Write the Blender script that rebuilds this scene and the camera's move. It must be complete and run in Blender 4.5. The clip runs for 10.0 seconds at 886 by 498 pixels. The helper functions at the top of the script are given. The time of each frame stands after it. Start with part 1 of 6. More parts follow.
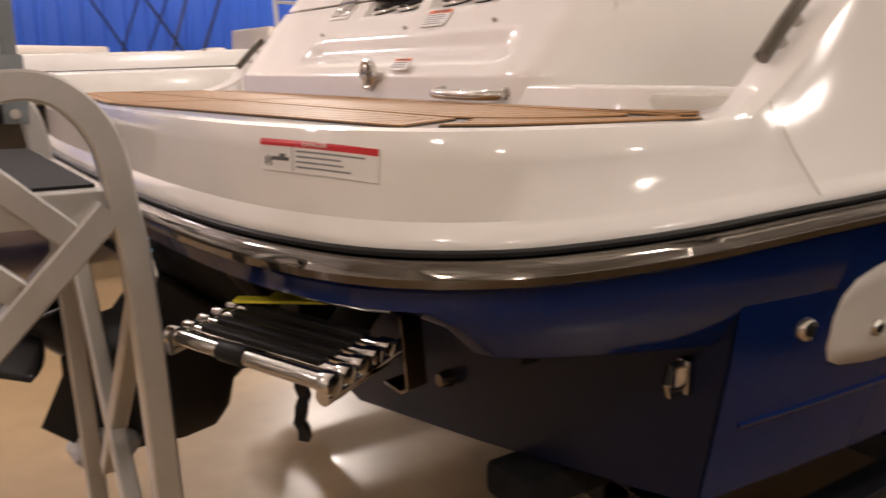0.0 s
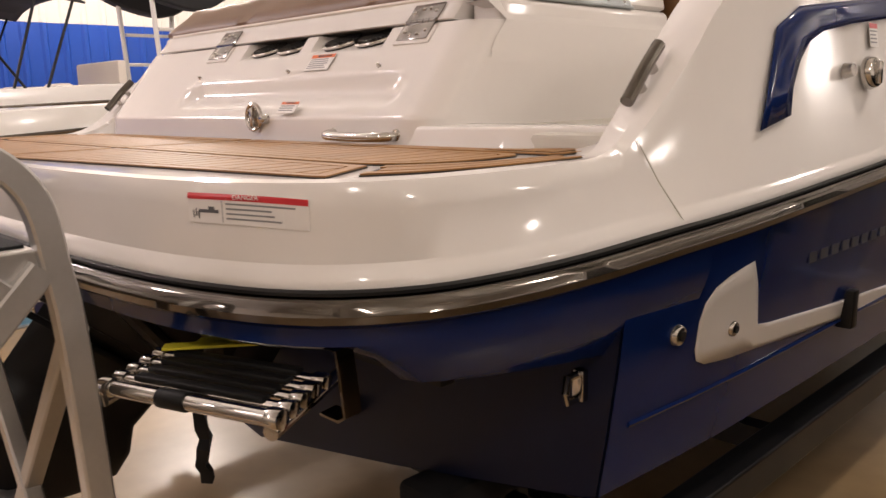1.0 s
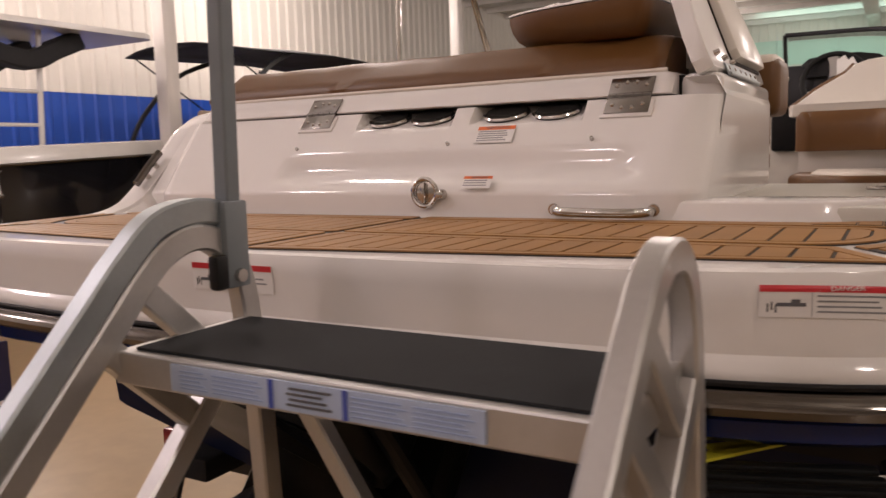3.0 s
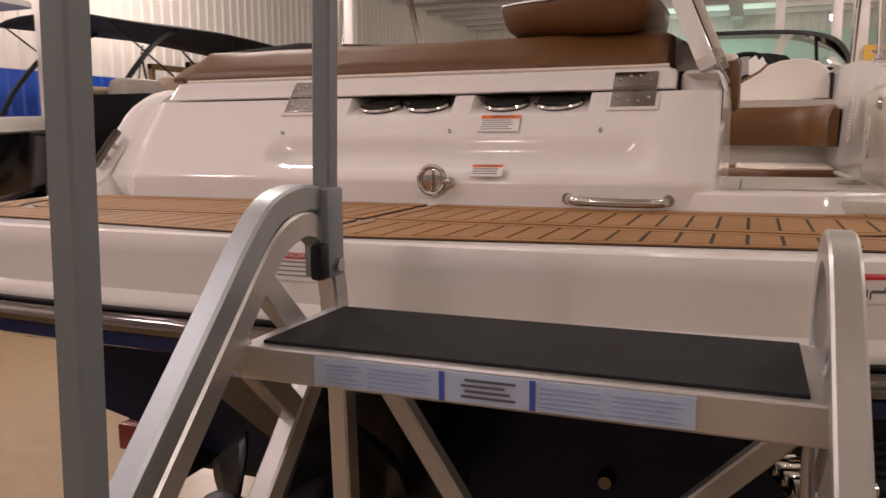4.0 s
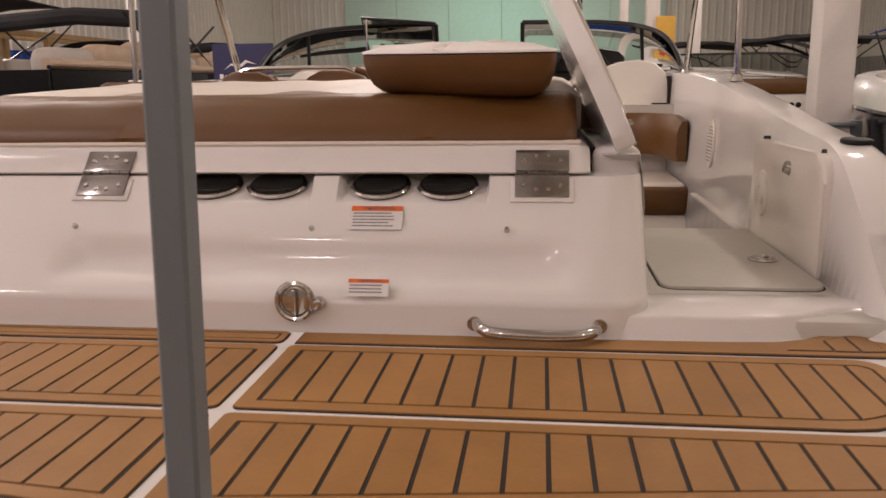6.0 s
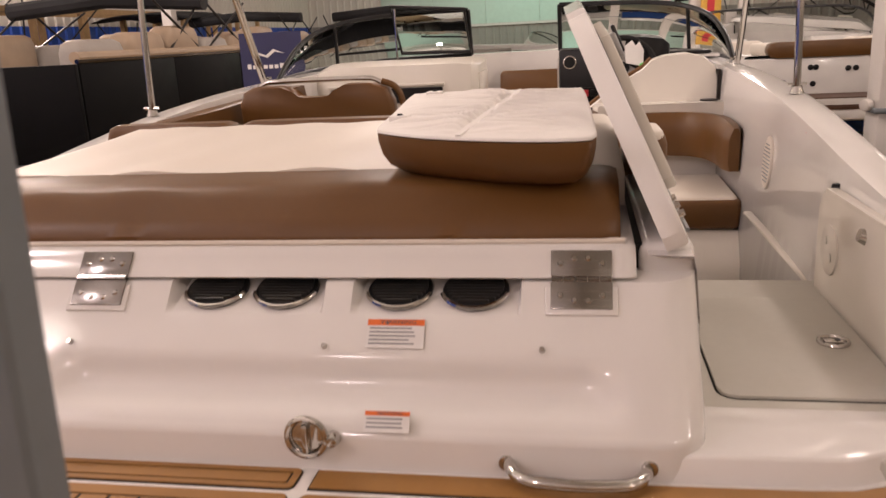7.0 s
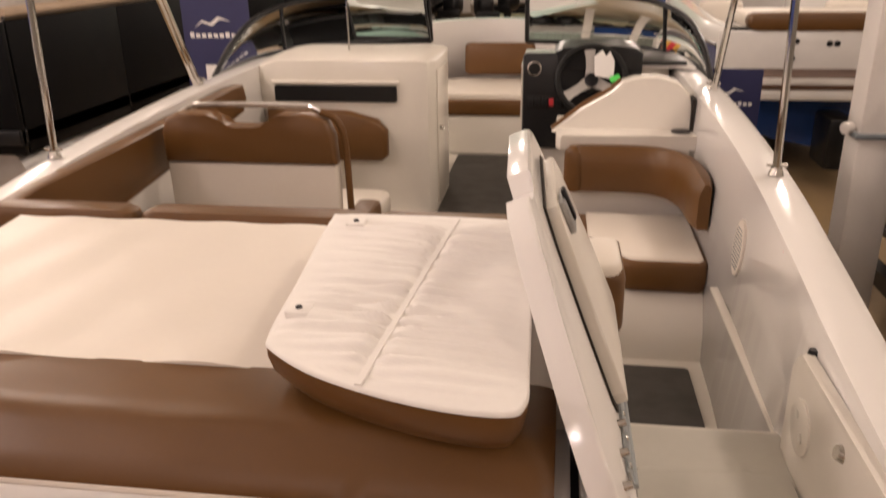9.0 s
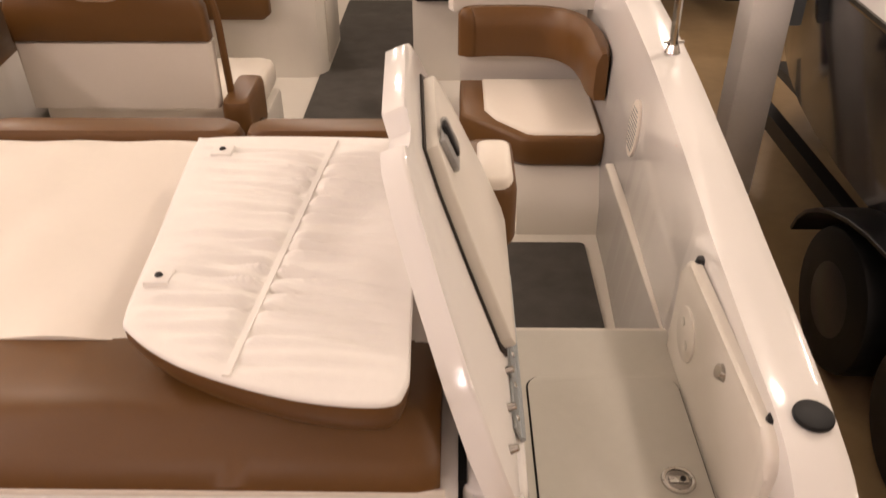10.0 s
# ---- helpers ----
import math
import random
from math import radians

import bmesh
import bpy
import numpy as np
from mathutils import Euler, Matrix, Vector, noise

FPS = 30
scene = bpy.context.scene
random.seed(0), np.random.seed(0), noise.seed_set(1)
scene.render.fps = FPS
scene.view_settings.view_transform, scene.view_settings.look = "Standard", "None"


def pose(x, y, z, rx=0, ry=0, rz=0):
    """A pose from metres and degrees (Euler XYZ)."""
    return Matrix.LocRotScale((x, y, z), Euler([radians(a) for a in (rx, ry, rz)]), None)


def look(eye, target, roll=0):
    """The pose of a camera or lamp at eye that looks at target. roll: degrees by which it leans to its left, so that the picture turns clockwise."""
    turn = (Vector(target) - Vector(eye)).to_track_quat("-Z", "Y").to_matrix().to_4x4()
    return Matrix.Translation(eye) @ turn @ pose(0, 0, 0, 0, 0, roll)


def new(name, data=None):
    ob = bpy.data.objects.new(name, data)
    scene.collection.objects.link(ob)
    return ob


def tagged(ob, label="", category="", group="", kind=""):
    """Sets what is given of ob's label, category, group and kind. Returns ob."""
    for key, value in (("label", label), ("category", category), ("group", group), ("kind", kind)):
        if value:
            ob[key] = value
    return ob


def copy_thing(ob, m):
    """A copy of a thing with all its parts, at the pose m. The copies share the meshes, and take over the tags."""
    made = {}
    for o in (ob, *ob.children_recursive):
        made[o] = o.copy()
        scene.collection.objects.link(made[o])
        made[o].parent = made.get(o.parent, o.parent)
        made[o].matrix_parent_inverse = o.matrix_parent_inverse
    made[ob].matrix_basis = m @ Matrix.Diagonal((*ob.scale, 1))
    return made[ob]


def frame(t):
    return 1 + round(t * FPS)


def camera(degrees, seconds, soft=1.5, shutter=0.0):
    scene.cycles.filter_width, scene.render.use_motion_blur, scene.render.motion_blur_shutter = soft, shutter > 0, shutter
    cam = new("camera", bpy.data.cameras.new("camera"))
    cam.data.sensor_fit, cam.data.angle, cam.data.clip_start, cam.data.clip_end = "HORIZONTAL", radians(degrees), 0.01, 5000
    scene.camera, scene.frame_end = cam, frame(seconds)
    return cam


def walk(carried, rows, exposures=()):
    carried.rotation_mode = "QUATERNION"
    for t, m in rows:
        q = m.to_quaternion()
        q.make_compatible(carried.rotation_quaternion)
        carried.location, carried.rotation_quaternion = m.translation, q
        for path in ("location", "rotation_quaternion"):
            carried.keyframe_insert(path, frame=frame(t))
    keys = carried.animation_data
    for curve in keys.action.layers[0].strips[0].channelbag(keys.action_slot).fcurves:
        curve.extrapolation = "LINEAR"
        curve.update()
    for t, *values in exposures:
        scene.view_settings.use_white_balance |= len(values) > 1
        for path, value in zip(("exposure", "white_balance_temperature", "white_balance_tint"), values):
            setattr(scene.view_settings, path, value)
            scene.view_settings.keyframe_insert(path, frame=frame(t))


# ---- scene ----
cam = camera(58.2, 10.0, shutter=0.4)
PATH = [
    (0, (1.87, 0.118, 1.241), (0.253, 1.213, 0.808), -0.1),
    (0.5, (1.901, 0.053, 1.249), (0.47, 1.393, 0.852), -0.6),
    (1, (1.898, -0.003, 1.279), (0.49, 1.366, 0.903), -1.4),
    (1.5, (1.771, -0.104, 1.273), (0.243, 1.134, 0.91), 0.3),
    (2, (1.523, -0.239, 1.297), (0.121, 1.157, 1.005), 0.4),
    (3.5, (0.85, -0.639, 1.341), (0.015, 1.159, 1.075), -1.7),
    (4, (0.739, -0.673, 1.345), (0.025, 1.173, 1.063), -0.3),
    (4.5, (0.624, -0.544, 1.372), (0.091, 1.361, 1.078), 0.4),
    (5, (0.531, -0.427, 1.498), (0.128, 1.501, 1.154), 1.1),
    (6.5, (0.458, -0.143, 1.722), (0.243, 1.794, 1.274), -1.5),
    (7, (0.466, -0.007, 1.876), (0.121, 1.894, 1.36), -2.9),
    (7.5, (0.432, 0.146, 1.969), (0.129, 2.037, 1.393), -2.0),
    (8, (0.447, 0.254, 2.104), (0.253, 2.15, 1.498), -0.8),
    (8.5, (0.498, 0.381, 2.217), (0.233, 2.271, 1.619), -1.1),
    (9, (0.514, 0.441, 2.297), (0.247, 2.29, 1.583), -0.8),
    (9.5, (0.542, 0.571, 2.323), (0.486, 2.275, 1.277), 0.1),
    (10, (0.553, 0.626, 2.434), (0.522, 2.295, 1.334), -0.3),
]
from collections import defaultdict
EXPOSURES = [(0, 0.06, 5950, 9), (0.8, 0.02, 5950, 9), (2.0, -0.24, 5980, 12), (3.5, -0.54, 5980, 14), (4.5, -0.40, 6030, 16), (5.0, -0.3, 6050, 16), (6.5, -0.60, 6060, 13), (7.0, -0.30, 6180, 15), (7.5, -0.35, 6280, 14), (8.5, -0.29, 6380, 13), (9.5, -0.24, 6480, 12), (10.0, -0.10, 6500, 12)]
walk(cam, [(t, look(eye, target, roll)) for t, eye, target, roll in PATH], EXPOSURES)

# ---- world and lamps ----
world = bpy.data.worlds.new("showroom_world")
scene.world = world
world.use_nodes = True
world.node_tree.nodes["Background"].inputs[0].default_value = (0.9, 0.95, 1.0, 1)
world.node_tree.nodes["Background"].inputs[1].default_value = 0.005
scene.view_settings.exposure = 0.0
LAMP_POWER, LAMP_COLOUR, LAMP_COOL = 182.0, (1.0, 0.82, 0.69), (1.0, 0.80, 0.76)


# ---- materials ----
def mat(name, colour, rough=0.5, metal=0.0, vary=0.08, scale=6.0, bump=0.0, bump_scale=80.0, coat=0.0, rough_vary=0.0, second=None, spots=0.0, spec=0.5):
    """Principled surface with two scales of colour variation, fine relief and uneven gloss."""
    m = bpy.data.materials.new(name)
    m.use_nodes = True
    nt = m.node_tree
    b = nt.nodes["Principled BSDF"]
    co = nt.nodes.new("ShaderNodeTexCoord")
    n1 = nt.nodes.new("ShaderNodeTexNoise")
    n1.inputs["Scale"].default_value = scale
    n1.inputs["Detail"].default_value = 5
    n2 = nt.nodes.new("ShaderNodeTexNoise")
    n2.inputs["Scale"].default_value = scale * 14
    n2.inputs["Detail"].default_value = 3
    info = nt.nodes.new("ShaderNodeObjectInfo")
    add = nt.nodes.new("ShaderNodeMath")
    add.operation = "MULTIPLY_ADD"
    add.inputs[1].default_value = 0.35
    nt.links.new(n2.outputs["Fac"], add.inputs[0])
    nt.links.new(n1.outputs["Fac"], add.inputs[2])
    rnd = nt.nodes.new("ShaderNodeMath")
    rnd.operation = "MULTIPLY_ADD"
    rnd.inputs[1].default_value = 0.25
    nt.links.new(info.outputs["Random"], rnd.inputs[0])
    nt.links.new(add.outputs[0], rnd.inputs[2])
    ramp = nt.nodes.new("ShaderNodeMapRange")
    ramp.inputs[1].default_value, ramp.inputs[2].default_value = 0.45, 1.05
    nt.links.new(rnd.outputs[0], ramp.inputs[0])
    mix = nt.nodes.new("ShaderNodeMix")
    mix.data_type = "RGBA"
    lo = [max(0, c * (1 - vary)) for c in colour]
    hi = [min(1, c * (1 + vary)) for c in colour] if second is None else list(second)
    mix.inputs[6].default_value = (*lo, 1)
    mix.inputs[7].default_value = (*hi, 1)
    nt.links.new(ramp.outputs[0], mix.inputs[0])
    for n in (n1, n2):
        nt.links.new(co.outputs["Object"], n.inputs["Vector"])
    nt.links.new(mix.outputs[2], b.inputs["Base Color"])
    b.inputs["Roughness"].default_value = rough
    b.inputs["Metallic"].default_value = metal
    b.inputs["Coat Weight"].default_value = coat
    b.inputs["Coat Roughness"].default_value = 0.06
    b.inputs["Specular IOR Level"].default_value = spec
    if rough_vary:
        r = nt.nodes.new("ShaderNodeMapRange")
        r.inputs[3].default_value, r.inputs[4].default_value = max(0.02, rough - rough_vary), rough + rough_vary
        nt.links.new(n1.outputs["Fac"], r.inputs[0])
        nt.links.new(r.outputs[0], b.inputs["Roughness"])
    if bump:
        n3 = nt.nodes.new("ShaderNodeTexNoise")
        n3.inputs["Scale"].default_value = bump_scale
        n3.inputs["Detail"].default_value = 4
        nt.links.new(co.outputs["Object"], n3.inputs["Vector"])
        bp = nt.nodes.new("ShaderNodeBump")
        bp.inputs["Strength"].default_value = min(1.0, bump * 10)
        bp.inputs["Distance"].default_value = 0.01 * bump * 10
        nt.links.new(n3.outputs["Fac"], bp.inputs["Height"])
        nt.links.new(bp.outputs[0], b.inputs["Normal"])
    return m


def glow(name, colour, strength):
    m = bpy.data.materials.new(name)
    m.use_nodes = True
    b = m.node_tree.nodes["Principled BSDF"]
    b.inputs["Emission Color"].default_value = (*colour, 1)
    b.inputs["Emission Strength"].default_value = strength
    return m


GEL = mat("white_gelcoat", (0.76, 0.735, 0.705), 0.11, vary=0.02, scale=1.5, rough_vary=0.04)
LINER = mat("cream_liner", (0.72, 0.68, 0.61), 0.24, vary=0.03, scale=2, rough_vary=0.06)
NONSKID = mat("nonskid_gelcoat", (0.55, 0.53, 0.47), 0.6, vary=0.05, scale=3, bump=0.02, bump_scale=300)
NAVY = mat("navy_gelcoat", (0.006, 0.019, 0.105), 0.10, vary=0.15, scale=1.2, rough_vary=0.04, spec=0.3)
SHADENAVY = mat("shaded_hull_blue", (0.005, 0.008, 0.026), 0.35, vary=0.2, scale=2, rough_vary=0.1, spec=0.2)
CHROME = mat("stainless_steel", (0.54, 0.52, 0.49), 0.12, 1.0, vary=0.06, scale=8, rough_vary=0.05)
RAILSTEEL = mat("rub_rail_steel", (0.135, 0.122, 0.108), 0.09, 1.0, vary=0.25, scale=3, rough_vary=0.07)
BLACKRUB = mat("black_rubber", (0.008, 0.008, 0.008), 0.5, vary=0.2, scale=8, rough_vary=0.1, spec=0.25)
BLACKPL = mat("black_plastic", (0.010, 0.010, 0.011), 0.32, vary=0.2, scale=5, rough_vary=0.1, spec=0.3)
ALU = mat("mill_aluminium", (0.50, 0.49, 0.475), 0.36, 0.75, vary=0.1, scale=9, rough_vary=0.12, bump=0.004, bump_scale=60)
GALV = mat("galvanised_steel", (0.36, 0.39, 0.40), 0.4, 0.75, vary=0.12, scale=12, rough_vary=0.12)
GREYPAINT = mat("grey_painted_steel", (0.17, 0.19, 0.205), 0.42, vary=0.08, scale=6, rough_vary=0.1)
GRIP = mat("grip_tape", (0.015, 0.016, 0.017), 0.85, vary=0.35, scale=5, spec=0.25, bump=0.03, bump_scale=700)
TEAK = mat("teak_foam_deck", (0.29, 0.145, 0.038), 0.5, spec=0.35, vary=0.14, scale=9, bump=0.01, bump_scale=250)
CAULK = mat("black_caulk", (0.02, 0.014, 0.01), 0.7, vary=0.2)
TAN = mat("tan_vinyl", (0.122, 0.055, 0.0135), 0.42, spec=0.4, vary=0.07, scale=4, bump=0.012, bump_scale=260, rough_vary=0.08)
CREAM = mat("cream_vinyl", (0.72, 0.66, 0.58), 0.45, vary=0.03, scale=4, bump=0.01, bump_scale=260, rough_vary=0.06)
CLOTH = mat("white_backing_fabric", (0.76, 0.73, 0.69), 0.7, vary=0.04, scale=5, bump=0.02, bump_scale=400)
BUNKCARPET = mat("black_bunk_carpet", (0.014, 0.014, 0.015), 0.9, vary=0.3, scale=14, bump=0.06, bump_scale=400, spec=0.2)
CARPET = mat("grey_carpet", (0.085, 0.078, 0.07), 0.95, vary=0.2, scale=12, bump=0.06, bump_scale=500)
CONCRETE = mat("polished_concrete", (0.34, 0.24, 0.13), 0.30, vary=0.28, scale=0.7, rough_vary=0.08, spec=0.5, coat=0.1)
WALLBLUE = mat("blue_wall_panel", (0.012, 0.07, 0.42), 0.45, vary=0.1, scale=1)
WALLGREY = mat("grey_wall_panel", (0.30, 0.29, 0.26), 0.55, vary=0.15, scale=1)
WALLWHITE = mat("white_wall_panel", (0.74, 0.70, 0.64), 0.55, vary=0.05, scale=1)
CEILWHITE = mat("white_ceiling_panel", (0.72, 0.72, 0.68), 0.6, vary=0.06, scale=1)
STEELWHITE = mat("white_painted_steel", (0.70, 0.66, 0.62), 0.45, vary=0.06, scale=4)
LABELWHITE = mat("label_white", (0.74, 0.72, 0.70), 0.35, vary=0.02)
LABELRED = mat("label_red", (0.55, 0.03, 0.04), 0.35, vary=0.05)
LABELORANGE = mat("label_orange", (0.75, 0.16, 0.03), 0.35, vary=0.05)
LABELINK = mat("label_ink", (0.10, 0.10, 0.11), 0.4, vary=0.1)
LABELBLUE = mat("label_blue", (0.42, 0.50, 0.66), 0.4, vary=0.05)
INKBLUE = mat("ink_blue", (0.05, 0.08, 0.38), 0.4, vary=0.05)


# ---- mesh helpers ----
def finish(name, bm, material, smooth=35):
    me = bpy.data.meshes.new(name)
    bmesh.ops.recalc_face_normals(bm, faces=bm.faces[:])
    bm.to_mesh(me)
    bm.free()
    me.materials.append(material)
    if smooth:
        for p in me.polygons:
            p.use_smooth = True
        me.set_sharp_from_angle(angle=radians(smooth))
    return me


def part(name, bm, material, parent=None, label="", smooth=35):
    ob = new(name, finish(name, bm, material, smooth))
    if parent is not None:
        ob.parent = parent
    if label:
        ob["label"] = label
    return ob


def thing(name, label, category, at=(0, 0, 0), group="", kind="", turn=0):
    e = new(name)
    e.empty_display_size = 0.1
    e.location = at
    e.rotation_euler[2] = radians(turn)
    return tagged(e, label, category, group, kind)


def solid(name, bm, material, label, category, group="", kind="", smooth=35):
    return tagged(part(name, bm, material, smooth=smooth), label, category, group, kind)


def box(bm, x0, x1, y0, y1, z0, z1, bevel=0.0, seg=2, m=None):
    r = bmesh.ops.create_cube(bm, size=1.0, matrix=Matrix.Translation(((x0 + x1) / 2, (y0 + y1) / 2, (z0 + z1) / 2)) @ Matrix.Diagonal((x1 - x0, y1 - y0, z1 - z0, 1)))
    vs = r["verts"]
    if bevel:
        es = list({e for v in vs for e in v.link_edges})
        out = bmesh.ops.bevel(bm, geom=es, offset=bevel, segments=seg, profile=0.5, affect="EDGES")
        vs = list({v for f in out["faces"] for v in f.verts} | {v for v in vs if v.is_valid})
    if m is not None:
        bmesh.ops.transform(bm, matrix=m, verts=vs)
    return bm


def B(*a, **k):
    return box(bmesh.new(), *a, **k)


def loft(bm, rings, closed=True, caps=True):
    rows = [[bm.verts.new(p) for p in ring] for ring in rings]
    n = len(rows[0])
    for a, b in zip(rows, rows[1:]):
        for i in range(n if closed else n - 1):
            j = (i + 1) % n
            bm.faces.new((a[i], a[j], b[j], b[i]))
    if caps and closed:
        bm.faces.new(rows[0][::-1])
        bm.faces.new(rows[-1])
    return bm


def smooth_path(pts, sub=6, loop=False):
    """Catmull-Rom through the points."""
    p = [Vector(q) for q in pts]
    n = len(p)
    out = []
    for i in range(n if loop else n - 1):
        a, b, c, d = (p[(i + k) % n] if loop else p[min(max(i + k, 0), n - 1)] for k in (-1, 0, 1, 2))
        for s in range(sub):
            t = s / sub
            out.append(0.5 * ((2 * b) + (c - a) * t + (2 * a - 5 * b + 4 * c - d) * t * t + (3 * b - a - 3 * c + d) * t**3))
    if not loop:
        out.append(p[-1])
    return out


def tube(bm, pts, r, seg=10, flat=None, loop=False):
    """A tube along pts; flat=(w, h) gives a rounded square section."""
    pts = [Vector(p) for p in pts]
    rings = []
    up = Vector((0, 0, 1))
    n = len(pts)
    last = None
    for i, p in enumerate(pts):
        a = pts[(i - 1) % n] if loop else pts[max(i - 1, 0)]
        b = pts[(i + 1) % n] if loop else pts[min(i + 1, n - 1)]
        d = (b - a).normalized()
        if last is None:
            side = d.cross(up)
            if side.length < 0.05:
                side = d.cross(Vector((0, 1, 0)))
            side.normalize()
        else:
            side = (last - d * last.dot(d)).normalized()
        last = side
        nor = side.cross(d)
        if flat:
            w, h = flat[0] / 2, flat[1] / 2
            c = min(w, h) * 0.22
            sec = [(w, h - c), (w - c, h), (-w + c, h), (-w, h - c), (-w, -h + c), (-w + c, -h), (w - c, -h), (w, -h + c)]
            rings.append([p + side * u + nor * v for u, v in sec])
        else:
            rings.append([p + side * (r * math.cos(2 * math.pi * k / seg)) + nor * (r * math.sin(2 * math.pi * k / seg)) for k in range(seg)])
    if loop:
        rings.append(rings[0])
        loft(bm, rings, True, False)
        bmesh.ops.remove_doubles(bm, verts=bm.verts[:], dist=1e-5)
        return bm
    return loft(bm, rings)


def disc(bm, centre, axis, r, h, seg=20, r2=None, bevel=0.0):
    m = Vector(axis).normalized().to_track_quat("Z", "Y").to_matrix().to_4x4()
    res = bmesh.ops.create_cone(bm, cap_ends=True, segments=seg, radius1=r, radius2=r if r2 is None else r2, depth=h, matrix=Matrix.Translation(centre) @ m)
    if bevel:
        es = [e for e in {e for v in res["verts"] for e in v.link_edges} if any(len(f.verts) > 4 for f in e.link_faces)]
        bmesh.ops.bevel(bm, geom=es, offset=bevel, segments=2, profile=0.5, affect="EDGES")
    return bm


def prism(bm, poly, z0, z1, bevel=0.0, seg=2, m=None):
    """A slab with the outline poly (x, y), its rim rounded."""
    lo = [bm.verts.new((x, y, z0)) for x, y in poly]
    hi = [bm.verts.new((x, y, z1)) for x, y in poly]
    bm.faces.new(lo[::-1])
    top = bm.faces.new(hi)
    n = len(poly)
    for i in range(n):
        bm.faces.new((lo[i], lo[(i + 1) % n], hi[(i + 1) % n], hi[i]))
    vs = lo + hi
    if bevel:
        es = [e for e in top.edges] + [e for e in lo[0].link_edges[0].link_faces[0].edges if 0]
        out = bmesh.ops.bevel(bm, geom=es, offset=bevel, segments=seg, profile=0.5, affect="EDGES")
        vs = list({v for f in out["faces"] for v in f.verts} | {v for v in vs if v.is_valid})
    if m is not None:
        bmesh.ops.transform(bm, matrix=m, verts=[v for v in vs if v.is_valid])
    return bm


def rounded(x0, x1, y0, y1, r, n=5):
    """Outline of a rectangle with round corners; r may be four radii (SW, SE, NE, NW)."""
    rs = (r,) * 4 if not isinstance(r, tuple) else r
    out = []
    for (cx, cy, a), q in zip(((x0, y0, 180), (x1, y0, 270), (x1, y1, 0), (x0, y1, 90)), rs):
        sx, sy = (1 if cx == x0 else -1), (1 if cy == y0 else -1)
        if q <= 0:
            out.append((cx, cy))
            continue
        for k in range(n + 1):
            t = radians(a + 90 * k / n)
            out.append((cx + sx * q + q * math.cos(t), cy + sy * q + q * math.sin(t)))
    return out


# ---- building ----
ROOM = (-11.0, 13.0, -7.0, 34.0, 6.0)   # x0, x1, y0, y1, ceiling


def ribbed(bm, a, b, z0, z1, pitch=0.3, depth=0.035, thick=0.12):
    """A corrugated panel wall from a to b in plan, with real ribs and thickness."""
    a, b = Vector((*a, 0)), Vector((*b, 0))
    d = b - a
    n = int(d.length / pitch)
    d.normalize()
    nor = Vector((-d.y, d.x, 0))
    pts = []
    for i in range(n):
        s = i * pitch
        for u, w in ((0, 0), (0.62, 0), (0.72, 1), (0.9, 1)):
            pts.append(a + d * (s + u * pitch) + nor * (depth * w))
    pts.append(b)
    front = pts
    back = [p - nor * (thick) for p in pts]
    rows = [[bm.verts.new((p.x, p.y, z)) for p in line] for line, z in ((front, z0), (front, z1), (back, z1), (back, z0))]
    for r0, r1 in ((0, 1), (1, 2), (2, 3), (3, 0)):
        for i in range(len(pts) - 1):
            bm.faces.new((rows[r0][i], rows[r0][i + 1], rows[r1][i + 1], rows[r1][i]))
    return bm


X0, X1, Y0, Y1, ZC = ROOM
solid("floor", B(X0 - 1, X1 + 1, Y0 - 1, Y1 + 1, -0.2, 0), CONCRETE, "polished tan concrete showroom floor", "floor", kind="structure", smooth=0)
solid("ceiling", B(X0 - 1, X1 + 1, Y0 - 1, Y1 + 1, ZC, ZC + 0.15), CEILWHITE, "white insulated metal roof panels", "ceiling", kind="structure", smooth=0)
BLUE_TOP = 2.5
for nm, a, b in (("west", (X0, Y1), (X0, Y0)), ("north", (X1, Y1), (X0, Y1)), ("east", (X1, Y0), (X1, Y1)), ("south", (X0, Y0), (X1, Y0))):
    w = thing("wall_" + nm, "ribbed metal wall, %s below and white above" % ("blue" if nm == "west" else "grey"), "wall", kind="structure")
    part("lower_panel", ribbed(bmesh.new(), a, b, 0, BLUE_TOP), WALLBLUE if nm == "west" else WALLGREY, w, "ribbed metal panel", 0)
    part("upper_panel", ribbed(bmesh.new(), a, b, BLUE_TOP + 0.004, ZC, depth=0.03), WALLWHITE, w, "white ribbed metal panel", 0)

# roof beams and purlins
bm = bmesh.new()
box(bm, -0.1, 0.1, Y0, Y1, -0.28, 0.0)
for z in (-0.28, 0.0):
    box(bm, -0.2, 0.2, Y0, Y1, z - 0.02, z)
beam = solid("roof_beam", bm, STEELWHITE, "white painted steel roof beam", "beam", "roof beams", "structure", 0)
beam.location = (-6, 0, ZC - 0.2)
for x in (0.0, 6.0):
    copy_thing(beam, pose(x, 0, ZC - 0.2))
bm = box(bmesh.new(), X0, X1, -0.04, 0.04, 0, 0.18)
purlin = solid("purlin", bm, STEELWHITE, "white steel purlin under the roof", "purlin", "purlins", "structure", 0)
purlin.location = (0, Y0 + 0.6, ZC - 0.18)
for i in range(1, 27):
    copy_thing(purlin, pose(0, Y0 + 0.6 + i * 1.5, ZC - 0.18))


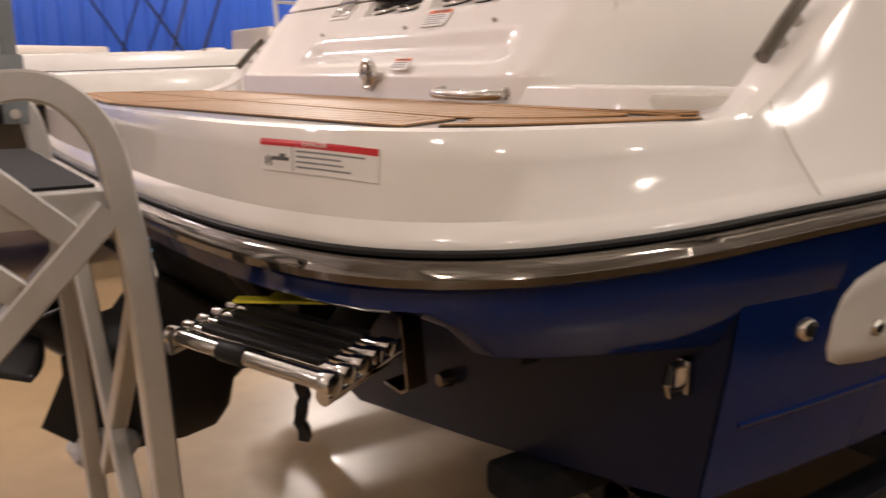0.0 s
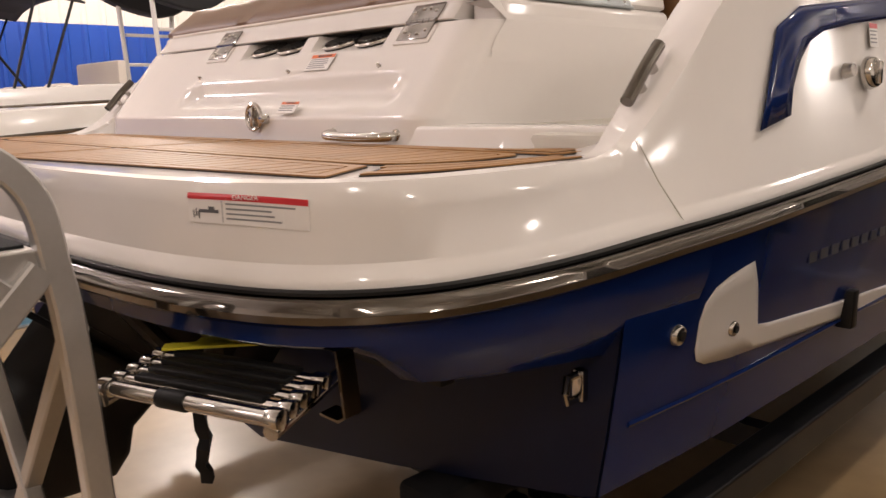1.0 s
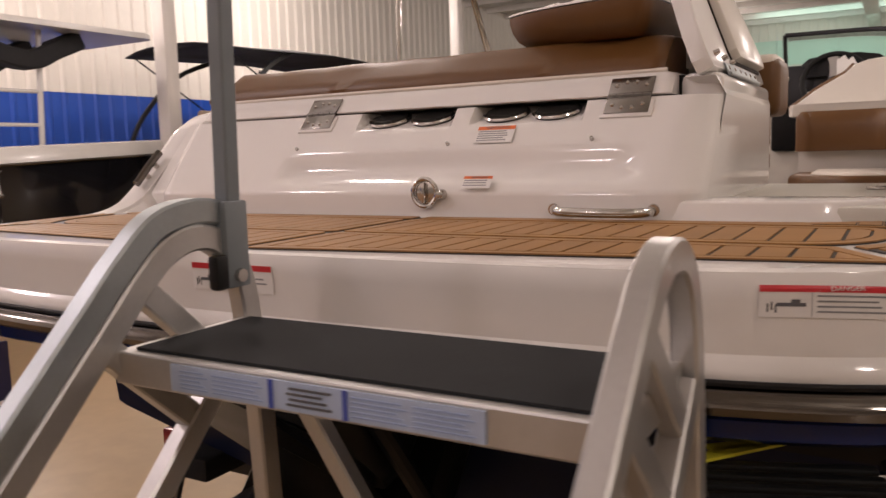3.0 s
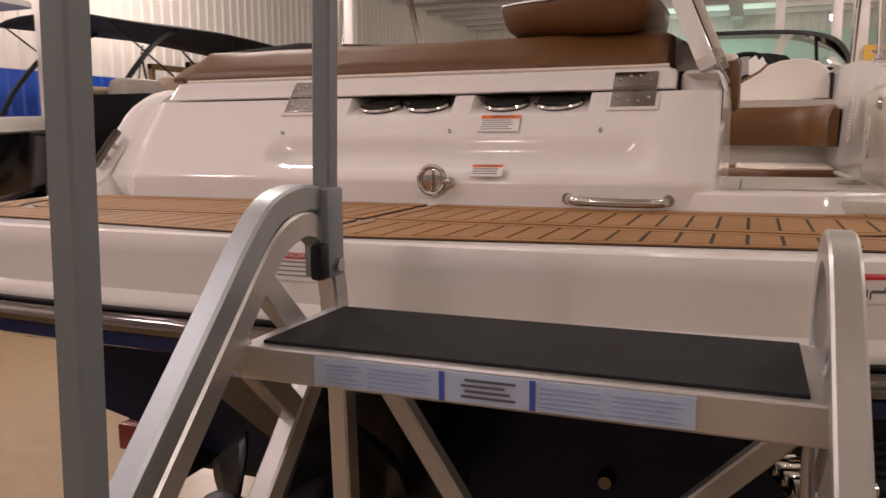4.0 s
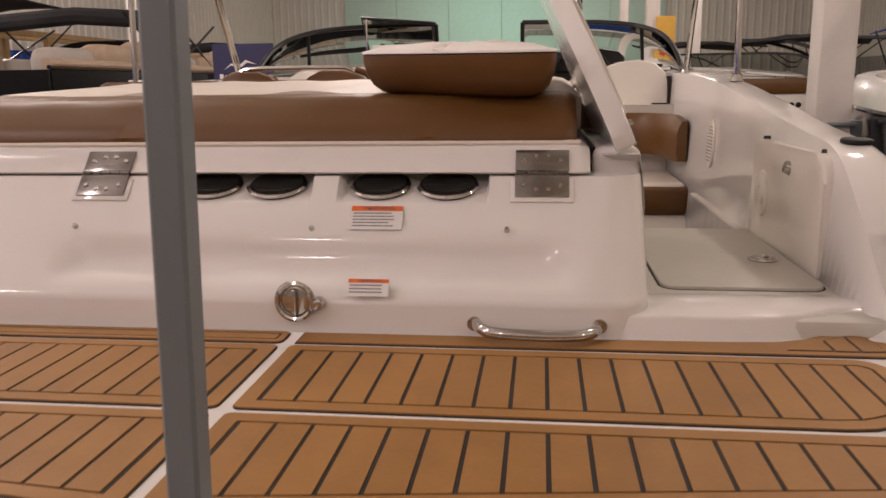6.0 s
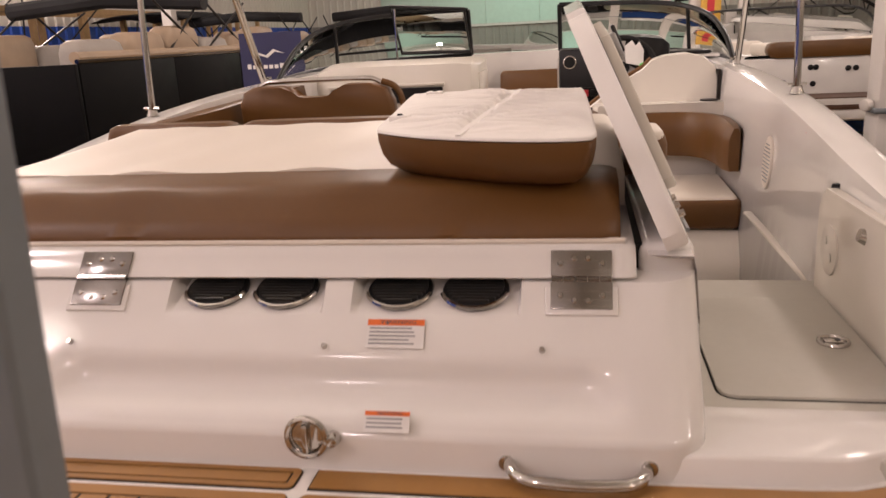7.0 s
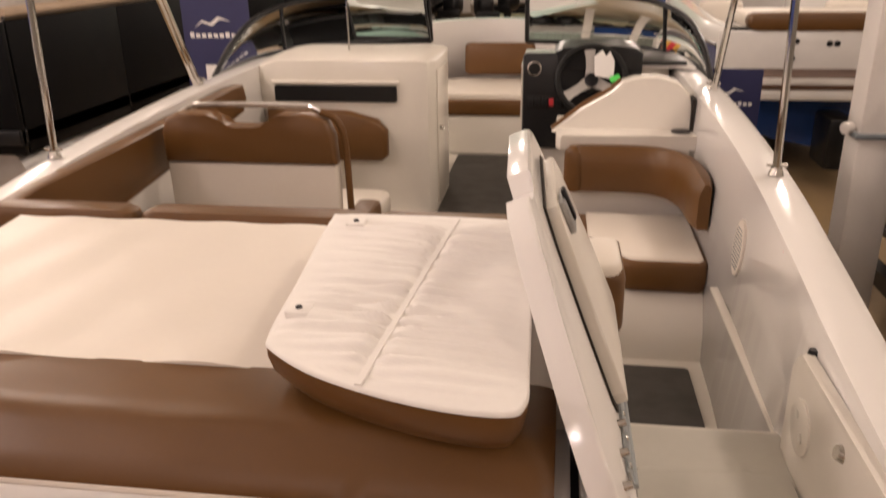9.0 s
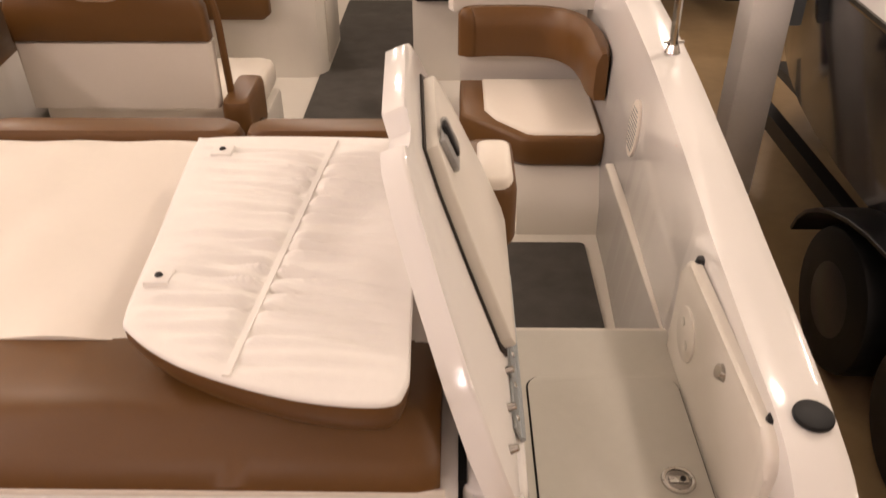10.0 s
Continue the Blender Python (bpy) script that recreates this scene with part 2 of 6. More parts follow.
def high_bay(x, y, z, first=[]):
    if not first:
        e = thing("ceiling_lamp", "bright high-bay lamp hanging from the ceiling", "lamp", (x, y, z), "high-bay lamps")
        bm = bmesh.new()
        disc(bm, (0, 0, 0.16), (0, 0, 1), 0.2, 0.2, 20, 0.08)
        part("shade", bm, ALU, e)
        bm = bmesh.new()
        bmesh.ops.create_uvsphere(bm, u_segments=16, v_segments=10, radius=0.17)
        part("globe", bm, glow("lamp_globe", (1.0, 0.85, 0.68), 14.0), e, "glowing white globe")
        part("cord", tube(bmesh.new(), [(0, 0, 0.25), (0, 0, ZC - z)], 0.012, 6), BLACKRUB, e)
        first.append(e)
    else:
        copy_thing(first[0], pose(x, y, z))
    l = bpy.data.lights.new("lamp_light", "POINT")
    l.shadow_soft_size = 0.18
    l.energy, l.color = LAMP_POWER * (2.2 if x < -8 else 1.25 if (x, y) == (-2.9, 3.4) else 0.75 if (x, y) == (-2.0, -5.0) else 1.0), LAMP_COLOUR if y > -0.5 or x > 4 else LAMP_COOL
    o = new("lamp_light", l)
    o.location = (x, y, z - 0.42)


for x, y in ((-8.6, -2), (-8.6, 5), (-2.0, -5.0), (-3.6, -0.9), (-2.9, 3.4), (-1.5, 9), (4.6, -2.2), (2.6, 3.8), (4, 10), (9, 0), (9, 8), (-8.6, 11.5), (4, 18), (-2, 19), (9, 18), (-5, 28), (3, 28)):
    high_bay(x, y, 5.0)

# ---- the boat ----
boat = thing("motor_boat", "navy and white bowrider motor boat with open transom gate", "boat")
STATIONS = [
    ((0, 0.445, 1.01), (0, 0.456, 1.168), (0, 0.478, 1.176), (0, 0.75, 1.172)),
    ((0.45, 0.450, 1.01), (0.446, 0.461, 1.168), (0.44, 0.483, 1.176), (0.40, 0.75, 1.172)),
    ((0.75, 0.470, 1.01), (0.743, 0.481, 1.168), (0.732, 0.503, 1.176), (0.62, 0.75, 1.172)),
    ((0.935, 0.507, 1.01), (0.923, 0.520, 1.168), (0.905, 0.542, 1.176), (0.72, 0.8, 1.172)),
    ((1.072, 0.572, 1.01), (1.055, 0.588, 1.168), (1.028, 0.608, 1.176), (0.80, 0.85, 1.172)),
    ((1.158, 0.685, 1.01), (1.132, 0.695, 1.168), (1.098, 0.708, 1.176), (0.85, 0.9, 1.172)),
    ((1.196, 0.825, 1.012), (1.162, 0.832, 1.168), (1.122, 0.84, 1.176), (0.88, 0.95, 1.172)),
    ((1.212, 0.97, 1.015), (1.17, 0.97, 1.17), (1.125, 0.97, 1.176), (0.90, 1.0, 1.172)),
    ((1.22, 1.10, 1.02), (1.168, 1.09, 1.18), (1.112, 1.10, 1.178), (0.92, 1.08, 1.172)),
    ((1.228, 1.20, 1.025), (1.165, 1.18, 1.225), (1.085, 1.20, 1.22), (1.03, 1.2, 1.172)),
    ((1.237, 1.32, 1.03), (1.17, 1.32, 1.34), (1.08, 1.33, 1.34), (1.05, 1.32, 1.20)),
    ((1.245, 1.45, 1.037), (1.172, 1.44, 1.455), (1.075, 1.46, 1.455), (1.055, 1.45, 1.20)),
    ((1.25, 1.56, 1.043), (1.175, 1.56, 1.497), (1.075, 1.56, 1.495), (1.06, 1.56, 1.20)),
    ((1.255, 1.75, 1.053), (1.19, 1.75, 1.512), (1.08, 1.75, 1.512), (1.06, 1.75, 1.20)),
    ((1.262, 2.05, 1.07), (1.205, 2.05, 1.541), (1.088, 2.05, 1.541), (1.06, 2.05, 1.20)),
    ((1.265, 2.15, 1.077), (1.21, 2.15, 1.552), (1.092, 2.15, 1.552), (1.04, 2.15, 0.85)),
    ((1.272, 2.45, 1.095), (1.223, 2.45, 1.584), (1.103, 2.45, 1.584), (1.05, 2.45, 0.85)),
    ((1.28, 2.90, 1.12), (1.24, 2.90, 1.627), (1.115, 2.90, 1.627), (1.07, 2.9, 0.85)),
    ((1.285, 3.5, 1.15), (1.253, 3.5, 1.66), (1.122, 3.5, 1.66), (1.08, 3.5, 0.85)),
    ((1.285, 4.2, 1.19), (1.26, 4.2, 1.68), (1.12, 4.2, 1.68), (1.08, 4.2, 0.85)),
    ((1.26, 5.0, 1.23), (1.235, 5.0, 1.695), (1.10, 5.0, 1.695), (1.05, 5.0, 0.85)),
    ((1.16, 5.8, 1.28), (1.14, 5.8, 1.70), (1.0, 5.8, 1.70), (0.95, 5.75, 0.9)),
    ((0.92, 6.6, 1.32), (0.90, 6.6, 1.705), (0.78, 6.5, 1.705), (0.72, 6.45, 0.95)),
    ((0.60, 7.2, 1.35), (0.58, 7.18, 1.71), (0.48, 7.05, 1.71), (0.45, 7.0, 1.0)),
    ((0.25, 7.5, 1.37), (0.24, 7.47, 1.71), (0.20, 7.33, 1.71), (0.18, 7.28, 1.05)),
    ((0, 7.55, 1.37), (0, 7.52, 1.71), (0, 7.38, 1.71), (0, 7.33, 1.05)),
]


def round_loop(sub=4):
    """The stations all round the boat, smoothed, from the stern's middle by starboard and bow to port."""
    cols = []
    for c in range(3):
        cols.append(smooth_path([s[c] for s in STATIONS], sub))
    w = [Vector(s[3]) for s in STATIONS]
    cols.append([a.lerp(b, k / sub) for a, b in zip(w, w[1:]) for k in range(sub)] + [w[-1]])
    star = list(zip(*cols))
    flip = lambda st: tuple(Vector((-p.x, p.y, p.z)) for p in st)
    return star + [flip(s) for s in star[-2:0:-1]]


LOOP = round_loop()


def sweep(bm, profile, loop=None):
    rings = [profile(*s) for s in (loop or LOOP)]
    rings.append(rings[0])
    loft(bm, rings, False, False)
    bmesh.ops.remove_doubles(bm, verts=bm.verts[:], dist=1e-5)
    return bm


def deck_profile(r, s, t, w):
    h = s.z - r.z
    up = Vector((0, 0, 1))
    inn = Vector((w.x - r.x, w.y - r.y, 0)).normalized()
    a = r + up * 0.02
    k2, k3, k4 = 0.040 / h, 0.052 / h, 0.058 / h
    a2 = r.lerp(s, k2) + inn * 0.001
    a3 = r.lerp(s, k3) + inn * 0.007
    a4 = r.lerp(s, k4) + inn * 0.011
    c = r.lerp(s, 0.8) + inn * 0.004
    d = s - up * 0.014
    e = s.lerp(t, 0.3) + up * 0.003
    lip = t + (w - t) * 0.03 - up * 0.010
    return [a, a2, a3, a4, c, d, e, t, lip, w]


deck = part("deck_moulding", sweep(bmesh.new(), deck_profile), GEL, boat, "glossy white gelcoat deck moulding")
m = deck.modifiers.new("thickness", "SOLIDIFY")
m.thickness, m.offset = 0.006, -1

# platform sole under the teak, walkway and cockpit floors
star = [s for s in LOOP[: 4 * 9 + 1]]
poly = [(s[2].x - 0.01, s[2].y + 0.004) for s in star]
poly = poly + [(-x, y) for x, y in poly[:0:-1]]
part("platform_sole", prism(bmesh.new(), poly, 1.10, 1.1745), GEL, boat, smooth=0)
part("walkway_floor", B(0.60, 1.085, 1.19, 2.14, 1.1, 1.207, bevel=0.012), NONSKID, boat, "pale grey non-skid walkway floor")
part("cockpit_floor", B(-1.09, 1.09, 1.6, 6.9, 0.80, 0.85), LINER, boat, smooth=0)

# rub rail
def rub(r, s, t, w):
    out = Vector((r.x - w.x, r.y - w.y, 0)).normalized()
    z = Vector((0, 0, 1))
    return [r + out * u + z * v for u, v in ((-0.02, 0.021), (0.006, 0.020), (0.016, 0.018), (0.026, 0.011), (0.030, 0.0), (0.026, -0.011), (0.014, -0.019), (-0.02, -0.021))]


def rub_rubber(r, s, t, w):
    out = Vector((r.x - w.x, r.y - w.y, 0)).normalized()
    z = Vector((0, 0, 1))
    return [r + out * u + z * v for u, v in ((-0.02, 0.029), (0.003, 0.028), (0.007, 0.026), (0.007, 0.0215), (0.003, 0.021), (0.003, 0.0), (-0.02, 0.0))]


part("rub_rail", sweep(bmesh.new(), rub), RAILSTEEL, boat, "polished stainless steel rub rail")
part("rub_strip", sweep(bmesh.new(), rub_rubber), BLACKRUB, boat, "black rubber strip above the rub rail")

# hull: sides from the transom forward, chine and bottom
def hull_ring(r, y):
    k = min(max((y - 1.1) / 6.3, 0), 1)
    cx = r.x - 0.075 - 0.10 * k * k - 0.02 * k
    cz = 0.57 + 0.35 * k**3
    kz = 0.34 + 0.62 * k**4
    zr = r.z - 0.03
    q = lambda u: Vector((r.x - 0.02 + (cx - r.x + 0.02) * u**1.3, r.y, zr + (cz - zr) * u))
    pts = [q(0), q(0.2), q(0.4), q(0.45), q(0.7), q(1.0), Vector((cx - 0.03, r.y, cz - 0.012)), Vector((cx * 0.5, r.y, (cz + kz) / 2 - 0.01)), Vector((0, r.y, kz))]
    return pts + [Vector((-p.x, p.y, p.z)) for p in pts[-2::-1]]


rings = []
for s in LOOP[: 4 * 25 + 1]:
    if s[0].y >= 1.1 and s[0].x > 0.02:
        rings.append(hull_ring(s[0], s[0].y))
bm = loft(bmesh.new(), rings, False, False)
part("hull", bm, NAVY, boat, "glossy navy blue hull", 40)
ty = rings[0][0].y
# transom in darkened hull blue: the platform's shade is put into its colour
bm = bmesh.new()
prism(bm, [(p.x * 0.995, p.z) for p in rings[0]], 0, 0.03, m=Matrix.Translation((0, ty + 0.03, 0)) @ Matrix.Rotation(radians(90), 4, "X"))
part("transom", bm, SHADENAVY, boat, "hull blue transom, darkened for the shade below the platform", 0)


# skirt under the platform
def skirt(r, s, t, w):
    k = min(max((r.y - 0.595) / 0.075, 0), 1)
    low = 0.937 - 0.055 * k * k * (3 - 2 * k) - 0.045 * min(max((r.y - 0.66) / 0.44, 0), 1)
    inn = Vector((w.x - r.x, w.y - r.y, 0)).normalized()
    return [Vector((r.x, r.y, r.z - 0.02)) + inn * 0.004, Vector((r.x, r.y, 0.96)) + inn * 0.008, Vector((r.x, r.y, (0.96 + low) / 2)) + inn * 0.03,
            Vector((r.x, r.y, low)) + inn * 0.07, Vector((r.x, r.y, low - 0.004)) + inn * 0.10, Vector((r.x, r.y, low + 0.06)) + inn * 0.16, Vector((r.x, r.y, 1.02)) + inn * 0.18]


half = [s for s in LOOP[: 4 * 10 + 1]]
full = [tuple(Vector((-p.x, p.y, p.z)) for p in s) for s in half[:0:-1]] + half
part("platform_skirt", loft(bmesh.new(), [skirt(*s) for s in full], False, False), NAVY, boat, "navy blue platform skirt")
# black underside and an added black sheet stand in for shade under the platform
part("platform_underside", B(-1.0, 1.0, 0.64, 1.12, 0.985, 1.03), BLACKRUB, boat, "platform underside, coloured black for its shade", 0)
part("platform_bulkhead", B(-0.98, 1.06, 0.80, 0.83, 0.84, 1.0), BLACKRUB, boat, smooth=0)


# transom lounge moulding: sloping back wall with a scooped band and two vent pockets
POCKETS = ((-0.31, 0.0), (0.05, 0.36))


def wall_y(x, z):
    """Depth of the lounge's back wall at x, z."""
    y = 1.156 + max(0.0, z - 1.235) * 0.86
    if z < 1.235:
        y = 1.150 + (z - 1.17) * 0.09
    e = min(1.0, max(0.0, min(x + 0.52, 0.545 - x) / 0.075))
    e = e * e * (3 - 2 * e)
    if 1.254 < z < 1.350:
        k = (1.350 - z) / 0.064 if z > 1.286 else (z - 1.254) / 0.032
        y += 0.031 * e * k * k * (3 - 2 * k)
    if x > 0.58:
        y += 0.085 - math.sqrt(max(0.0, 0.085**2 - (x - 0.58) ** 2))
    if x < -0.925 - 0.12 * (z - 1.2):
        k = min(1.0, (-0.925 - 0.12 * (z - 1.2) - x) / 0.08)
        y += 0.075 * k * k * (3 - 2 * k)
    return y


xs = sorted(set([round(v, 4) for v in np.linspace(-1.075, 0.58, 70)] + [0.6, 0.615, 0.63, 0.642, 0.652, 0.659, 0.664, 0.665] + [v + d for p in POCKETS for v in p for d in (-0.006, 0.0, 0.014, 0.02)]))
zs = sorted(set([1.165, 1.2, 1.228, 1.235, 1.243] + [round(v, 4) for v in np.linspace(1.250, 1.348, 16)] + [1.36, 1.38, 1.398, 1.402, 1.42, 1.44, 1.447, 1.449]))
rows = []
for x in xs:
    col = []
    for z in zs:
        y = wall_y(x, z)
        for a, b in POCKETS:
            if z >= 1.402 and a + 0.006 < x < b - 0.0005:
                y = wall_y(x, 1.400) + (z - 1.400) * 2.75
        col.append(Vector((x, y, z)))
    col.append(Vector((x, col[-1].y + 0.03, 1.451)))
    col.append(Vector((x, 1.75, 1.451)))
    rows.append(col)
for y in (1.36, 1.6, 2.12):
    rows.append([Vector((0.668, max(y, wall_y(0.664, z)), z)) for z in zs] + [Vector((0.655, y, 1.49)), Vector((0.58, y + 0.01, 1.49))])
part("lounge_back", loft(bmesh.new(), rows, False, False), GEL, boat, "white moulded transom wall below the sun pad", 40)
bm = B(0.566, 0.664, 1.40, 2.13, 1.15, 1.502, bevel=0.02, seg=3)
part("lounge_side", bm, GEL, boat, "white side moulding beside the walkway")
part("lounge_front", B(-1.05, 0.664, 2.10, 2.13, 0.85, 1.46), LINER, boat, smooth=0)
part("step_riser", B(0.664, 1.07, 2.128, 2.15, 0.85, 1.2), LINER, boat, smooth=0)

# hinged lounge lid
sec = [(1.345, 1.4535), (1.341, 1.457), (1.370, 1.488), (1.375, 1.502), (1.385, 1.509), (2.27, 1.530), (2.28, 1.52), (2.28, 1.4535)]
rows = []
for x in [-0.945, -0.942, -0.93, -0.91] + list(np.linspace(-0.82, 0.48, 14)) + [0.535, 0.55, 0.557, 0.559]:
    k = min(1.0, min(x + 0.945, 0.559 - x) / 0.02)
    rows.append([Vector((x, y + 0.010 * (1 - k) ** 2, z - (0.010 * (1 - k) ** 2 if z > 1.5 else 0))) for y, z in sec])
part("lounge_lid", loft(bmesh.new(), rows), GEL, boat, "white hinged lid under the sun pad", 40)

# vent grilles
LOUVRE = mat("dark_grey_louvre", (0.07, 0.069, 0.067), 0.3, 0.6, vary=0.1)
HINGE = mat("hinge_steel", (0.30, 0.285, 0.27), 0.16, 1.0, vary=0.15, scale=20, rough_vary=0.08)
WN = Vector((0, -0.76, 0.65)).normalized()
WU = Vector((0, 0.65, 0.76)).normalized()
WX = Vector((1, 0, 0))
FACE = Matrix((WX, WU, WN)).transposed().to_4x4()


def on_wall(x, z, off=0.0):
    return Matrix.Translation(Vector((x, wall_y(x, z), z)) + WN * off) @ FACE


for x in (-0.225, -0.085, 0.135, 0.275):
    base = Matrix.Translation((x, 1.362, 1.4235)) @ Matrix.Rotation(radians(20), 4, "X") @ Matrix.Diagonal((1.05, 1.0, 1, 1))
    bm = bmesh.new()
    disc(bm, (0, 0, 0.004), (0, 0, 1), 0.058, 0.010, 28, bevel=0.003)
    bmesh.ops.transform(bm, matrix=base, verts=bm.verts[:])
    g = part("vent_grille", bm, BLACKPL, boat, "round black louvred vent")
    bm = bmesh.new()
    for k in range(-5, 6):
        w = math.sqrt(0.05**2 - (k * 0.0085) ** 2)
        box(bm, -w, w, k * 0.0085 - 0.0014, k * 0.0085 + 0.0014, 0.008, 0.016)
    bmesh.ops.transform(bm, matrix=base, verts=bm.verts[:])
    part("louvre", bm, LOUVRE, g, smooth=0)
    bm = tube(bmesh.new(), [(0.058 * math.cos(a), 0.058 * math.sin(a), 0.008) for a in np.linspace(radians(196), radians(344), 18)], 0.0045, 6)
    bmesh.ops.transform(bm, matrix=base, verts=bm.verts[:])
    part("rim", bm, CHROME, g, "chrome lower rim")


# stainless hinges between wall and lid
for cx in (-0.452, 0.464):
    low = on_wall(cx, 1.4285, 0.004)
    bm = bmesh.new()
    box(bm, -0.053, 0.053, -0.026, 0.026, 0, 0.004, bevel=0.0015)
    bmesh.ops.transform(bm, matrix=low, verts=bm.verts[:])
    h = part("hinge", bm, HINGE, boat, "polished stainless steel butt hinge")
    top = Matrix.Translation(Vector((cx, 1.3595, 1.4755)) + WN * 0.002) @ FACE
    bm = bmesh.new()
    box(bm, -0.053, 0.053, -0.026, 0.026, 0, 0.004, bevel=0.0015)
    bmesh.ops.transform(bm, matrix=top, verts=bm.verts[:])
    part("upper_leaf", bm, HINGE, h)
    bm = bmesh.new()
    for k in range(5):
        disc(bm, (cx - 0.0416 + k * 0.0208, 1.3385, 1.4545), (1, 0, 0), 0.0065, 0.019, 10)
    part("knuckle", bm, HINGE, h)
    for mt, sgn in ((low, -1), (top, 1)):
        for ux, uy in ((-0.036, 0), (-0.012, sgn * 0.010), (0.012, sgn * 0.010), (0.036, 0)):
            bm = disc(bmesh.new(), (ux, uy, 0.005), (0, 0, 1), 0.006, 0.003, 10, 0.004)
            bmesh.ops.transform(bm, matrix=mt, verts=bm.verts[:])
            part("screw", bm, CHROME, h)
    bm = bmesh.new()
    box(bm, -0.062, 0.062, -0.036, 0.018, -0.006, 0.001, bevel=0.003)
    bmesh.ops.transform(bm, matrix=low, verts=bm.verts[:])
    part("hinge_pad", bm, GEL, boat)


from mathutils.bvhtree import BVHTree
PRINT = mat("fine_print_grey", (0.22, 0.22, 0.23), 0.5, vary=0.1)
DECK_TREE = BVHTree.FromPolygons([v.co[:] for v in deck.data.vertices], [tuple(f.vertices) for f in deck.data.polygons])


def place(bm, m, wrap):
    """Put a flat sticker's piece at m; wrap lays it on the curved deck moulding."""
    if wrap:
        bmesh.ops.subdivide_edges(bm, edges=bm.edges[:], cuts=5, use_grid_fill=True)
    nor = (m.to_3x3() @ Vector((0, 0, 1))).normalized()
    for v in bm.verts:
        h = v.co.z
        w = m @ v.co
        if wrap:
            hit = DECK_TREE.ray_cast(w + nor * 0.12, -nor, 0.3)[0]
            w = hit + nor * (h + 0.0008) if hit is not None else w
        v.co = w
    return bm


def label_plate(parent, name, m, w, h, head, ink_rows, label, icon=False, head_h=0.22, wrap=False, word=""):
    """A flat sticker: white ground, coloured header, bars for its fine print."""
    p = part(name, place(box(bmesh.new(), 0, w, 0, h, 0, 0.0012), m, wrap), LABELWHITE, parent, label, 0)
    part("header", place(box(bmesh.new(), w * 0.005, w * 0.995, h * (1 - head_h), h * 0.99, 0.0012, 0.0018), m, wrap), head, p, smooth=0)
    if word:
        cu = bpy.data.curves.new("lettering", "FONT")
        cu.body, cu.size, cu.align_x, cu.align_y, cu.extrude = word, h * head_h * 0.95, "CENTER", "CENTER", 0.0002
        cu.materials.append(LABELWHITE if head is LABELRED else LABELINK)
        tx = new("lettering", cu)
        tx.parent = p
        c = m @ Vector((w * 0.54, h * (1 - head_h / 2), 0.0022))
        turn = m.to_3x3().to_4x4()
        if wrap:
            nor = (m.to_3x3() @ Vector((0, 0, 1))).normalized()
            hit, sn = DECK_TREE.ray_cast(c + nor * 0.12, -nor, 0.3)[:2]
            if hit is not None:
                sn = sn if sn.dot(nor) > 0 else -sn
                c = hit + nor * 0.0045
                xa = m.to_3x3() @ Vector((1, 0, 0))
                xa = (xa - sn * xa.dot(sn)).normalized()
                turn = Matrix((xa, sn.cross(xa), sn)).transposed().to_4x4()
        tx.matrix_local = Matrix.Translation(c) @ turn @ Matrix.Diagonal((1.2, 1, 1, 1))
        tri = prism(bmesh.new(), [(w * 0.335, h * (1 - head_h * 0.85)), (w * 0.375, h * (1 - head_h * 0.85)), (w * 0.355, h * (1 - head_h * 0.2))], 0.0018, 0.0024)
        for v in tri.verts:
            v.co = m @ v.co + (c - m @ Vector((w * 0.54, h * (1 - head_h / 2), 0.0022)))
        part("header_mark", tri, LABELWHITE if head is LABELRED else LABELINK, p, smooth=0)
    x0 = 0.36 if icon else 0.05
    rng = random.Random(int(w * 1000) + ink_rows)
    for k in range(ink_rows):
        y = h * (1 - head_h) - (k + 0.9) * h * (1 - head_h) / (ink_rows + 0.9)
        part("fine_print", place(box(bmesh.new(), w * x0, w * (0.72 + 0.23 * rng.random()), y, y + h * (1 - head_h) / (ink_rows + 1) * 0.36, 0.0012, 0.0017), m, wrap), PRINT, p, smooth=0)
    if icon:
        part("divider", place(box(bmesh.new(), w * 0.325, w * 0.329, h * 0.04, h * (1 - head_h), 0.0012, 0.0017), m, wrap), PRINT, p, smooth=0)
        part("pictogram", place(box(bmesh.new(), w * 0.11, w * 0.29, h * 0.34, h * 0.45, 0.0012, 0.0018), m, wrap), LABELINK, p, smooth=0)
        part("pictogram", place(box(bmesh.new(), w * 0.20, w * 0.255, h * 0.45, h * 0.55, 0.0012, 0.0018), m, wrap), LABELINK, p, smooth=0)
        for u, d in ((0.05, 0.0), (0.075, 0.06), (0.10, -0.02)):
            part("pictogram", place(box(bmesh.new(), w * u, w * (u + 0.010), h * (0.16 + d), h * (0.42 + d), 0.0012, 0.0018), m, wrap), LABELINK, p, smooth=0)
    return p


def frame_of(o, xdir, zdir):
    x = Vector(xdir).normalized()
    y = Vector(zdir)
    y = (y - x * y.dot(x)).normalized()
    return Matrix.Translation(o) @ Matrix((x, y, x.cross(y))).transposed().to_4x4()


label_plate(boat, "warning_label", on_wall(0.089, 1.352, 0.003), 0.104, 0.054, LABELORANGE, 5, "white warning label with orange header", word="WARNING")
label_plate(boat, "warning_label", on_wall(0.105, 1.239, 0.012), 0.078, 0.036, LABELORANGE, 3, "small white warning label with orange header", word="WARNING")
label_plate(boat, "danger_label", frame_of((0.874, 0.512, 1.116), (0.182, 0.056, 0), (-0.002, 0.010, 0.038)), 0.19, 0.040, LABELRED, 4, "white danger label with red header", True, wrap=True, word="DANGER")
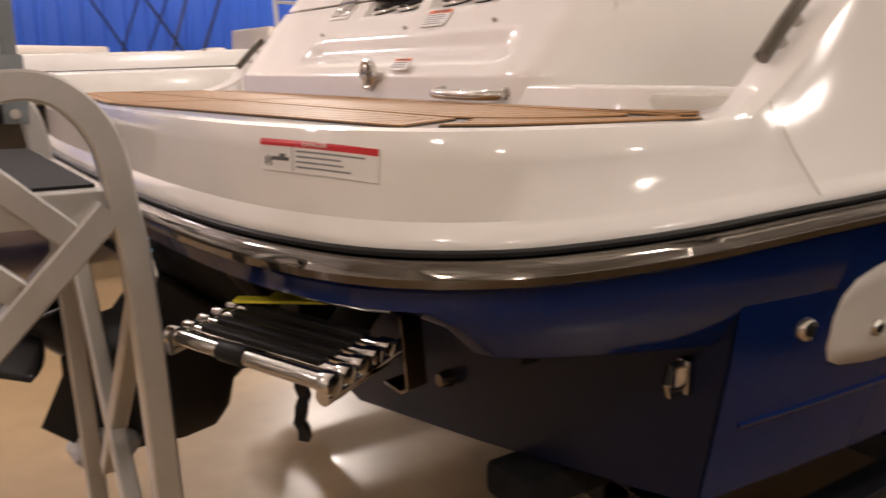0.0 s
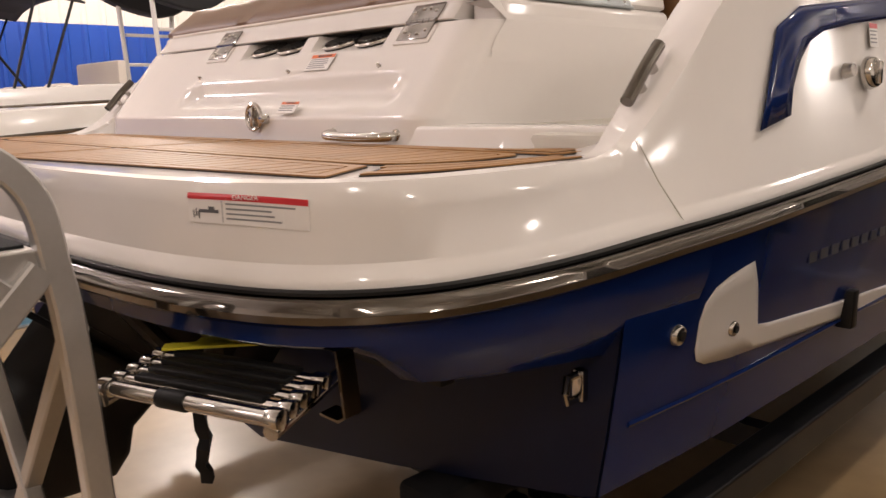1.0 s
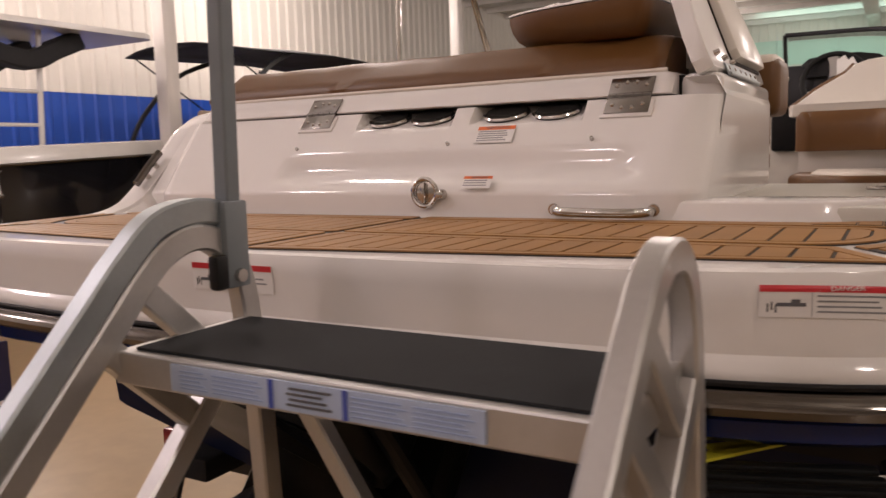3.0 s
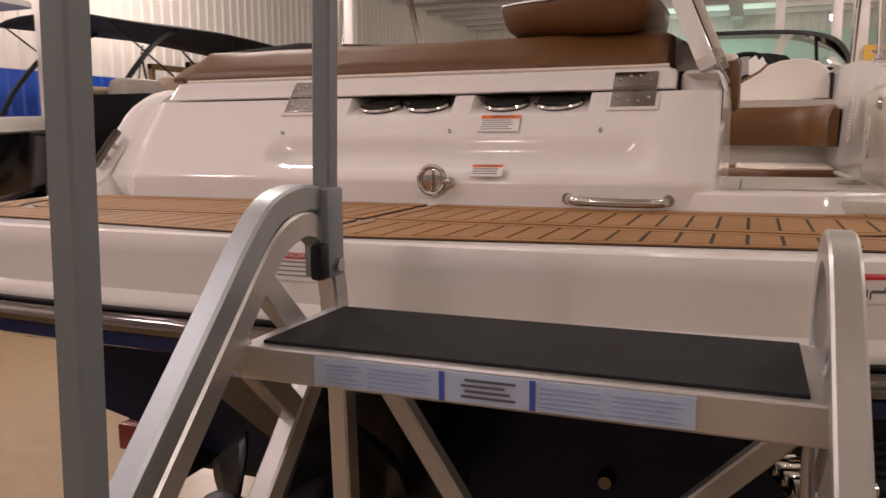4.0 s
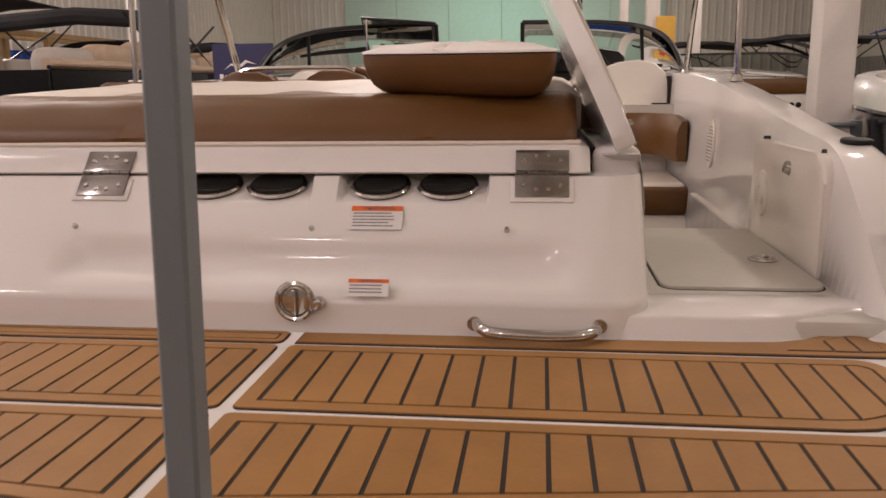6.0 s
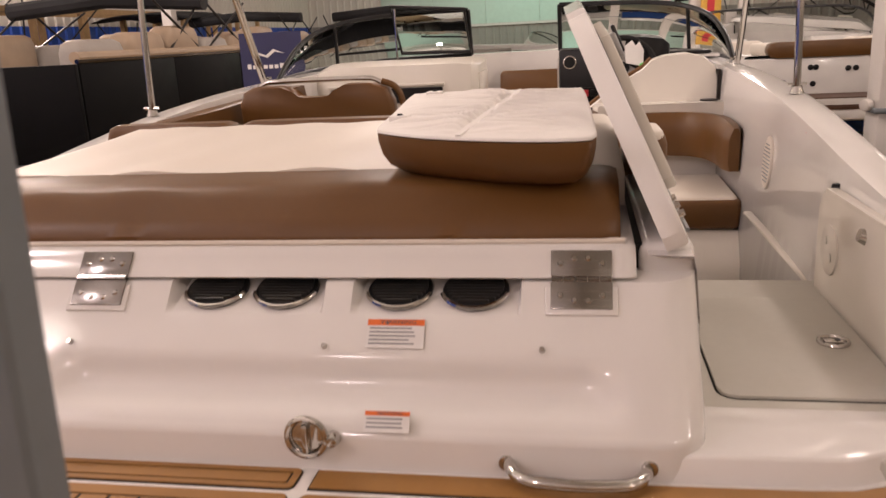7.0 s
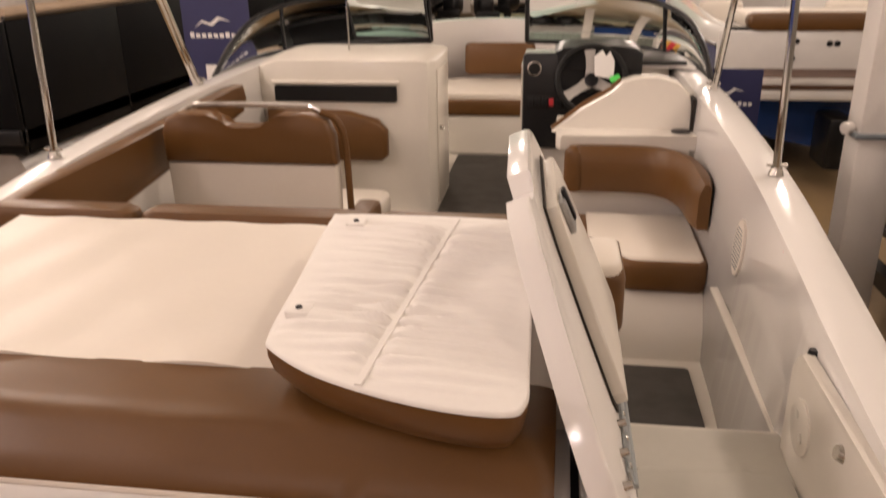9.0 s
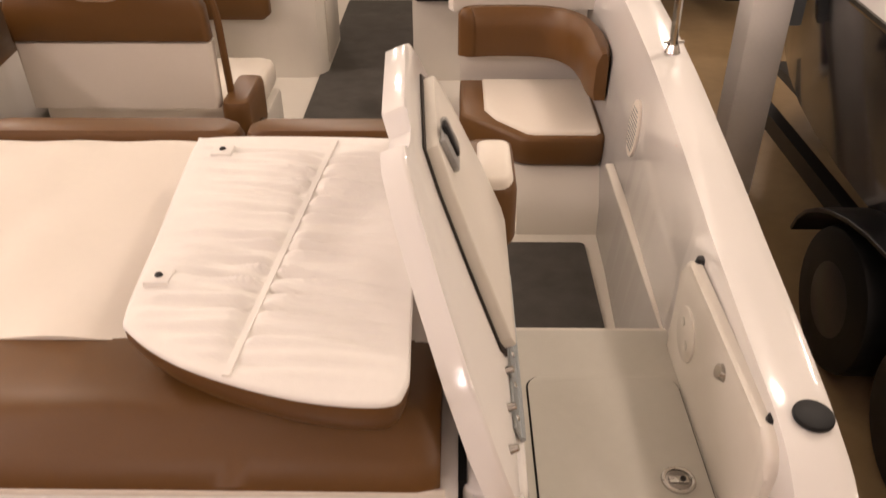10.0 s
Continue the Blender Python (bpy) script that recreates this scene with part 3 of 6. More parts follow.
label_plate(boat, "danger_label", frame_of((-0.064, 0.455, 1.107), (1, 0, 0), (0, 0.006, 0.037)), 0.186, 0.047, LABELRED, 4, "white danger label with red header", True, wrap=True, word="DANGER")

# shower fitting, grab handle, studs and snaps on the wall
bm = tube(bmesh.new(), [(0.034 * math.cos(a), 0, 0.034 * math.sin(a)) for a in np.linspace(0, 2 * math.pi, 25)[:-1]], 0.006, 8, loop=True)
bmesh.ops.translate(bm, verts=bm.verts[:], vec=(0.008, 1.143, 1.237))
sh = part("shower_fitting", bm, CHROME, boat, "round chrome deck shower fitting")
part("cap", disc(bmesh.new(), (0.008, 1.148, 1.237), (0, -1, 0), 0.029, 0.008, 20, bevel=0.003), CHROME, sh)
part("latch_bar", B(0.002, 0.014, 1.132, 1.146, 1.212, 1.262, bevel=0.003), CHROME, sh)
part("knob", disc(bmesh.new(), (0.052, 1.146, 1.232), (0, -1, 0), 0.014, 0.022, 16, 0.010, bevel=0.003), CHROME, sh)
hp = smooth_path([(0.345, 1.163, 1.200), (0.352, 1.135, 1.199), (0.375, 1.108, 1.197), (0.43, 1.100, 1.196), (0.49, 1.101, 1.195), (0.54, 1.110, 1.195), (0.562, 1.138, 1.195), (0.568, 1.165, 1.196)], 5)
gh = part("grab_handle", tube(bmesh.new(), hp, 0.0105, 12), CHROME, boat, "bent stainless steel grab handle")
for x in (0.343, 0.570):
    part("foot", disc(bmesh.new(), (x, 1.155, 1.198), (0, -1, 0), 0.017, 0.008, 16, 0.013), CHROME, gh)
for x, y, z in ((0.596, 1.166, 1.200), (1.003, 1.243, 1.200)):
    part("drain_stud", disc(bmesh.new(), (x, y - 0.004, z), (0, -1, 0.1), 0.008, 0.01, 12, 0.005), BLACKPL, boat, "small dark stud")
for x in (-0.485, 0.013, 0.398):
    bm = disc(bmesh.new(), (0, 0, 0.004), (0, 0, 1), 0.006, 0.009, 12, 0.004)
    bmesh.ops.transform(bm, matrix=on_wall(x, 1.354), verts=bm.verts[:])
    part("snap_stud", bm, CHROME, boat, "small chrome snap stud")

# sill of the gate between wall and wing
SILL = smooth_path([(0.575, 1.152, 0), (0.70, 1.154, 0), (0.82, 1.158, 0), (0.88, 1.166, 0), (0.93, 1.188, 0), (0.98, 1.217, 0), (1.02, 1.236, 0), (1.08, 1.246, 0)], 4)
bm = bmesh.new()
loft(bm, [[Vector((p.x, p.y, 1.168)), Vector((p.x, p.y + 0.012, 1.211)), Vector((p.x, p.y + 0.015, 1.2155)), Vector((p.x, p.y + 0.020, 1.2175)), Vector((p.x, 1.30, 1.219)), Vector((p.x, 1.36, 1.209))] for p in SILL], False, False)
part("gate_sill", bm, GEL, boat, "white gate sill", 50)
hatch = part("floor_hatch", prism(bmesh.new(), rounded(0.715, 1.045, 1.40, 1.965, 0.035), 1.205, 1.214, bevel=0.004), NONSKID, boat, "pale non-skid floor hatch")
part("gasket", prism(bmesh.new(), rounded(0.7105, 1.0495, 1.3955, 1.9695, 0.04), 1.2045, 1.2075), BLACKRUB, hatch, "dark hatch gasket")
ring = [(0.985 + 0.029 * math.cos(a), 1.668 + 0.029 * math.sin(a), 1.2165) for a in np.linspace(0, 2 * math.pi, 29)[:-1]]
part("hatch_ring", tube(bmesh.new(), ring, 0.0048, 8, loop=True), CHROME, hatch, "round chrome flush latch")
part("latch_dish", disc(bmesh.new(), (0.985, 1.668, 1.2150), (0, 0, 1), 0.027, 0.004, 24), HINGE, hatch, "dark steel dish")
part("latch_key", B(0.966, 1.004, 1.660, 1.676, 1.2165, 1.2205, bevel=0.002), CHROME, hatch)
part("key_hole", disc(bmesh.new(), (0.993, 1.668, 1.2212), (0, 0, 1), 0.006, 0.002, 12), BLACKPL, hatch)

# ---- teak deck panels: brown planks with black caulk ----
def aft_edge(x):
    """The platform's aft teak line."""
    a = abs(x)
    return 0.502 if a < 0.5 else 0.502 + 0.47 * max(0, a - 0.5) ** 2.1


def panel(name, x0, x1, y0, y1, board, radii, aft=False, edge=0.026):
    """One teak panel: caulk bed, rim planks and boards across."""
    n = 16
    def outline(i, z=0):
        a0, a1, b0, b1 = x0 + i, x1 - i, y0 + i, y1 - i
        out = rounded(a0, a1, b0, b1, tuple(max(0.004, r - i) for r in radii), 6)
        if not aft:
            return out
        out = [(x, max(y, aft_edge(x) + i)) for x, y in out]
        lim = lambda y: 0.945 - i + (0.765 - y) * 0.62
        return [(max(min(x, lim(y)), 0.02 - lim(y)), y) for x, y in out]
    p = part(name, prism(bmesh.new(), outline(-0.002), 1.1743, 1.1768), CAULK, boat, "teak-look foam deck panel with black caulk lines", 0)
    o, q = outline(0.0), outline(edge)
    bm = bmesh.new()
    m = len(o)
    va = [[bm.verts.new((*pt, z)) for pt in ring] for ring, z in ((o, 1.1765), (o, 1.1788), (q, 1.1788), (q, 1.1765))]
    for a, b in zip(va, va[1:]):
        for i in range(m):
            bm.faces.new((a[i], a[(i + 1) % m], b[(i + 1) % m], b[i]))
    part("rim_plank", bm, TEAK, p, smooth=0)
    if not board:
        part("plank", prism(bmesh.new(), outline(edge + 0.004), 1.1765, 1.1788), TEAK, p, smooth=0)
        return p
    inner = outline(edge + 0.005)
    ix0, ix1 = min(x for x, y in inner), max(x for x, y in inner)
    start = ix0 if x0 > 0 else ix1 - board * math.ceil((ix1 - ix0) / board)
    def span(x):
        ys = []
        for (xa, ya), (xb, yb) in zip(inner, inner[1:] + inner[:1]):
            if (xa - x) * (xb - x) <= 0 and abs(xa - xb) > 1e-7:
                ys.append(ya + (yb - ya) * (x - xa) / (xb - xa))
        return (min(ys), max(ys)) if len(ys) >= 2 else None
    k = 0
    while start + k * board < ix1:
        a, b = max(start + k * board + 0.0032, ix0 + 0.0005), min(start + (k + 1) * board - 0.0032, ix1 - 0.0005)
        k += 1
        if b - a < 0.006:
            continue
        us = np.linspace(a, b, 4)
        sp = [span(u) for u in us]
        if any(s is None for s in sp):
            continue
        part("plank", prism(bmesh.new(), [(u, s[0]) for u, s in zip(us, sp)] + [(u, s[1]) for u, s in zip(us[::-1], sp[::-1])], 1.1765, 1.1788), TEAK, p, smooth=0)
    return p


for sg in (1, -1):
    mx = lambda a, b: (a, b) if sg > 0 else (-b + 0.02, -a + 0.02)
    fl = lambda r: r if sg > 0 else (r[1], r[0], r[3], r[2])
    panel("teak_panel", *mx(0.022, 1.03), 0.495, 0.765, 0.0527, fl((0.012, 0.012, 0.012, 0.012)), True)
    panel("teak_panel", *mx(0.022, 1.015), 0.785, 1.065, 0.0527, fl((0.012, 0.15, 0.05, 0.012)))
    if sg < 0:
        panel("teak_panel", *mx(0.022, 1.055), 1.082, 1.142, 0, fl((0.012, 0.03, 0.03, 0.012)), edge=0.012)
    else:
        strip = [(0.024, 1.082), (1.045, 1.082), (1.062, 1.10), (1.064, 1.16), (1.050, 1.215), (1.028, 1.226), (1.005, 1.220), (0.965, 1.196), (0.92, 1.168), (0.875, 1.152), (0.80, 1.146), (0.60, 1.142), (0.024, 1.142)]
        e = part("teak_panel", prism(bmesh.new(), [(x * 1.0, y) for x, y in strip], 1.1743, 1.1768), CAULK, boat, "teak-look foam strip widening into a planked corner", 0)
        inn = [(0.027, 1.085), (1.042, 1.085), (1.058, 1.102), (1.060, 1.16), (1.047, 1.212), (1.028, 1.222), (1.008, 1.217), (0.967, 1.193), (0.922, 1.165), (0.876, 1.149), (0.80, 1.143), (0.60, 1.139), (0.027, 1.139)]
        part("plank", prism(bmesh.new(), inn, 1.1765, 1.1788), TEAK, e, smooth=0)
        for quad in ([(0.885, 1.105), (0.955, 1.105), (0.955, 1.155), (0.93, 1.142)], [(0.961, 1.105), (0.998, 1.105), (0.998, 1.185), (0.961, 1.160)], [(1.004, 1.105), (1.040, 1.108), (1.042, 1.16), (1.030, 1.198), (1.004, 1.190)]):
            mid = Vector((sum(x for x, y in quad) / len(quad), sum(y for x, y in quad) / len(quad)))
            part("caulk_line", prism(bmesh.new(), [(x + (x - mid.x) * 0.10, y + (y - mid.y) * 0.10) for x, y in quad], 1.1785, 1.1795), CAULK, e, smooth=0)
            part("plank", prism(bmesh.new(), quad, 1.1790, 1.1803), TEAK, e, smooth=0)
    outer = [(p.x, p.y) for p in smooth_path([(1.048, 0.668, 0), (1.087, 0.735, 0), (1.112, 0.82, 0), (1.126, 0.92, 0), (1.130, 1.065, 0)], 4)]
    inner_ = [(p.x, p.y) for p in smooth_path([(1.075, 1.068, 0), (1.065, 0.98, 0), (1.045, 0.90, 0), (1.01, 0.835, 0), (0.968, 0.785, 0)], 4)]
    side = outer + inner_
    if sg < 0:
        side = [(0.02 - x, y) for x, y in side[::-1]]
    e = part("teak_panel", prism(bmesh.new(), side, 1.1743, 1.1768), CAULK, boat, "curved teak-look corner panel", 0)
    n = len(side) // 2
    left, right = (side[:n], side[n:][::-1])
    for u0, u1 in ((0.03, 0.25), (0.32, 0.68), (0.75, 0.97)):
        mix2 = lambda a, b, u: (a[0] + (b[0] - a[0]) * u, a[1] + (b[1] - a[1]) * u)
        seg = range(1 if u0 == 0.32 else 0, n - 1 if u0 == 0.32 else n)
        out = [mix2(left[k], right[k], u0) for k in seg] + [mix2(left[k], right[k], u1) for k in reversed(seg)]
        part("plank", prism(bmesh.new(), out, 1.1765, 1.1788), TEAK, e, smooth=0)

# ---- starboard and port wings: cleats, holders, stripes, fillers ----
def on_side(y, z, off, sg=1):
    """A place on the outer deck side at y, z."""
    best = min(LOOP[: 4 * 25], key=lambda s: abs(s[0].y - y) + (0 if s[0].y > 1.0 else 9))
    r, s = best[0], best[1]
    k = (z - r.z) / (s.z - r.z)
    x = r.x + (s.x - r.x) * k + off
    return Vector((sg * x, y, z))


for sg in (1, -1):
    bm = bmesh.new()
    pts = [(1.118, 1.208, 1.262), (1.118, 1.222, 1.276), (1.118, 1.262, 1.318), (1.118, 1.292, 1.346), (1.118, 1.31, 1.362)]
    tube(bm, [(sg * x, y, z) for x, y, z in smooth_path(pts, 3)], 0.0125, 10)
    c = part("cleat", bm, RAILSTEEL, boat, "stainless steel mooring cleat")
    for y, z in ((1.25, 1.29), (1.285, 1.325)):
        part("cleat_leg", disc(bmesh.new(), (sg * 1.118, y + 0.012, z - 0.012), (0, -0.7, 0.7), 0.009, 0.05, 10), CHROME, c)
    # deep blue angular stripe
    bm = bmesh.new()
    n = 14
    strip = [((1.51, 1.20), (1.635, 1.225)), ((1.545, 1.26), (1.66, 1.28)), ((1.58, 1.33), (1.70, 1.335)), ((1.62, 1.40), (1.75, 1.375)), ((1.72, 1.445), (1.82, 1.398)), ((1.95, 1.468), (1.97, 1.42)), ((2.3, 1.50), (2.3, 1.452)), ((2.9, 1.57), (2.9, 1.525)), ((3.8, 1.62), (3.8, 1.575))]
    rows = []
    for a, b in strip:
        rows.append([on_side(a[0] + (b[0] - a[0]) * k / 4, a[1] + (b[1] - a[1]) * k / 4, 0.0035, sg) for k in range(5)])
    loft(bm, rows, False, False)
    st = part("side_stripe", bm, NAVY, boat, "navy blue angular side stripe")
    st.modifiers.new("thickness", "SOLIDIFY").thickness = 0.002

part("deck_seam", tube(bmesh.new(), [on_side(1.165, 1.20, 0.0005), on_side(1.19, 1.13, 0.0005), on_side(1.235, 1.056, 0.0005)], 0.0014, 6), NONSKID, boat)
cup = part("cup_holder", disc(bmesh.new(), (1.132, 1.559, 1.500), (0.02, -0.05, 1), 0.033, 0.012, 28, bevel=0.004), BLACKRUB, boat, "black rubber cup holder in the gunwale")
p = on_side(2.04, 1.31, 0.012)
f1 = part("fuel_filler", disc(bmesh.new(), p, (1, -0.1, 0.12), 0.040, 0.022, 24, 0.034, bevel=0.004), CHROME, boat, "round chrome fuel filler")
part("filler_bar", box(bmesh.new(), p.x + 0.006, p.x + 0.022, p.y - 0.006, p.y + 0.006, p.z - 0.026, p.z + 0.026, bevel=0.003), CHROME, f1)
p = on_side(1.92, 1.315, 0.01)
part("side_vent", disc(bmesh.new(), p, (1, -0.1, 0.12), 0.018, 0.02, 18, 0.014), CHROME, boat, "small round chrome vent")
p = on_side(2.06, 1.37, 0.004)
label_plate(boat, "fuel_label", frame_of(p, (0.02, 1, 0), (-0.15, 0, 1)), 0.05, 0.055, LABELRED, 4, "small white fuel label with red header")

# walkway inner panel with latches, plate and fittings
pn = part("gate_panel", prism(bmesh.new(), rounded(1.50, 2.075, 1.20, 1.474, (0.01, 0.01, 0.05, 0.06)), 0, 0.026, bevel=0.013, seg=4, m=Matrix.Translation((1.078, 0, 0)) @ Matrix(((0, 0, -1, 0), (1, 0, 0, 0), (0, 1, 0, 0), (0, 0, 0, 1)))), LINER, boat, "cream side panel of the walkway")
for y in (2.04, 1.575):
    part("latch", disc(bmesh.new(), (1.078, y, 1.476), (0, 0, 1), 0.013, 0.012, 14, 0.010), BLACKPL, pn, "dark round latch")
part("access_plate", disc(bmesh.new(), (1.051, 1.965, 1.335), (-1, 0, 0), 0.062, 0.008, 30, bevel=0.003), LINER, pn, "round cream access plate")
for dy, dz in ((0.02, 0.02), (-0.02, -0.015)):
    part("finger_hole", disc(bmesh.new(), (1.0465, 1.965 + dy, 1.335 + dz), (-1, 0, 0), 0.011, 0.003, 14), NONSKID, pn)
part("shower_head", disc(bmesh.new(), (1.051, 1.745, 1.425), (-1, 0, 0.3), 0.020, 0.02, 16, 0.014), CHROME, pn, "small chrome shower outlet")
part("wall_ledge", box(bmesh.new(), 1.060, 1.09, 2.16, 3.05, 1.176, 1.19, bevel=0.006), LINER, boat)
bm = disc(bmesh.new(), (0, 0, 0), (-1, 0, 0.06), 0.08, 0.012, 30, bevel=0.004)
bmesh.ops.transform(bm, matrix=Matrix.Translation((1.098, 2.87, 1.40)) @ Matrix.Diagonal((1, 0.75, 1.15, 1)), verts=bm.verts[:])
sp = part("speaker", bm, CREAM, boat, "oval cream cockpit loudspeaker")
for k in range(-5, 6):
    w = 0.05 * math.sqrt(1 - (k / 6.0) ** 2)
    part("speaker_slot", B(1.0905 + k * 0.00075, 1.0925 + k * 0.00075, 2.87 - w, 2.87 + w, 1.40 + k * 0.0125 - 0.0018, 1.40 + k * 0.0125 + 0.0018), GREYPAINT, sp, smooth=0)
part("red_tag", B(1.1010, 1.1085, 2.385, 2.432, 1.549, 1.558), LABELRED, boat, "small red warning tag", 0)

# hull side: white decal, fittings, tow eye
def hull_x(y, z):
    r = min(LOOP[: 4 * 25], key=lambda s: abs(s[0].y - y) + (0 if s[0].y > 1.05 else 9))[0]
    k = min(max((y - 1.1) / 6.3, 0), 1)
    cx = r.x - 0.075 - 0.10 * k * k - 0.02 * k
    cz = 0.57 + 0.35 * k**3
    u = (z - (r.z - 0.03)) / (cz - r.z + 0.03)
    return r.x - 0.02 + (cx - r.x + 0.02) * max(0, u) ** 1.3


NAMEGREY = mat("dark_letter_metal", (0.07, 0.07, 0.075), 0.45, vary=0.2)
for sg in (1, -1):
    bm = bmesh.new()
    dec = [(1.33, 0.855, 0.80), (1.34, 0.89, 0.775), (1.37, 0.915, 0.762), (1.42, 0.93, 0.755), (1.47, 0.94, 0.750), (1.51, 0.945, 0.748), (1.54, 0.89, 0.746), (1.57, 0.80, 0.744), (1.62, 0.792, 0.740), (2.0, 0.76, 0.71), (2.4, 0.735, 0.685), (2.9, 0.71, 0.66), (3.4, 0.69, 0.64)]
    loft(bm, [[Vector((sg * (hull_x(y, z) + 0.003), y, z)) for z in np.linspace(a, b, 6)] for y, a, b in dec], False, False)
    d = part("hull_decal", bm, GEL, boat, "white hook-shaped hull decal")
    d.modifiers.new("thickness", "SOLIDIFY").thickness = 0.0015
    for y, z, r in ((1.262, 0.845, 0.022), (1.46, 0.815, 0.018)):
        bm = disc(bmesh.new(), (sg * (hull_x(y, z) + 0.004), y, z), (sg, 0, -0.1), r, 0.014, 22, r * 0.8, bevel=0.003)
        part("drain_fitting", bm, CHROME, boat, "round chrome through-hull drain")
        part("drain_hole", disc(bmesh.new(), (sg * (hull_x(y, z) + 0.010), y, z), (sg, 0, -0.1), r * 0.45, 0.008, 14), BLACKRUB, boat)
    part("spray_strake", tube(bmesh.new(), [(sg * (hull_x(y, 0.70) - 0.0), y, 0.70) for y in np.linspace(1.15, 5, 20)], 0.006, 6), NAVY, boat)
    part("fender_clip", B(*sorted((sg * 1.19, sg * 1.235)), 2.06, 2.10, 0.68, 0.78, bevel=0.006), BLACKPL, boat, "black strap clip")
    # name letters drawn as plain metal blocks
    for k in range(8):
        y = 1.78 + k * 0.062
        part("name_block", B(*sorted((sg * (hull_x(y, 0.9) + 0.001), sg * (hull_x(y, 0.9) + 0.004))), y, y + 0.04, 0.896, 0.92), NAMEGREY, boat, smooth=0)
    bm = tube(bmesh.new(), [(sg * 1.109, 1.085, 0.797), (sg * 1.109, 1.055, 0.797), (sg * 1.115, 1.042, 0.775), (sg * 1.109, 1.055, 0.753), (sg * 1.109, 1.085, 0.753)], 0.007, 8)
    e = part("tow_eye", bm, CHROME, boat, "stainless steel stern tow eye")
    part("eye_plate", box(bmesh.new(), *sorted((sg * 1.097, sg * 1.121)), 1.084, 1.101, 0.747, 0.805, bevel=0.003), CHROME, e)
part("drain_plug", disc(bmesh.new(), (0.46, 1.075, 0.56), (0, -1, 0), 0.022, 0.03, 14, 0.015), RAILSTEEL, boat, "brass transom plug")

# ---- swim ladder folded under the platform ----
lad = thing("swim_ladder", "folded telescopic stainless steel swim ladder under the platform", "ladder")
FL, BL, RUN = Vector((0.815, 0.395, 0.893)), Vector((0.772, 0.495, 0.905)), Vector((0.272, 0.096, 0))
TURN = Matrix.Rotation(math.atan2(RUN.y, RUN.x), 4, "Z")
for i in range(5):
    a = FL.lerp(BL, i / 4)
    r = 0.0115 if i == 0 else 0.0085
    part("rung", tube(bmesh.new(), [a, a + RUN], r, 12), CHROME, lad)
    if i:
        part("rung_pad", box(bmesh.new(), 0.03, 0.255, -0.009, 0.010, 0.003, 0.0125, bevel=0.003, m=Matrix.Translation(a) @ TURN), BLACKRUB, lad, "black rubber tread strip")
    else:
        part("rung_grip", disc(bmesh.new(), a + RUN * 0.42, RUN, 0.014, 0.05, 14, bevel=0.002), BLACKRUB, lad, "black rubber sleeve")
    for p in (a, a + RUN):
        part("collar", disc(bmesh.new(), p, RUN, r + 0.004, 0.022, 14, bevel=0.003), CHROME, lad)
for p in (Vector((0, 0, 0)), RUN):
    part("rail_tube", tube(bmesh.new(), [FL + p + (FL - BL) * 0.12 - Vector((0, 0, 0.012)), BL + p + (BL - FL) * 0.5 - Vector((0, 0, 0.012))], 0.011, 12), CHROME, lad)
for x, y, d in ((0.785, 0.565, 1), (1.085, 0.60, -1)):
    part("bracket", tube(bmesh.new(), [(x + d * 0.03, y, 0.957), (x, y, 0.957), (x, y + 0.005, 0.915), (x, y + 0.01, 0.862), (x + d * 0.015, y + 0.01, 0.853), (x + d * 0.055, y + 0.01, 0.853)], 0.01, flat=(0.03, 0.005)), RAILSTEEL, lad, "bent steel bracket")
YEL = mat("yellow_tag", (0.62, 0.56, 0.03), 0.45, vary=0.1)
for k in range(2):
    part("caution_tape", box(bmesh.new(), 0, 0.15, -0.012, 0.012, 0, 0.004, m=Matrix.Translation((0.80 + 0.012 * k, 0.485 + k * 0.05, 0.924)) @ Matrix.Rotation(radians(52 - 10 * k), 4, "Z")), YEL, lad, "yellow caution strip", 0)

# ---- stern drive ----
drv = thing("stern_drive", "black stern drive leg with propeller below the transom", "outboard drive")
loftp = lambda spec: loft(bmesh.new(), [[Vector((0.0 + w * math.cos(a) * (1 if abs(math.cos(a)) > 0.2 else 0.9), y + l * math.sin(a), z)) for a in np.linspace(0, 2 * math.pi, 13)[:-1]] for z, y, w, l in spec])
part("upper_housing", loftp([(0.88, 0.80, 0.06, 0.10), (0.86, 0.78, 0.11, 0.19), (0.78, 0.76, 0.13, 0.24), (0.66, 0.76, 0.13, 0.25), (0.58, 0.76, 0.12, 0.24), (0.52, 0.75, 0.09, 0.22)]), BLACKPL, drv)
part("leg", loftp([(0.56, 0.75, 0.075, 0.20), (0.46, 0.74, 0.05, 0.19), (0.36, 0.73, 0.045, 0.18), (0.30, 0.72, 0.06, 0.22), (0.24, 0.72, 0.055, 0.22), (0.18, 0.72, 0.012, 0.17), (0.06, 0.66, 0.006, 0.08)]), BLACKPL, drv)
part("cavitation_plate", prism(bmesh.new(), [(-0.07, 0.94), (-0.12, 0.72), (-0.11, 0.40), (-0.05, 0.30), (0.05, 0.30), (0.11, 0.40), (0.12, 0.72), (0.07, 0.94)], 0.475, 0.49, bevel=0.004), BLACKPL, drv)
part("bell_housing", box(bmesh.new(), -0.16, 0.16, 0.95, 1.09, 0.48, 0.84, bevel=0.04), BLACKPL, drv)
for sg in (1, -1):
    part("trim_ram", tube(bmesh.new(), [(sg * 0.14, 1.05, 0.50), (sg * 0.14, 0.62, 0.60)], 0.022, 10), BLACKPL, drv)
hub = part("propeller", disc(bmesh.new(), (0, 0.44, 0.27), (0, -1, 0), 0.055, 0.16, 18, 0.045, bevel=0.006), BLACKPL, drv, "black propeller")
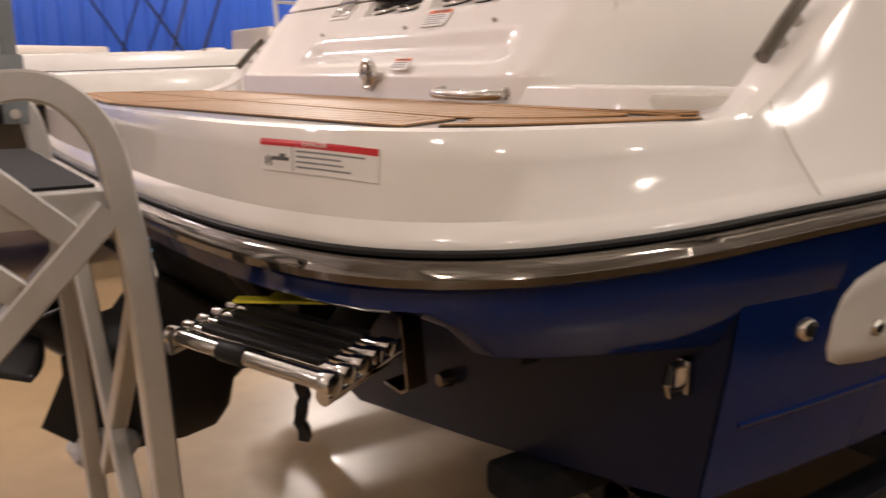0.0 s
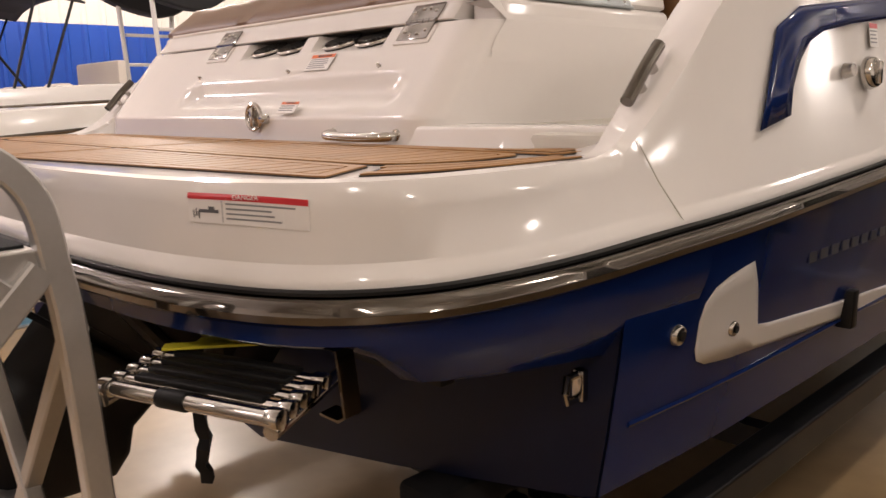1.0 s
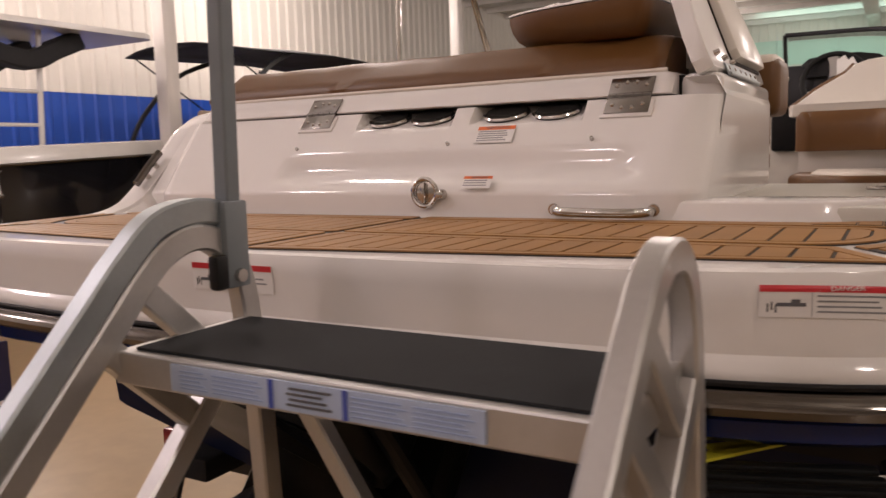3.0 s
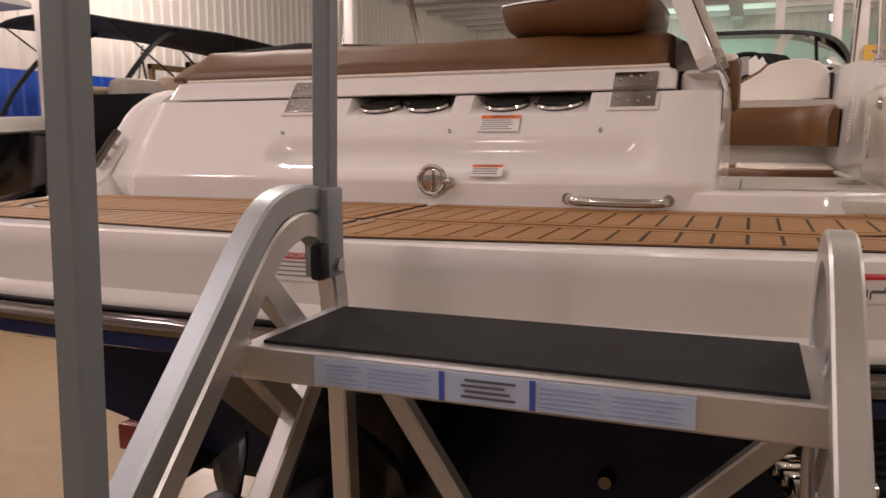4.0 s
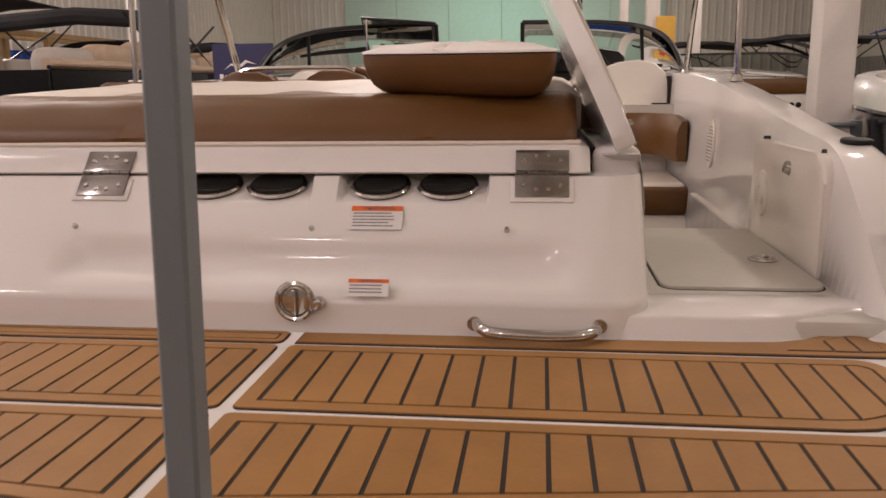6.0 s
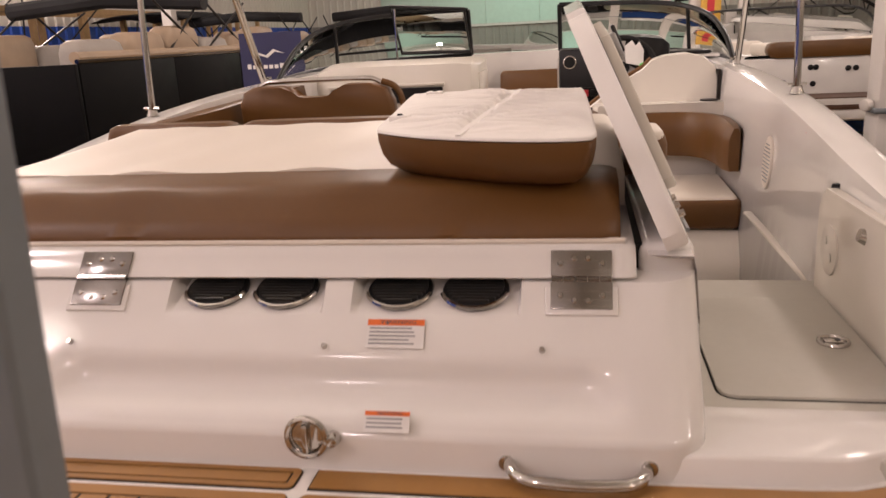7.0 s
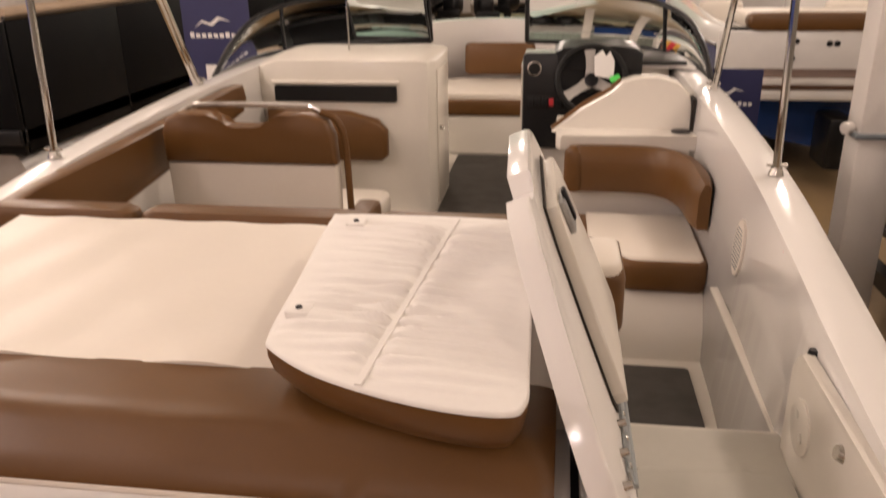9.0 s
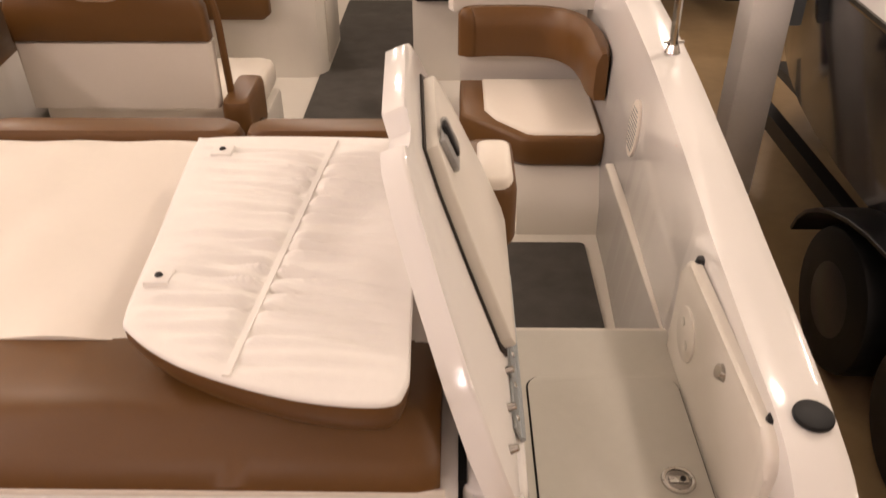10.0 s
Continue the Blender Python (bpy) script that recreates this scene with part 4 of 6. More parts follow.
for k in range(4):
    a = k * math.pi / 2 + 0.5
    rows = []
    for r in np.linspace(0.05, 0.15, 6):
        w = 0.06 * math.sin(min(1, (r - 0.02) / 0.17) * 2.6)
        tw = 0.9 - r * 2.2
        c, s_ = math.cos(a), math.sin(a)
        rows.append([Vector((r * c - u * math.cos(tw) * s_, 0.44 + u * math.sin(tw), 0.27 + r * s_ + u * math.cos(tw) * c)) for u in np.linspace(-w, w, 5)])
    b = part("blade", loft(bmesh.new(), rows, False, False), BLACKPL, hub)
    b.modifiers.new("thickness", "SOLIDIFY").thickness = 0.006
drv.matrix_basis = Matrix.Translation((0, 1.0, 0.65)) @ Matrix.Rotation(radians(-40), 4, "X") @ Matrix.Translation((0, -1.0, -0.65))
rng = random.Random(4)
pts = [Vector((rng.uniform(-0.007, 0.007) - 0.002 * k, 0.93 + rng.uniform(-0.008, 0.008), 0.47 - 0.026 * k)) for k in range(9)]
bm = loft(bmesh.new(), [[p + Vector((-0.03 + rng.uniform(-.02, .014), 0, 0)), p + Vector((0, 0.02, 0)), p + Vector((0.03 + rng.uniform(-.014, .02), 0, 0)), p + Vector((0, -0.02, 0))] for p in pts])
solid("hanging_strap", bm, BLACKRUB, "black strap hanging from the stern drive", "strap")
bm = bmesh.new()
bmesh.ops.create_icosphere(bm, subdivisions=3, radius=0.07)
for v in bm.verts:
    v.co *= 1 + 0.35 * noise.noise(v.co * 22)
    v.co.z *= 0.55
bmesh.ops.translate(bm, verts=bm.verts[:], vec=(0.02, 0.42, 0.40))
solid("plastic_bag", bm, mat("grey_plastic_film", (0.34, 0.33, 0.33), 0.3, vary=0.2), "crumpled grey plastic bag on the drive skeg", "plastic bag")

# ---- boat trailer under the hull ----
trl = thing("boat_trailer", "black steel boat trailer under the hull", "trailer")
for sg in (1, -1):
    part("frame_rail", B(*sorted((sg * 1.08, sg * 1.16)), 1.32, 7.2, 0.33, 0.42, bevel=0.006), BLACKPL, trl, smooth=0)
    part("bunk", B(*sorted((sg * 0.685, sg * 0.815)), 1.02, 5.6, 0.40, 0.475, bevel=0.016), BUNKCARPET, trl, "black carpeted bunk")
    part("bunk_post", B(*sorted((sg * 0.715, sg * 0.785)), 1.34, 1.40, 0.28, 0.40), BLACKPL, trl, smooth=0)
    part("bunk_post", B(*sorted((sg * 0.715, sg * 0.785)), 4.2, 4.28, 0.28, 0.40), BLACKPL, trl, smooth=0)
    part("tail_light", B(*sorted((sg * 0.97, sg * 1.16)), 1.27, 1.32, 0.33, 0.42, bevel=0.01), mat("red_lens", (0.16, 0.02, 0.02), 0.25, vary=0.1), trl, "dark red tail light")
    for y in (4.6, 5.4):
        w = part("wheel", disc(bmesh.new(), (sg * 1.30, y, 0.33), (1, 0, 0), 0.33, 0.2, 36, bevel=0.03), BLACKRUB, trl, "trailer tyre")
        part("rim", disc(bmesh.new(), (sg * 1.385, y, 0.33), (sg, 0, 0), 0.19, 0.05, 28, 0.15, bevel=0.006), ALU, w, "steel rim")
    fd = [(sg * 1.30, 5.0 + 0.86 * math.cos(a), 0.36 + 0.40 * math.sin(a)) for a in np.linspace(0.1, math.pi - 0.1, 18)]
    part("fender", tube(bmesh.new(), fd, 0.1, flat=(0.25, 0.02)), BLACKPL, trl, "black fender")
for y in (1.37, 2.10, 4.24, 6.0):
    part("cross_member", B(-1.12, 1.12, y - 0.03, y + 0.03, 0.28, 0.35), BLACKPL, trl, smooth=0)
part("keel_roller", disc(bmesh.new(), (0, 5.9, 0.42), (1, 0, 0), 0.06, 0.2, 16), BLACKRUB, trl)
part("tongue", B(-0.06, 0.06, 6.0, 8.6, 0.30, 0.40), BLACKPL, trl, smooth=0)
part("jack_post", tube(bmesh.new(), [(0, 8.2, 0.0), (0, 8.2, 0.8)], 0.035, 12), ALU, trl)

# ---- cushions and cockpit ----
def pillow(bm, poly, z0, z1, bevel=0.025, puff=0.0, m=None):
    """A cushion with rounded rims above and below."""
    n = len(poly)
    cx, cy = sum(p[0] for p in poly) / n, sum(p[1] for p in poly) / n
    def ring(i, z):
        out = []
        for k, (x, y) in enumerate(poly):
            d = Vector((cx - x, cy - y))
            d.normalize()
            out.append(Vector((x + d.x * i, y + d.y * i, z)))
        return out
    h = min(bevel, (z1 - z0) / 2)
    rings = [ring(h * 1.0, z0), ring(h * 0.35, z0 + h * 0.3), ring(0, z0 + h), ring(-puff, (z0 + z1) / 2), ring(0, z1 - h), ring(h * 0.3, z1 - h * 0.3), ring(h, z1)]
    loft(bm, rings)
    if m is not None:
        bmesh.ops.transform(bm, matrix=m, verts=bm.verts[:])
    return bm


# sun pad: tan aft bolster and cream top
pad = thing("sun_pad", "tan and cream vinyl sun pad on the transom lounge", "cushion", (0, 0, 0))
sec = [(1.398, 1.510), (1.384, 1.514), (1.383, 1.526), (1.412, 1.556), (1.444, 1.586), (1.458, 1.599), (1.472, 1.606), (1.50, 1.609), (1.606, 1.613), (1.618, 1.608), (1.62, 1.512)]
rng = random.Random(7)
rows = []
for x in [-0.962, -0.958, -0.945] + list(np.linspace(-0.92, 0.50, 48)) + [0.52, 0.53, 0.533]:
    k = max(0.0, 1 - (x + 0.962) / 0.09, 1 - (0.533 - x) / 0.03)
    wob = 0.0011 * math.sin(x * 11) + 0.0009 * math.sin(x * 29 + 1)
    side = 0.07 if x < 0 else 0.0
    rows.append([Vector((x + side * max(0.0, (z - 1.53) / 0.08) * min(1, k * 1.2), y + 0.012 * k * k + wob * (1 if j in (3, 4) else 0), z - (0.008 * k * k if z > 1.58 else 0) + wob * (1 if 4 < j < 8 else 0))) for j, (y, z) in enumerate(sec)])
part("aft_bolster", loft(bmesh.new(), rows), TAN, pad, "tan vinyl aft bolster", 50)
bm = bmesh.new()
NX, NY = 60, 30
rows = []
for x in np.linspace(-0.90, 0.55, NX):
    col = []
    for y in np.linspace(1.602, 2.29, NY):
        ed = min((x + 0.90), 0.55 - x, 2.29 - y, 0.2) / 0.05
        drop = 0.02 * max(0.0, 1 - ed) ** 2
        fold = 0.004 * math.sin(x * 17 + 2 * y) * max(0, 1 - (y - 1.60) / 0.2) + 0.0018 * math.sin(x * 31 - y * 9)
        col.append(Vector((x, y, 1.615 + 0.052 * (y - 1.602) - drop + fold)))
    rows.append([Vector((x, 1.602, 1.53))] + col + [Vector((x, 2.295, 1.53))])
loft(bm, rows, False, False)
part("cream_top", bm, CREAM, pad, "cream vinyl top panel", 60)
part("white_piping", tube(bmesh.new(), [(-0.90, 1.388, 1.512), (-0.5, 1.385, 1.512), (0.1, 1.385, 1.512), (0.54, 1.387, 1.512)], 0.006, 8), CREAM, pad, "pale welt under the bolster")
for x0, x1 in ((-1.02, -0.58), (-0.572, 0.05), (0.058, 0.52)):
    part("front_roll", pillow(bmesh.new(), rounded(x0, x1, 2.30, 2.38, 0.03), 1.50, 1.652, 0.03), TAN, pad, "tan vinyl front roll")

# loose filler cushion lying upside down on the pad
lo = thing("loose_cushion", "loose cushion lying upside down with white fabric backing", "cushion")
poly = smooth_path([(0.055, 2.10), (0.25, 2.105), (0.44, 2.095), (0.468, 2.07), (0.482, 1.80), (0.49, 1.50), (0.488, 1.408), (0.455, 1.378), (0.33, 1.392), (0.18, 1.446), (0.085, 1.512), (0.062, 1.56), (0.05, 1.75), (0.03, 2.06)], 22, True)
poly = [(p.x, p.y) for p in poly]
SLOPE = Matrix(((1, 0, 0, 0), (0, 1, 0, 0), (0, 0.05, 1, -0.05 * 1.74), (0, 0, 0, 1)))
CUSHION_MID = Vector((0.28, 1.74, 0))
bmv = bmesh.new()
loft(bmv, [[SLOPE @ Vector((x, y, z)) + (CUSHION_MID - Vector((x, y, 0))).normalized() * q for x, y in poly] for z, q in ((1.622, 0.078), (1.627, 0.052), (1.642, 0.026), (1.665, 0.009), (1.690, 0.001), (1.706, 0.0), (1.708, 0.006), (1.698, 0.03))])
part("tan_side", bmv, TAN, lo, "tan vinyl side band", 50)
bm = bmesh.new()
cx, cy = 0.28, 1.74


def sheet_z(px, py, t):
    """Height of the gathered backing; t runs from the rim to the middle."""
    off = px - (0.275 + (py - 1.74) * 0.10)
    near = math.exp(-(off / 0.02) ** 2)
    calm = 1 - 0.97 * math.exp(-(off / 0.013) ** 2)
    pull = math.exp(-abs(off) / 0.13) * calm
    e = min(1.0, t * 5)
    patch = 0.35 + 0.65 * noise.noise(Vector((px * 5, py * 4, 3.1)))
    wave = math.sin(py * 150 + 2.2 * math.sin(px * 9 + 1) + 3.0 * math.sin(py * 15) + off * 22)
    fine = math.sin(py * 265 + px * 31 + 2.5 * math.sin(py * 23 + off * 9))
    fold = e * (0.0080 * pull * wave * (0.5 + patch) + 0.0060 * pull * fine + calm * (0.0022 * math.sin(py * 27 + px * 19) + 0.0014 * math.sin(px * 41 - py * 13)))
    return 1.714 + 0.008 * math.sin(min(1, t * 2.6) * math.pi / 2) - 0.006 * near * min(1, t * 4) + fold


rings = []
for t in [0.0, 0.02, 0.05] + list(np.linspace(0.08, 1.0, 64)):
    rings.append([Vector((x + (cx - x) * t, y + (cy - y) * t, sheet_z(x + (cx - x) * t, y + (cy - y) * t, t))) for x, y in poly])
low = [Vector((x + (x - cx) * 0.004, y + (y - cy) * 0.004, 1.709)) for x, y in poly]
loft(bm, [low] + rings, True, False)
bmesh.ops.remove_doubles(bm, verts=bm.verts[:], dist=1e-4)
bmesh.ops.transform(bm, matrix=SLOPE, verts=bm.verts[:])
part("fabric_backing", bm, CLOTH, lo, "gathered white fabric backing", 80)
tape = [Vector((0.275 + (y - 1.74) * 0.10, y, sheet_z(0.275 + (y - 1.74) * 0.10, y, max(0, min((y - 1.385) / 0.355, (2.10 - y) / 0.36))) + 0.0012)) for y in np.linspace(1.425, 2.085, 70)]
part("seam_tape", tube(bmesh.new(), [SLOPE @ v for v in tape], 0.01, flat=(0.011, 0.004)), CLOTH, lo, "stitched white centre tape")
for x, y in ((0.096, 2.03), (0.092, 1.63)):
    dz = 0.05 * (y - 1.74)
    part("tab", B(x - 0.02, x + 0.02, y - 0.02, y + 0.02, 1.706 + dz, 1.7265 + dz, bevel=0.002), CLOTH, lo)
    part("snap", disc(bmesh.new(), (x, y, 1.7280 + dz), (0, 0, 1), 0.007, 0.004, 12, 0.005), BLACKRUB, lo, "dark snap fastener")

# raised gate lid beside the sun pad
gate = thing("seat_lid", "raised white hinged lid leaning over the sun pad", "hatch lid")
LEAN = Matrix.Translation((0.655, 0, 1.50)) @ Matrix.Rotation(radians(-23.5), 4, "Y") @ Matrix(((0, 0, 1, 0), (1, 0, 0, 0), (0, 1, 0, 0), (0, 0, 0, 1)))
edge = [(1.372, 0.012), (1.362, 0.04), (1.385, 0.11), (1.44, 0.20), (1.52, 0.30), (1.60, 0.385), (1.665, 0.435), (1.71, 0.447), (1.735, 0.425), (1.79, 0.428), (1.82, 0.462), (2.05, 0.487), (2.09, 0.475), (2.11, 0.44), (2.135, 0.22), (2.145, 0.05), (2.13, 0.015)]
shell = part("lid_shell", prism(bmesh.new(), edge, -0.042, 0.0, bevel=0.008, m=LEAN), GEL, gate, "white gelcoat lid shell")
inner = [(1.665, 0.05), (1.655, 0.075), (1.70, 0.20), (1.755, 0.325), (1.80, 0.385), (2.03, 0.418), (2.06, 0.39), (2.09, 0.18), (2.09, 0.07), (2.06, 0.05)]
# thin dark sheet, wider than the inner panel, paints its shadow gap
part("panel_gap", prism(bmesh.new(), [(1.90 + (y - 1.90) * 1.05, 0.23 + (z - 0.23) * 1.05) for y, z in inner], 0.0005, 0.004, m=LEAN), CAULK, gate, "dark sheet drawing the shadow gap round the inner panel", 0)
part("inner_panel", prism(bmesh.new(), inner, 0.003, 0.026, bevel=0.005, m=LEAN), LINER, gate, "cream inner panel")
for y, z in ((1.44, 0.05), (1.53, 0.045), (1.62, 0.04)):
    bm = disc(bmesh.new(), (y, z, 0.006), (0, 0, 1), 0.008, 0.014, 12, 0.006)
    bmesh.ops.transform(bm, matrix=LEAN, verts=bm.verts[:])
    part("bolt", bm, CHROME, gate)
bm = box(bmesh.new(), 1.81, 1.91, 0.32, 0.385, 0.024, 0.038, bevel=0.006)
bmesh.ops.transform(bm, matrix=LEAN, verts=bm.verts[:])
lt = part("latch_plate", bm, mat("worn_latch_metal", (0.30, 0.30, 0.29), 0.45, 0.5, vary=0.4, scale=30), gate, "scratched steel latch plate")
bm = box(bmesh.new(), 1.835, 1.86, 0.335, 0.40, 0.034, 0.044, bevel=0.005)
bmesh.ops.transform(bm, matrix=LEAN, verts=bm.verts[:])
part("latch_hook", bm, BLACKPL, lt)
bm = box(bmesh.new(), 1.50, 1.94, 0.004, 0.030, 0.001, 0.006, bevel=0.001)
bmesh.ops.transform(bm, matrix=LEAN, verts=bm.verts[:])
lh = part("lid_hinge", bm, GALV, gate, "long grey steel lid hinge")
for k in range(6):
    bm = disc(bmesh.new(), (1.53 + k * 0.076, 0.018, 0.007), (0, 0, 1), 0.006, 0.003, 10, 0.004)
    bmesh.ops.transform(bm, matrix=LEAN, verts=bm.verts[:])
    part("screw", bm, CHROME, lh)
bm = tube(bmesh.new(), [(1.50, 0.0, 0.006), (1.94, 0.0, 0.006)], 0.005, 8)
bmesh.ops.transform(bm, matrix=LEAN, verts=bm.verts[:])
part("hinge_pin", bm, GALV, lh)
# black strip fills the gap beside the lid in place of its shade
part("gate_gap", B(0.545, 0.572, 1.42, 2.12, 1.45, 1.50), BLACKRUB, boat, "black strip for the shaded gap beside the lid", 0)

# starboard aft-facing seat
def seat_unit(name, label):
    return thing(name, label, "seat")


ss = seat_unit("lounge_seat", "tan and cream vinyl lounge seat with wraparound backrest")
part("seat_base", loft(bmesh.new(), [[Vector((0.58, y0, z)), Vector((0.78, y1, z)), Vector((1.10, y1, z)), Vector((1.10, 3.95, z)), Vector((0.58, 3.95, z))] for z, y0, y1 in ((0.85, 3.38, 3.13), (0.95, 3.40, 3.17), (1.06, 3.44, 3.28))]), LINER, ss, "cream moulded seat base", 30)
cp = [(0.57, 3.48), (0.66, 3.39), (0.79, 3.265), (0.83, 3.255), (1.075, 3.255), (1.10, 3.28), (1.11, 3.83), (0.57, 3.83)]
part("seat_band", pillow(bmesh.new(), cp, 1.065, 1.184, 0.02, 0.004), TAN, ss, "tan vinyl cushion side", 50)
ci = [(0.66, 3.50), (0.70, 3.41), (0.81, 3.285), (0.84, 3.275), (1.065, 3.275), (1.085, 3.30), (1.09, 3.81), (0.66, 3.81)]
part("seat_top", pillow(bmesh.new(), ci, 1.15, 1.198, 0.02), CREAM, ss, "cream vinyl seat top", 50)
bp = smooth_path([(0.585, 3.82, 0), (0.62, 3.86, 0), (0.80, 3.87, 0), (0.95, 3.84, 0), (1.04, 3.74, 0), (1.075, 3.58, 0), (1.08, 3.36, 0)], 6)
rows = []
for i, p in enumerate(bp):
    d = (bp[min(i + 1, len(bp) - 1)] - bp[max(i - 1, 0)]).normalized()
    nr = Vector((d.y, -d.x, 0))
    top = 1.482 - 0.03 * max(0, (i / len(bp) - 0.8) / 0.2) ** 2 - 0.02 * max(0, (0.08 - i / len(bp)) / 0.08)
    k = 1 - 0.5 * max(0, (i / (len(bp) - 1) - 0.93) / 0.07) - 0.5 * max(0, (0.05 - i / len(bp)) / 0.05)
    c = Vector((p.x, p.y, 0)) - Vector((0, 0, 0))
    rows.append([c + nr * (u * k) + Vector((0, 0, z)) for u, z in ((0.045, 1.285), (0.058, 1.315), (0.055, 1.41), (0.045, top - 0.03), (0.02, top), (-0.01, top), (-0.03, top - 0.02), (-0.03, 1.285))])
part("backrest", loft(bmesh.new(), rows), TAN, ss, "tan vinyl wraparound backrest", 50)
part("seat_back_panel", B(0.57, 1.09, 3.895, 3.95, 0.85, 1.50), LINER, ss, smooth=0)
part("end_roll", pillow(bmesh.new(), rounded(0.575, 0.69, 2.15, 2.40, 0.035), 1.42, 1.60, 0.03), TAN, pad, "tan vinyl end roll", 50)
part("end_inset", pillow(bmesh.new(), rounded(0.60, 0.682, 2.155, 2.37, 0.03), 1.47, 1.608, 0.02), CREAM, pad, "cream vinyl inset", 50)

# shelf and curved shell behind the seat, helm beyond
part("seat_shelf", prism(bmesh.new(), [(0.52, 3.90), (0.54, 3.86), (0.60, 3.875), (1.13, 3.885), (1.13, 4.32), (0.52, 4.32)], 1.46, 1.52, bevel=0.014), LINER, boat, "cream shelf behind the seat")
part("shelf_cup", disc(bmesh.new(), (1.06, 3.98, 1.522), (0, 0, 1), 0.042, 0.01, 24, bevel=0.003), BLACKPL, boat, "dark round cup holder")
prof = [(0.50, 1.50), (0.56, 1.545), (0.63, 1.60), (0.70, 1.64), (0.76, 1.675), (0.80, 1.715), (0.86, 1.735), (0.96, 1.745), (1.04, 1.725), (1.09, 1.68), (1.115, 1.60), (1.12, 1.50)]
rows = []
for k, (dy, sc) in enumerate(((0.0, 0.98), (0.01, 1.0), (0.10, 1.0), (0.11, 0.98))):
    rows.append([Vector((0.81 + (x - 0.81) * sc, 4.02 + dy + 0.05 * (1 - ((x - 0.81) / 0.31) ** 2), 1.5 + (z - 1.5) * sc)) for x, z in prof])
part("helm_seat_shell", loft(bmesh.new(), rows, True, True), LINER, boat, "cream curved helm seat shell", 50)
part("shell_trim", tube(bmesh.new(), [(x, 4.075 + 0.05 * (1 - ((x - 0.81) / 0.31) ** 2), z + 0.006) for x, z in prof[:6]], 0.012, 8), TAN, boat, "tan welt on the shell")
part("shell_gap", B(1.10, 1.115, 4.0, 4.1, 1.52, 1.66), CAULK, boat, smooth=0)

helm = thing("helm_console", "black helm console with dark steering wheel", "console")
part("console_body", prism(bmesh.new(), [(0.33, 4.66), (0.95, 4.66), (1.09, 4.75), (1.09, 5.3), (0.33, 5.3)], 0.85, 1.70, bevel=0.02), LINER, helm, "cream console moulding")
part("dash_panel", B(0.34, 0.94, 4.60, 4.66, 1.28, 1.775, bevel=0.02), BLACKPL, helm, "black dash panel")
part("dash_hood", loft(bmesh.new(), [[Vector((x, y, 1.70)), Vector((x, y, 1.775 + h)), Vector((x, y + 0.2, 1.79 + h)), Vector((x, y + 0.25, 1.70))] for x, y, h in ((0.50, 4.62, 0.0), (0.54, 4.57, 0.03), (0.66, 4.54, 0.045), (0.80, 4.54, 0.045), (0.90, 4.57, 0.03), (0.94, 4.62, 0.0))]), BLACKPL, helm)
part("dash_top", prism(bmesh.new(), [(0.33, 4.64), (1.1, 4.64), (1.2, 4.6), (1.2, 5.0), (1.1, 5.28), (0.33, 5.28)], 1.70, 1.715, bevel=0.004), GEL, helm)
part("dash_lip", B(0.93, 1.16, 4.62, 4.98, 1.715, 1.735, bevel=0.008), BLACKPL, helm)
for x, z, r in ((0.40, 1.70, 0.038), (0.60, 1.73, 0.03), (0.80, 1.73, 0.03)):
    g = part("gauge", disc(bmesh.new(), (x, 4.597, z), (0, -1, 0.1), r, 0.014, 24, bevel=0.003), CHROME, helm, "round gauge with chrome ring")
    part("gauge_face", disc(bmesh.new(), (x, 4.591, z), (0, -1, 0.1), r * 0.8, 0.008, 24), BLACKRUB, g)
sw = part("switch_panel", B(0.36, 0.56, 4.590, 4.602, 1.495, 1.56, bevel=0.004), BLACKRUB, helm)
for k in range(5):
    part("rocker_switch", B(0.37 + k * 0.036, 0.395 + k * 0.036, 4.582, 4.594, 1.51, 1.548, bevel=0.003), BLACKPL if k < 3 else LABELRED if k == 3 else BLACKPL, sw)
WH = Matrix.Translation((0.685, 4.475, 1.665)) @ Matrix.Rotation(radians(68), 4, "X")
bm = tube(bmesh.new(), [(0.165 * math.cos(a), 0.165 * math.sin(a), 0) for a in np.linspace(0, 2 * math.pi, 41)[:-1]], 0.016, 10, loop=True)
bmesh.ops.transform(bm, matrix=WH, verts=bm.verts[:])
wheel = part("steering_wheel", bm, BLACKRUB, helm, "black three-spoke steering wheel")
for a in (95, 215, 335):
    t = radians(a)
    bm = bmesh.new()
    loft(bm, [[Vector((r * math.cos(t) - w * math.sin(t), r * math.sin(t) + w * math.cos(t), z)) for w, z in ((-hw, -0.006 - 0.02 * (1 - r / 0.16)), (hw, -0.006 - 0.02 * (1 - r / 0.16)), (hw, 0.004 - 0.02 * (1 - r / 0.16)), (-hw, 0.004 - 0.02 * (1 - r / 0.16)))] for r, hw in ((0.02, 0.030), (0.07, 0.022), (0.12, 0.022), (0.155, 0.030))])
    bmesh.ops.transform(bm, matrix=WH, verts=bm.verts[:])
    part("spoke", bm, ALU, wheel, "brushed metal spoke")
bm = disc(bmesh.new(), (0, 0, -0.012), (0, 0, 1), 0.034, 0.03, 20, bevel=0.006)
bmesh.ops.transform(bm, matrix=WH, verts=bm.verts[:])
part("wheel_hub", bm, BLACKPL, wheel)
part("column", tube(bmesh.new(), [(0.685, 4.49, 1.66), (0.685, 4.62, 1.60)], 0.03, 12), BLACKPL, wheel)
bm = prism(bmesh.new(), [(-0.045, -0.05), (0.05, -0.06), (0.055, 0.03), (0.03, 0.075), (0.01, 0.05), (-0.01, 0.08), (-0.05, 0.045)], 0.0, 0.004)
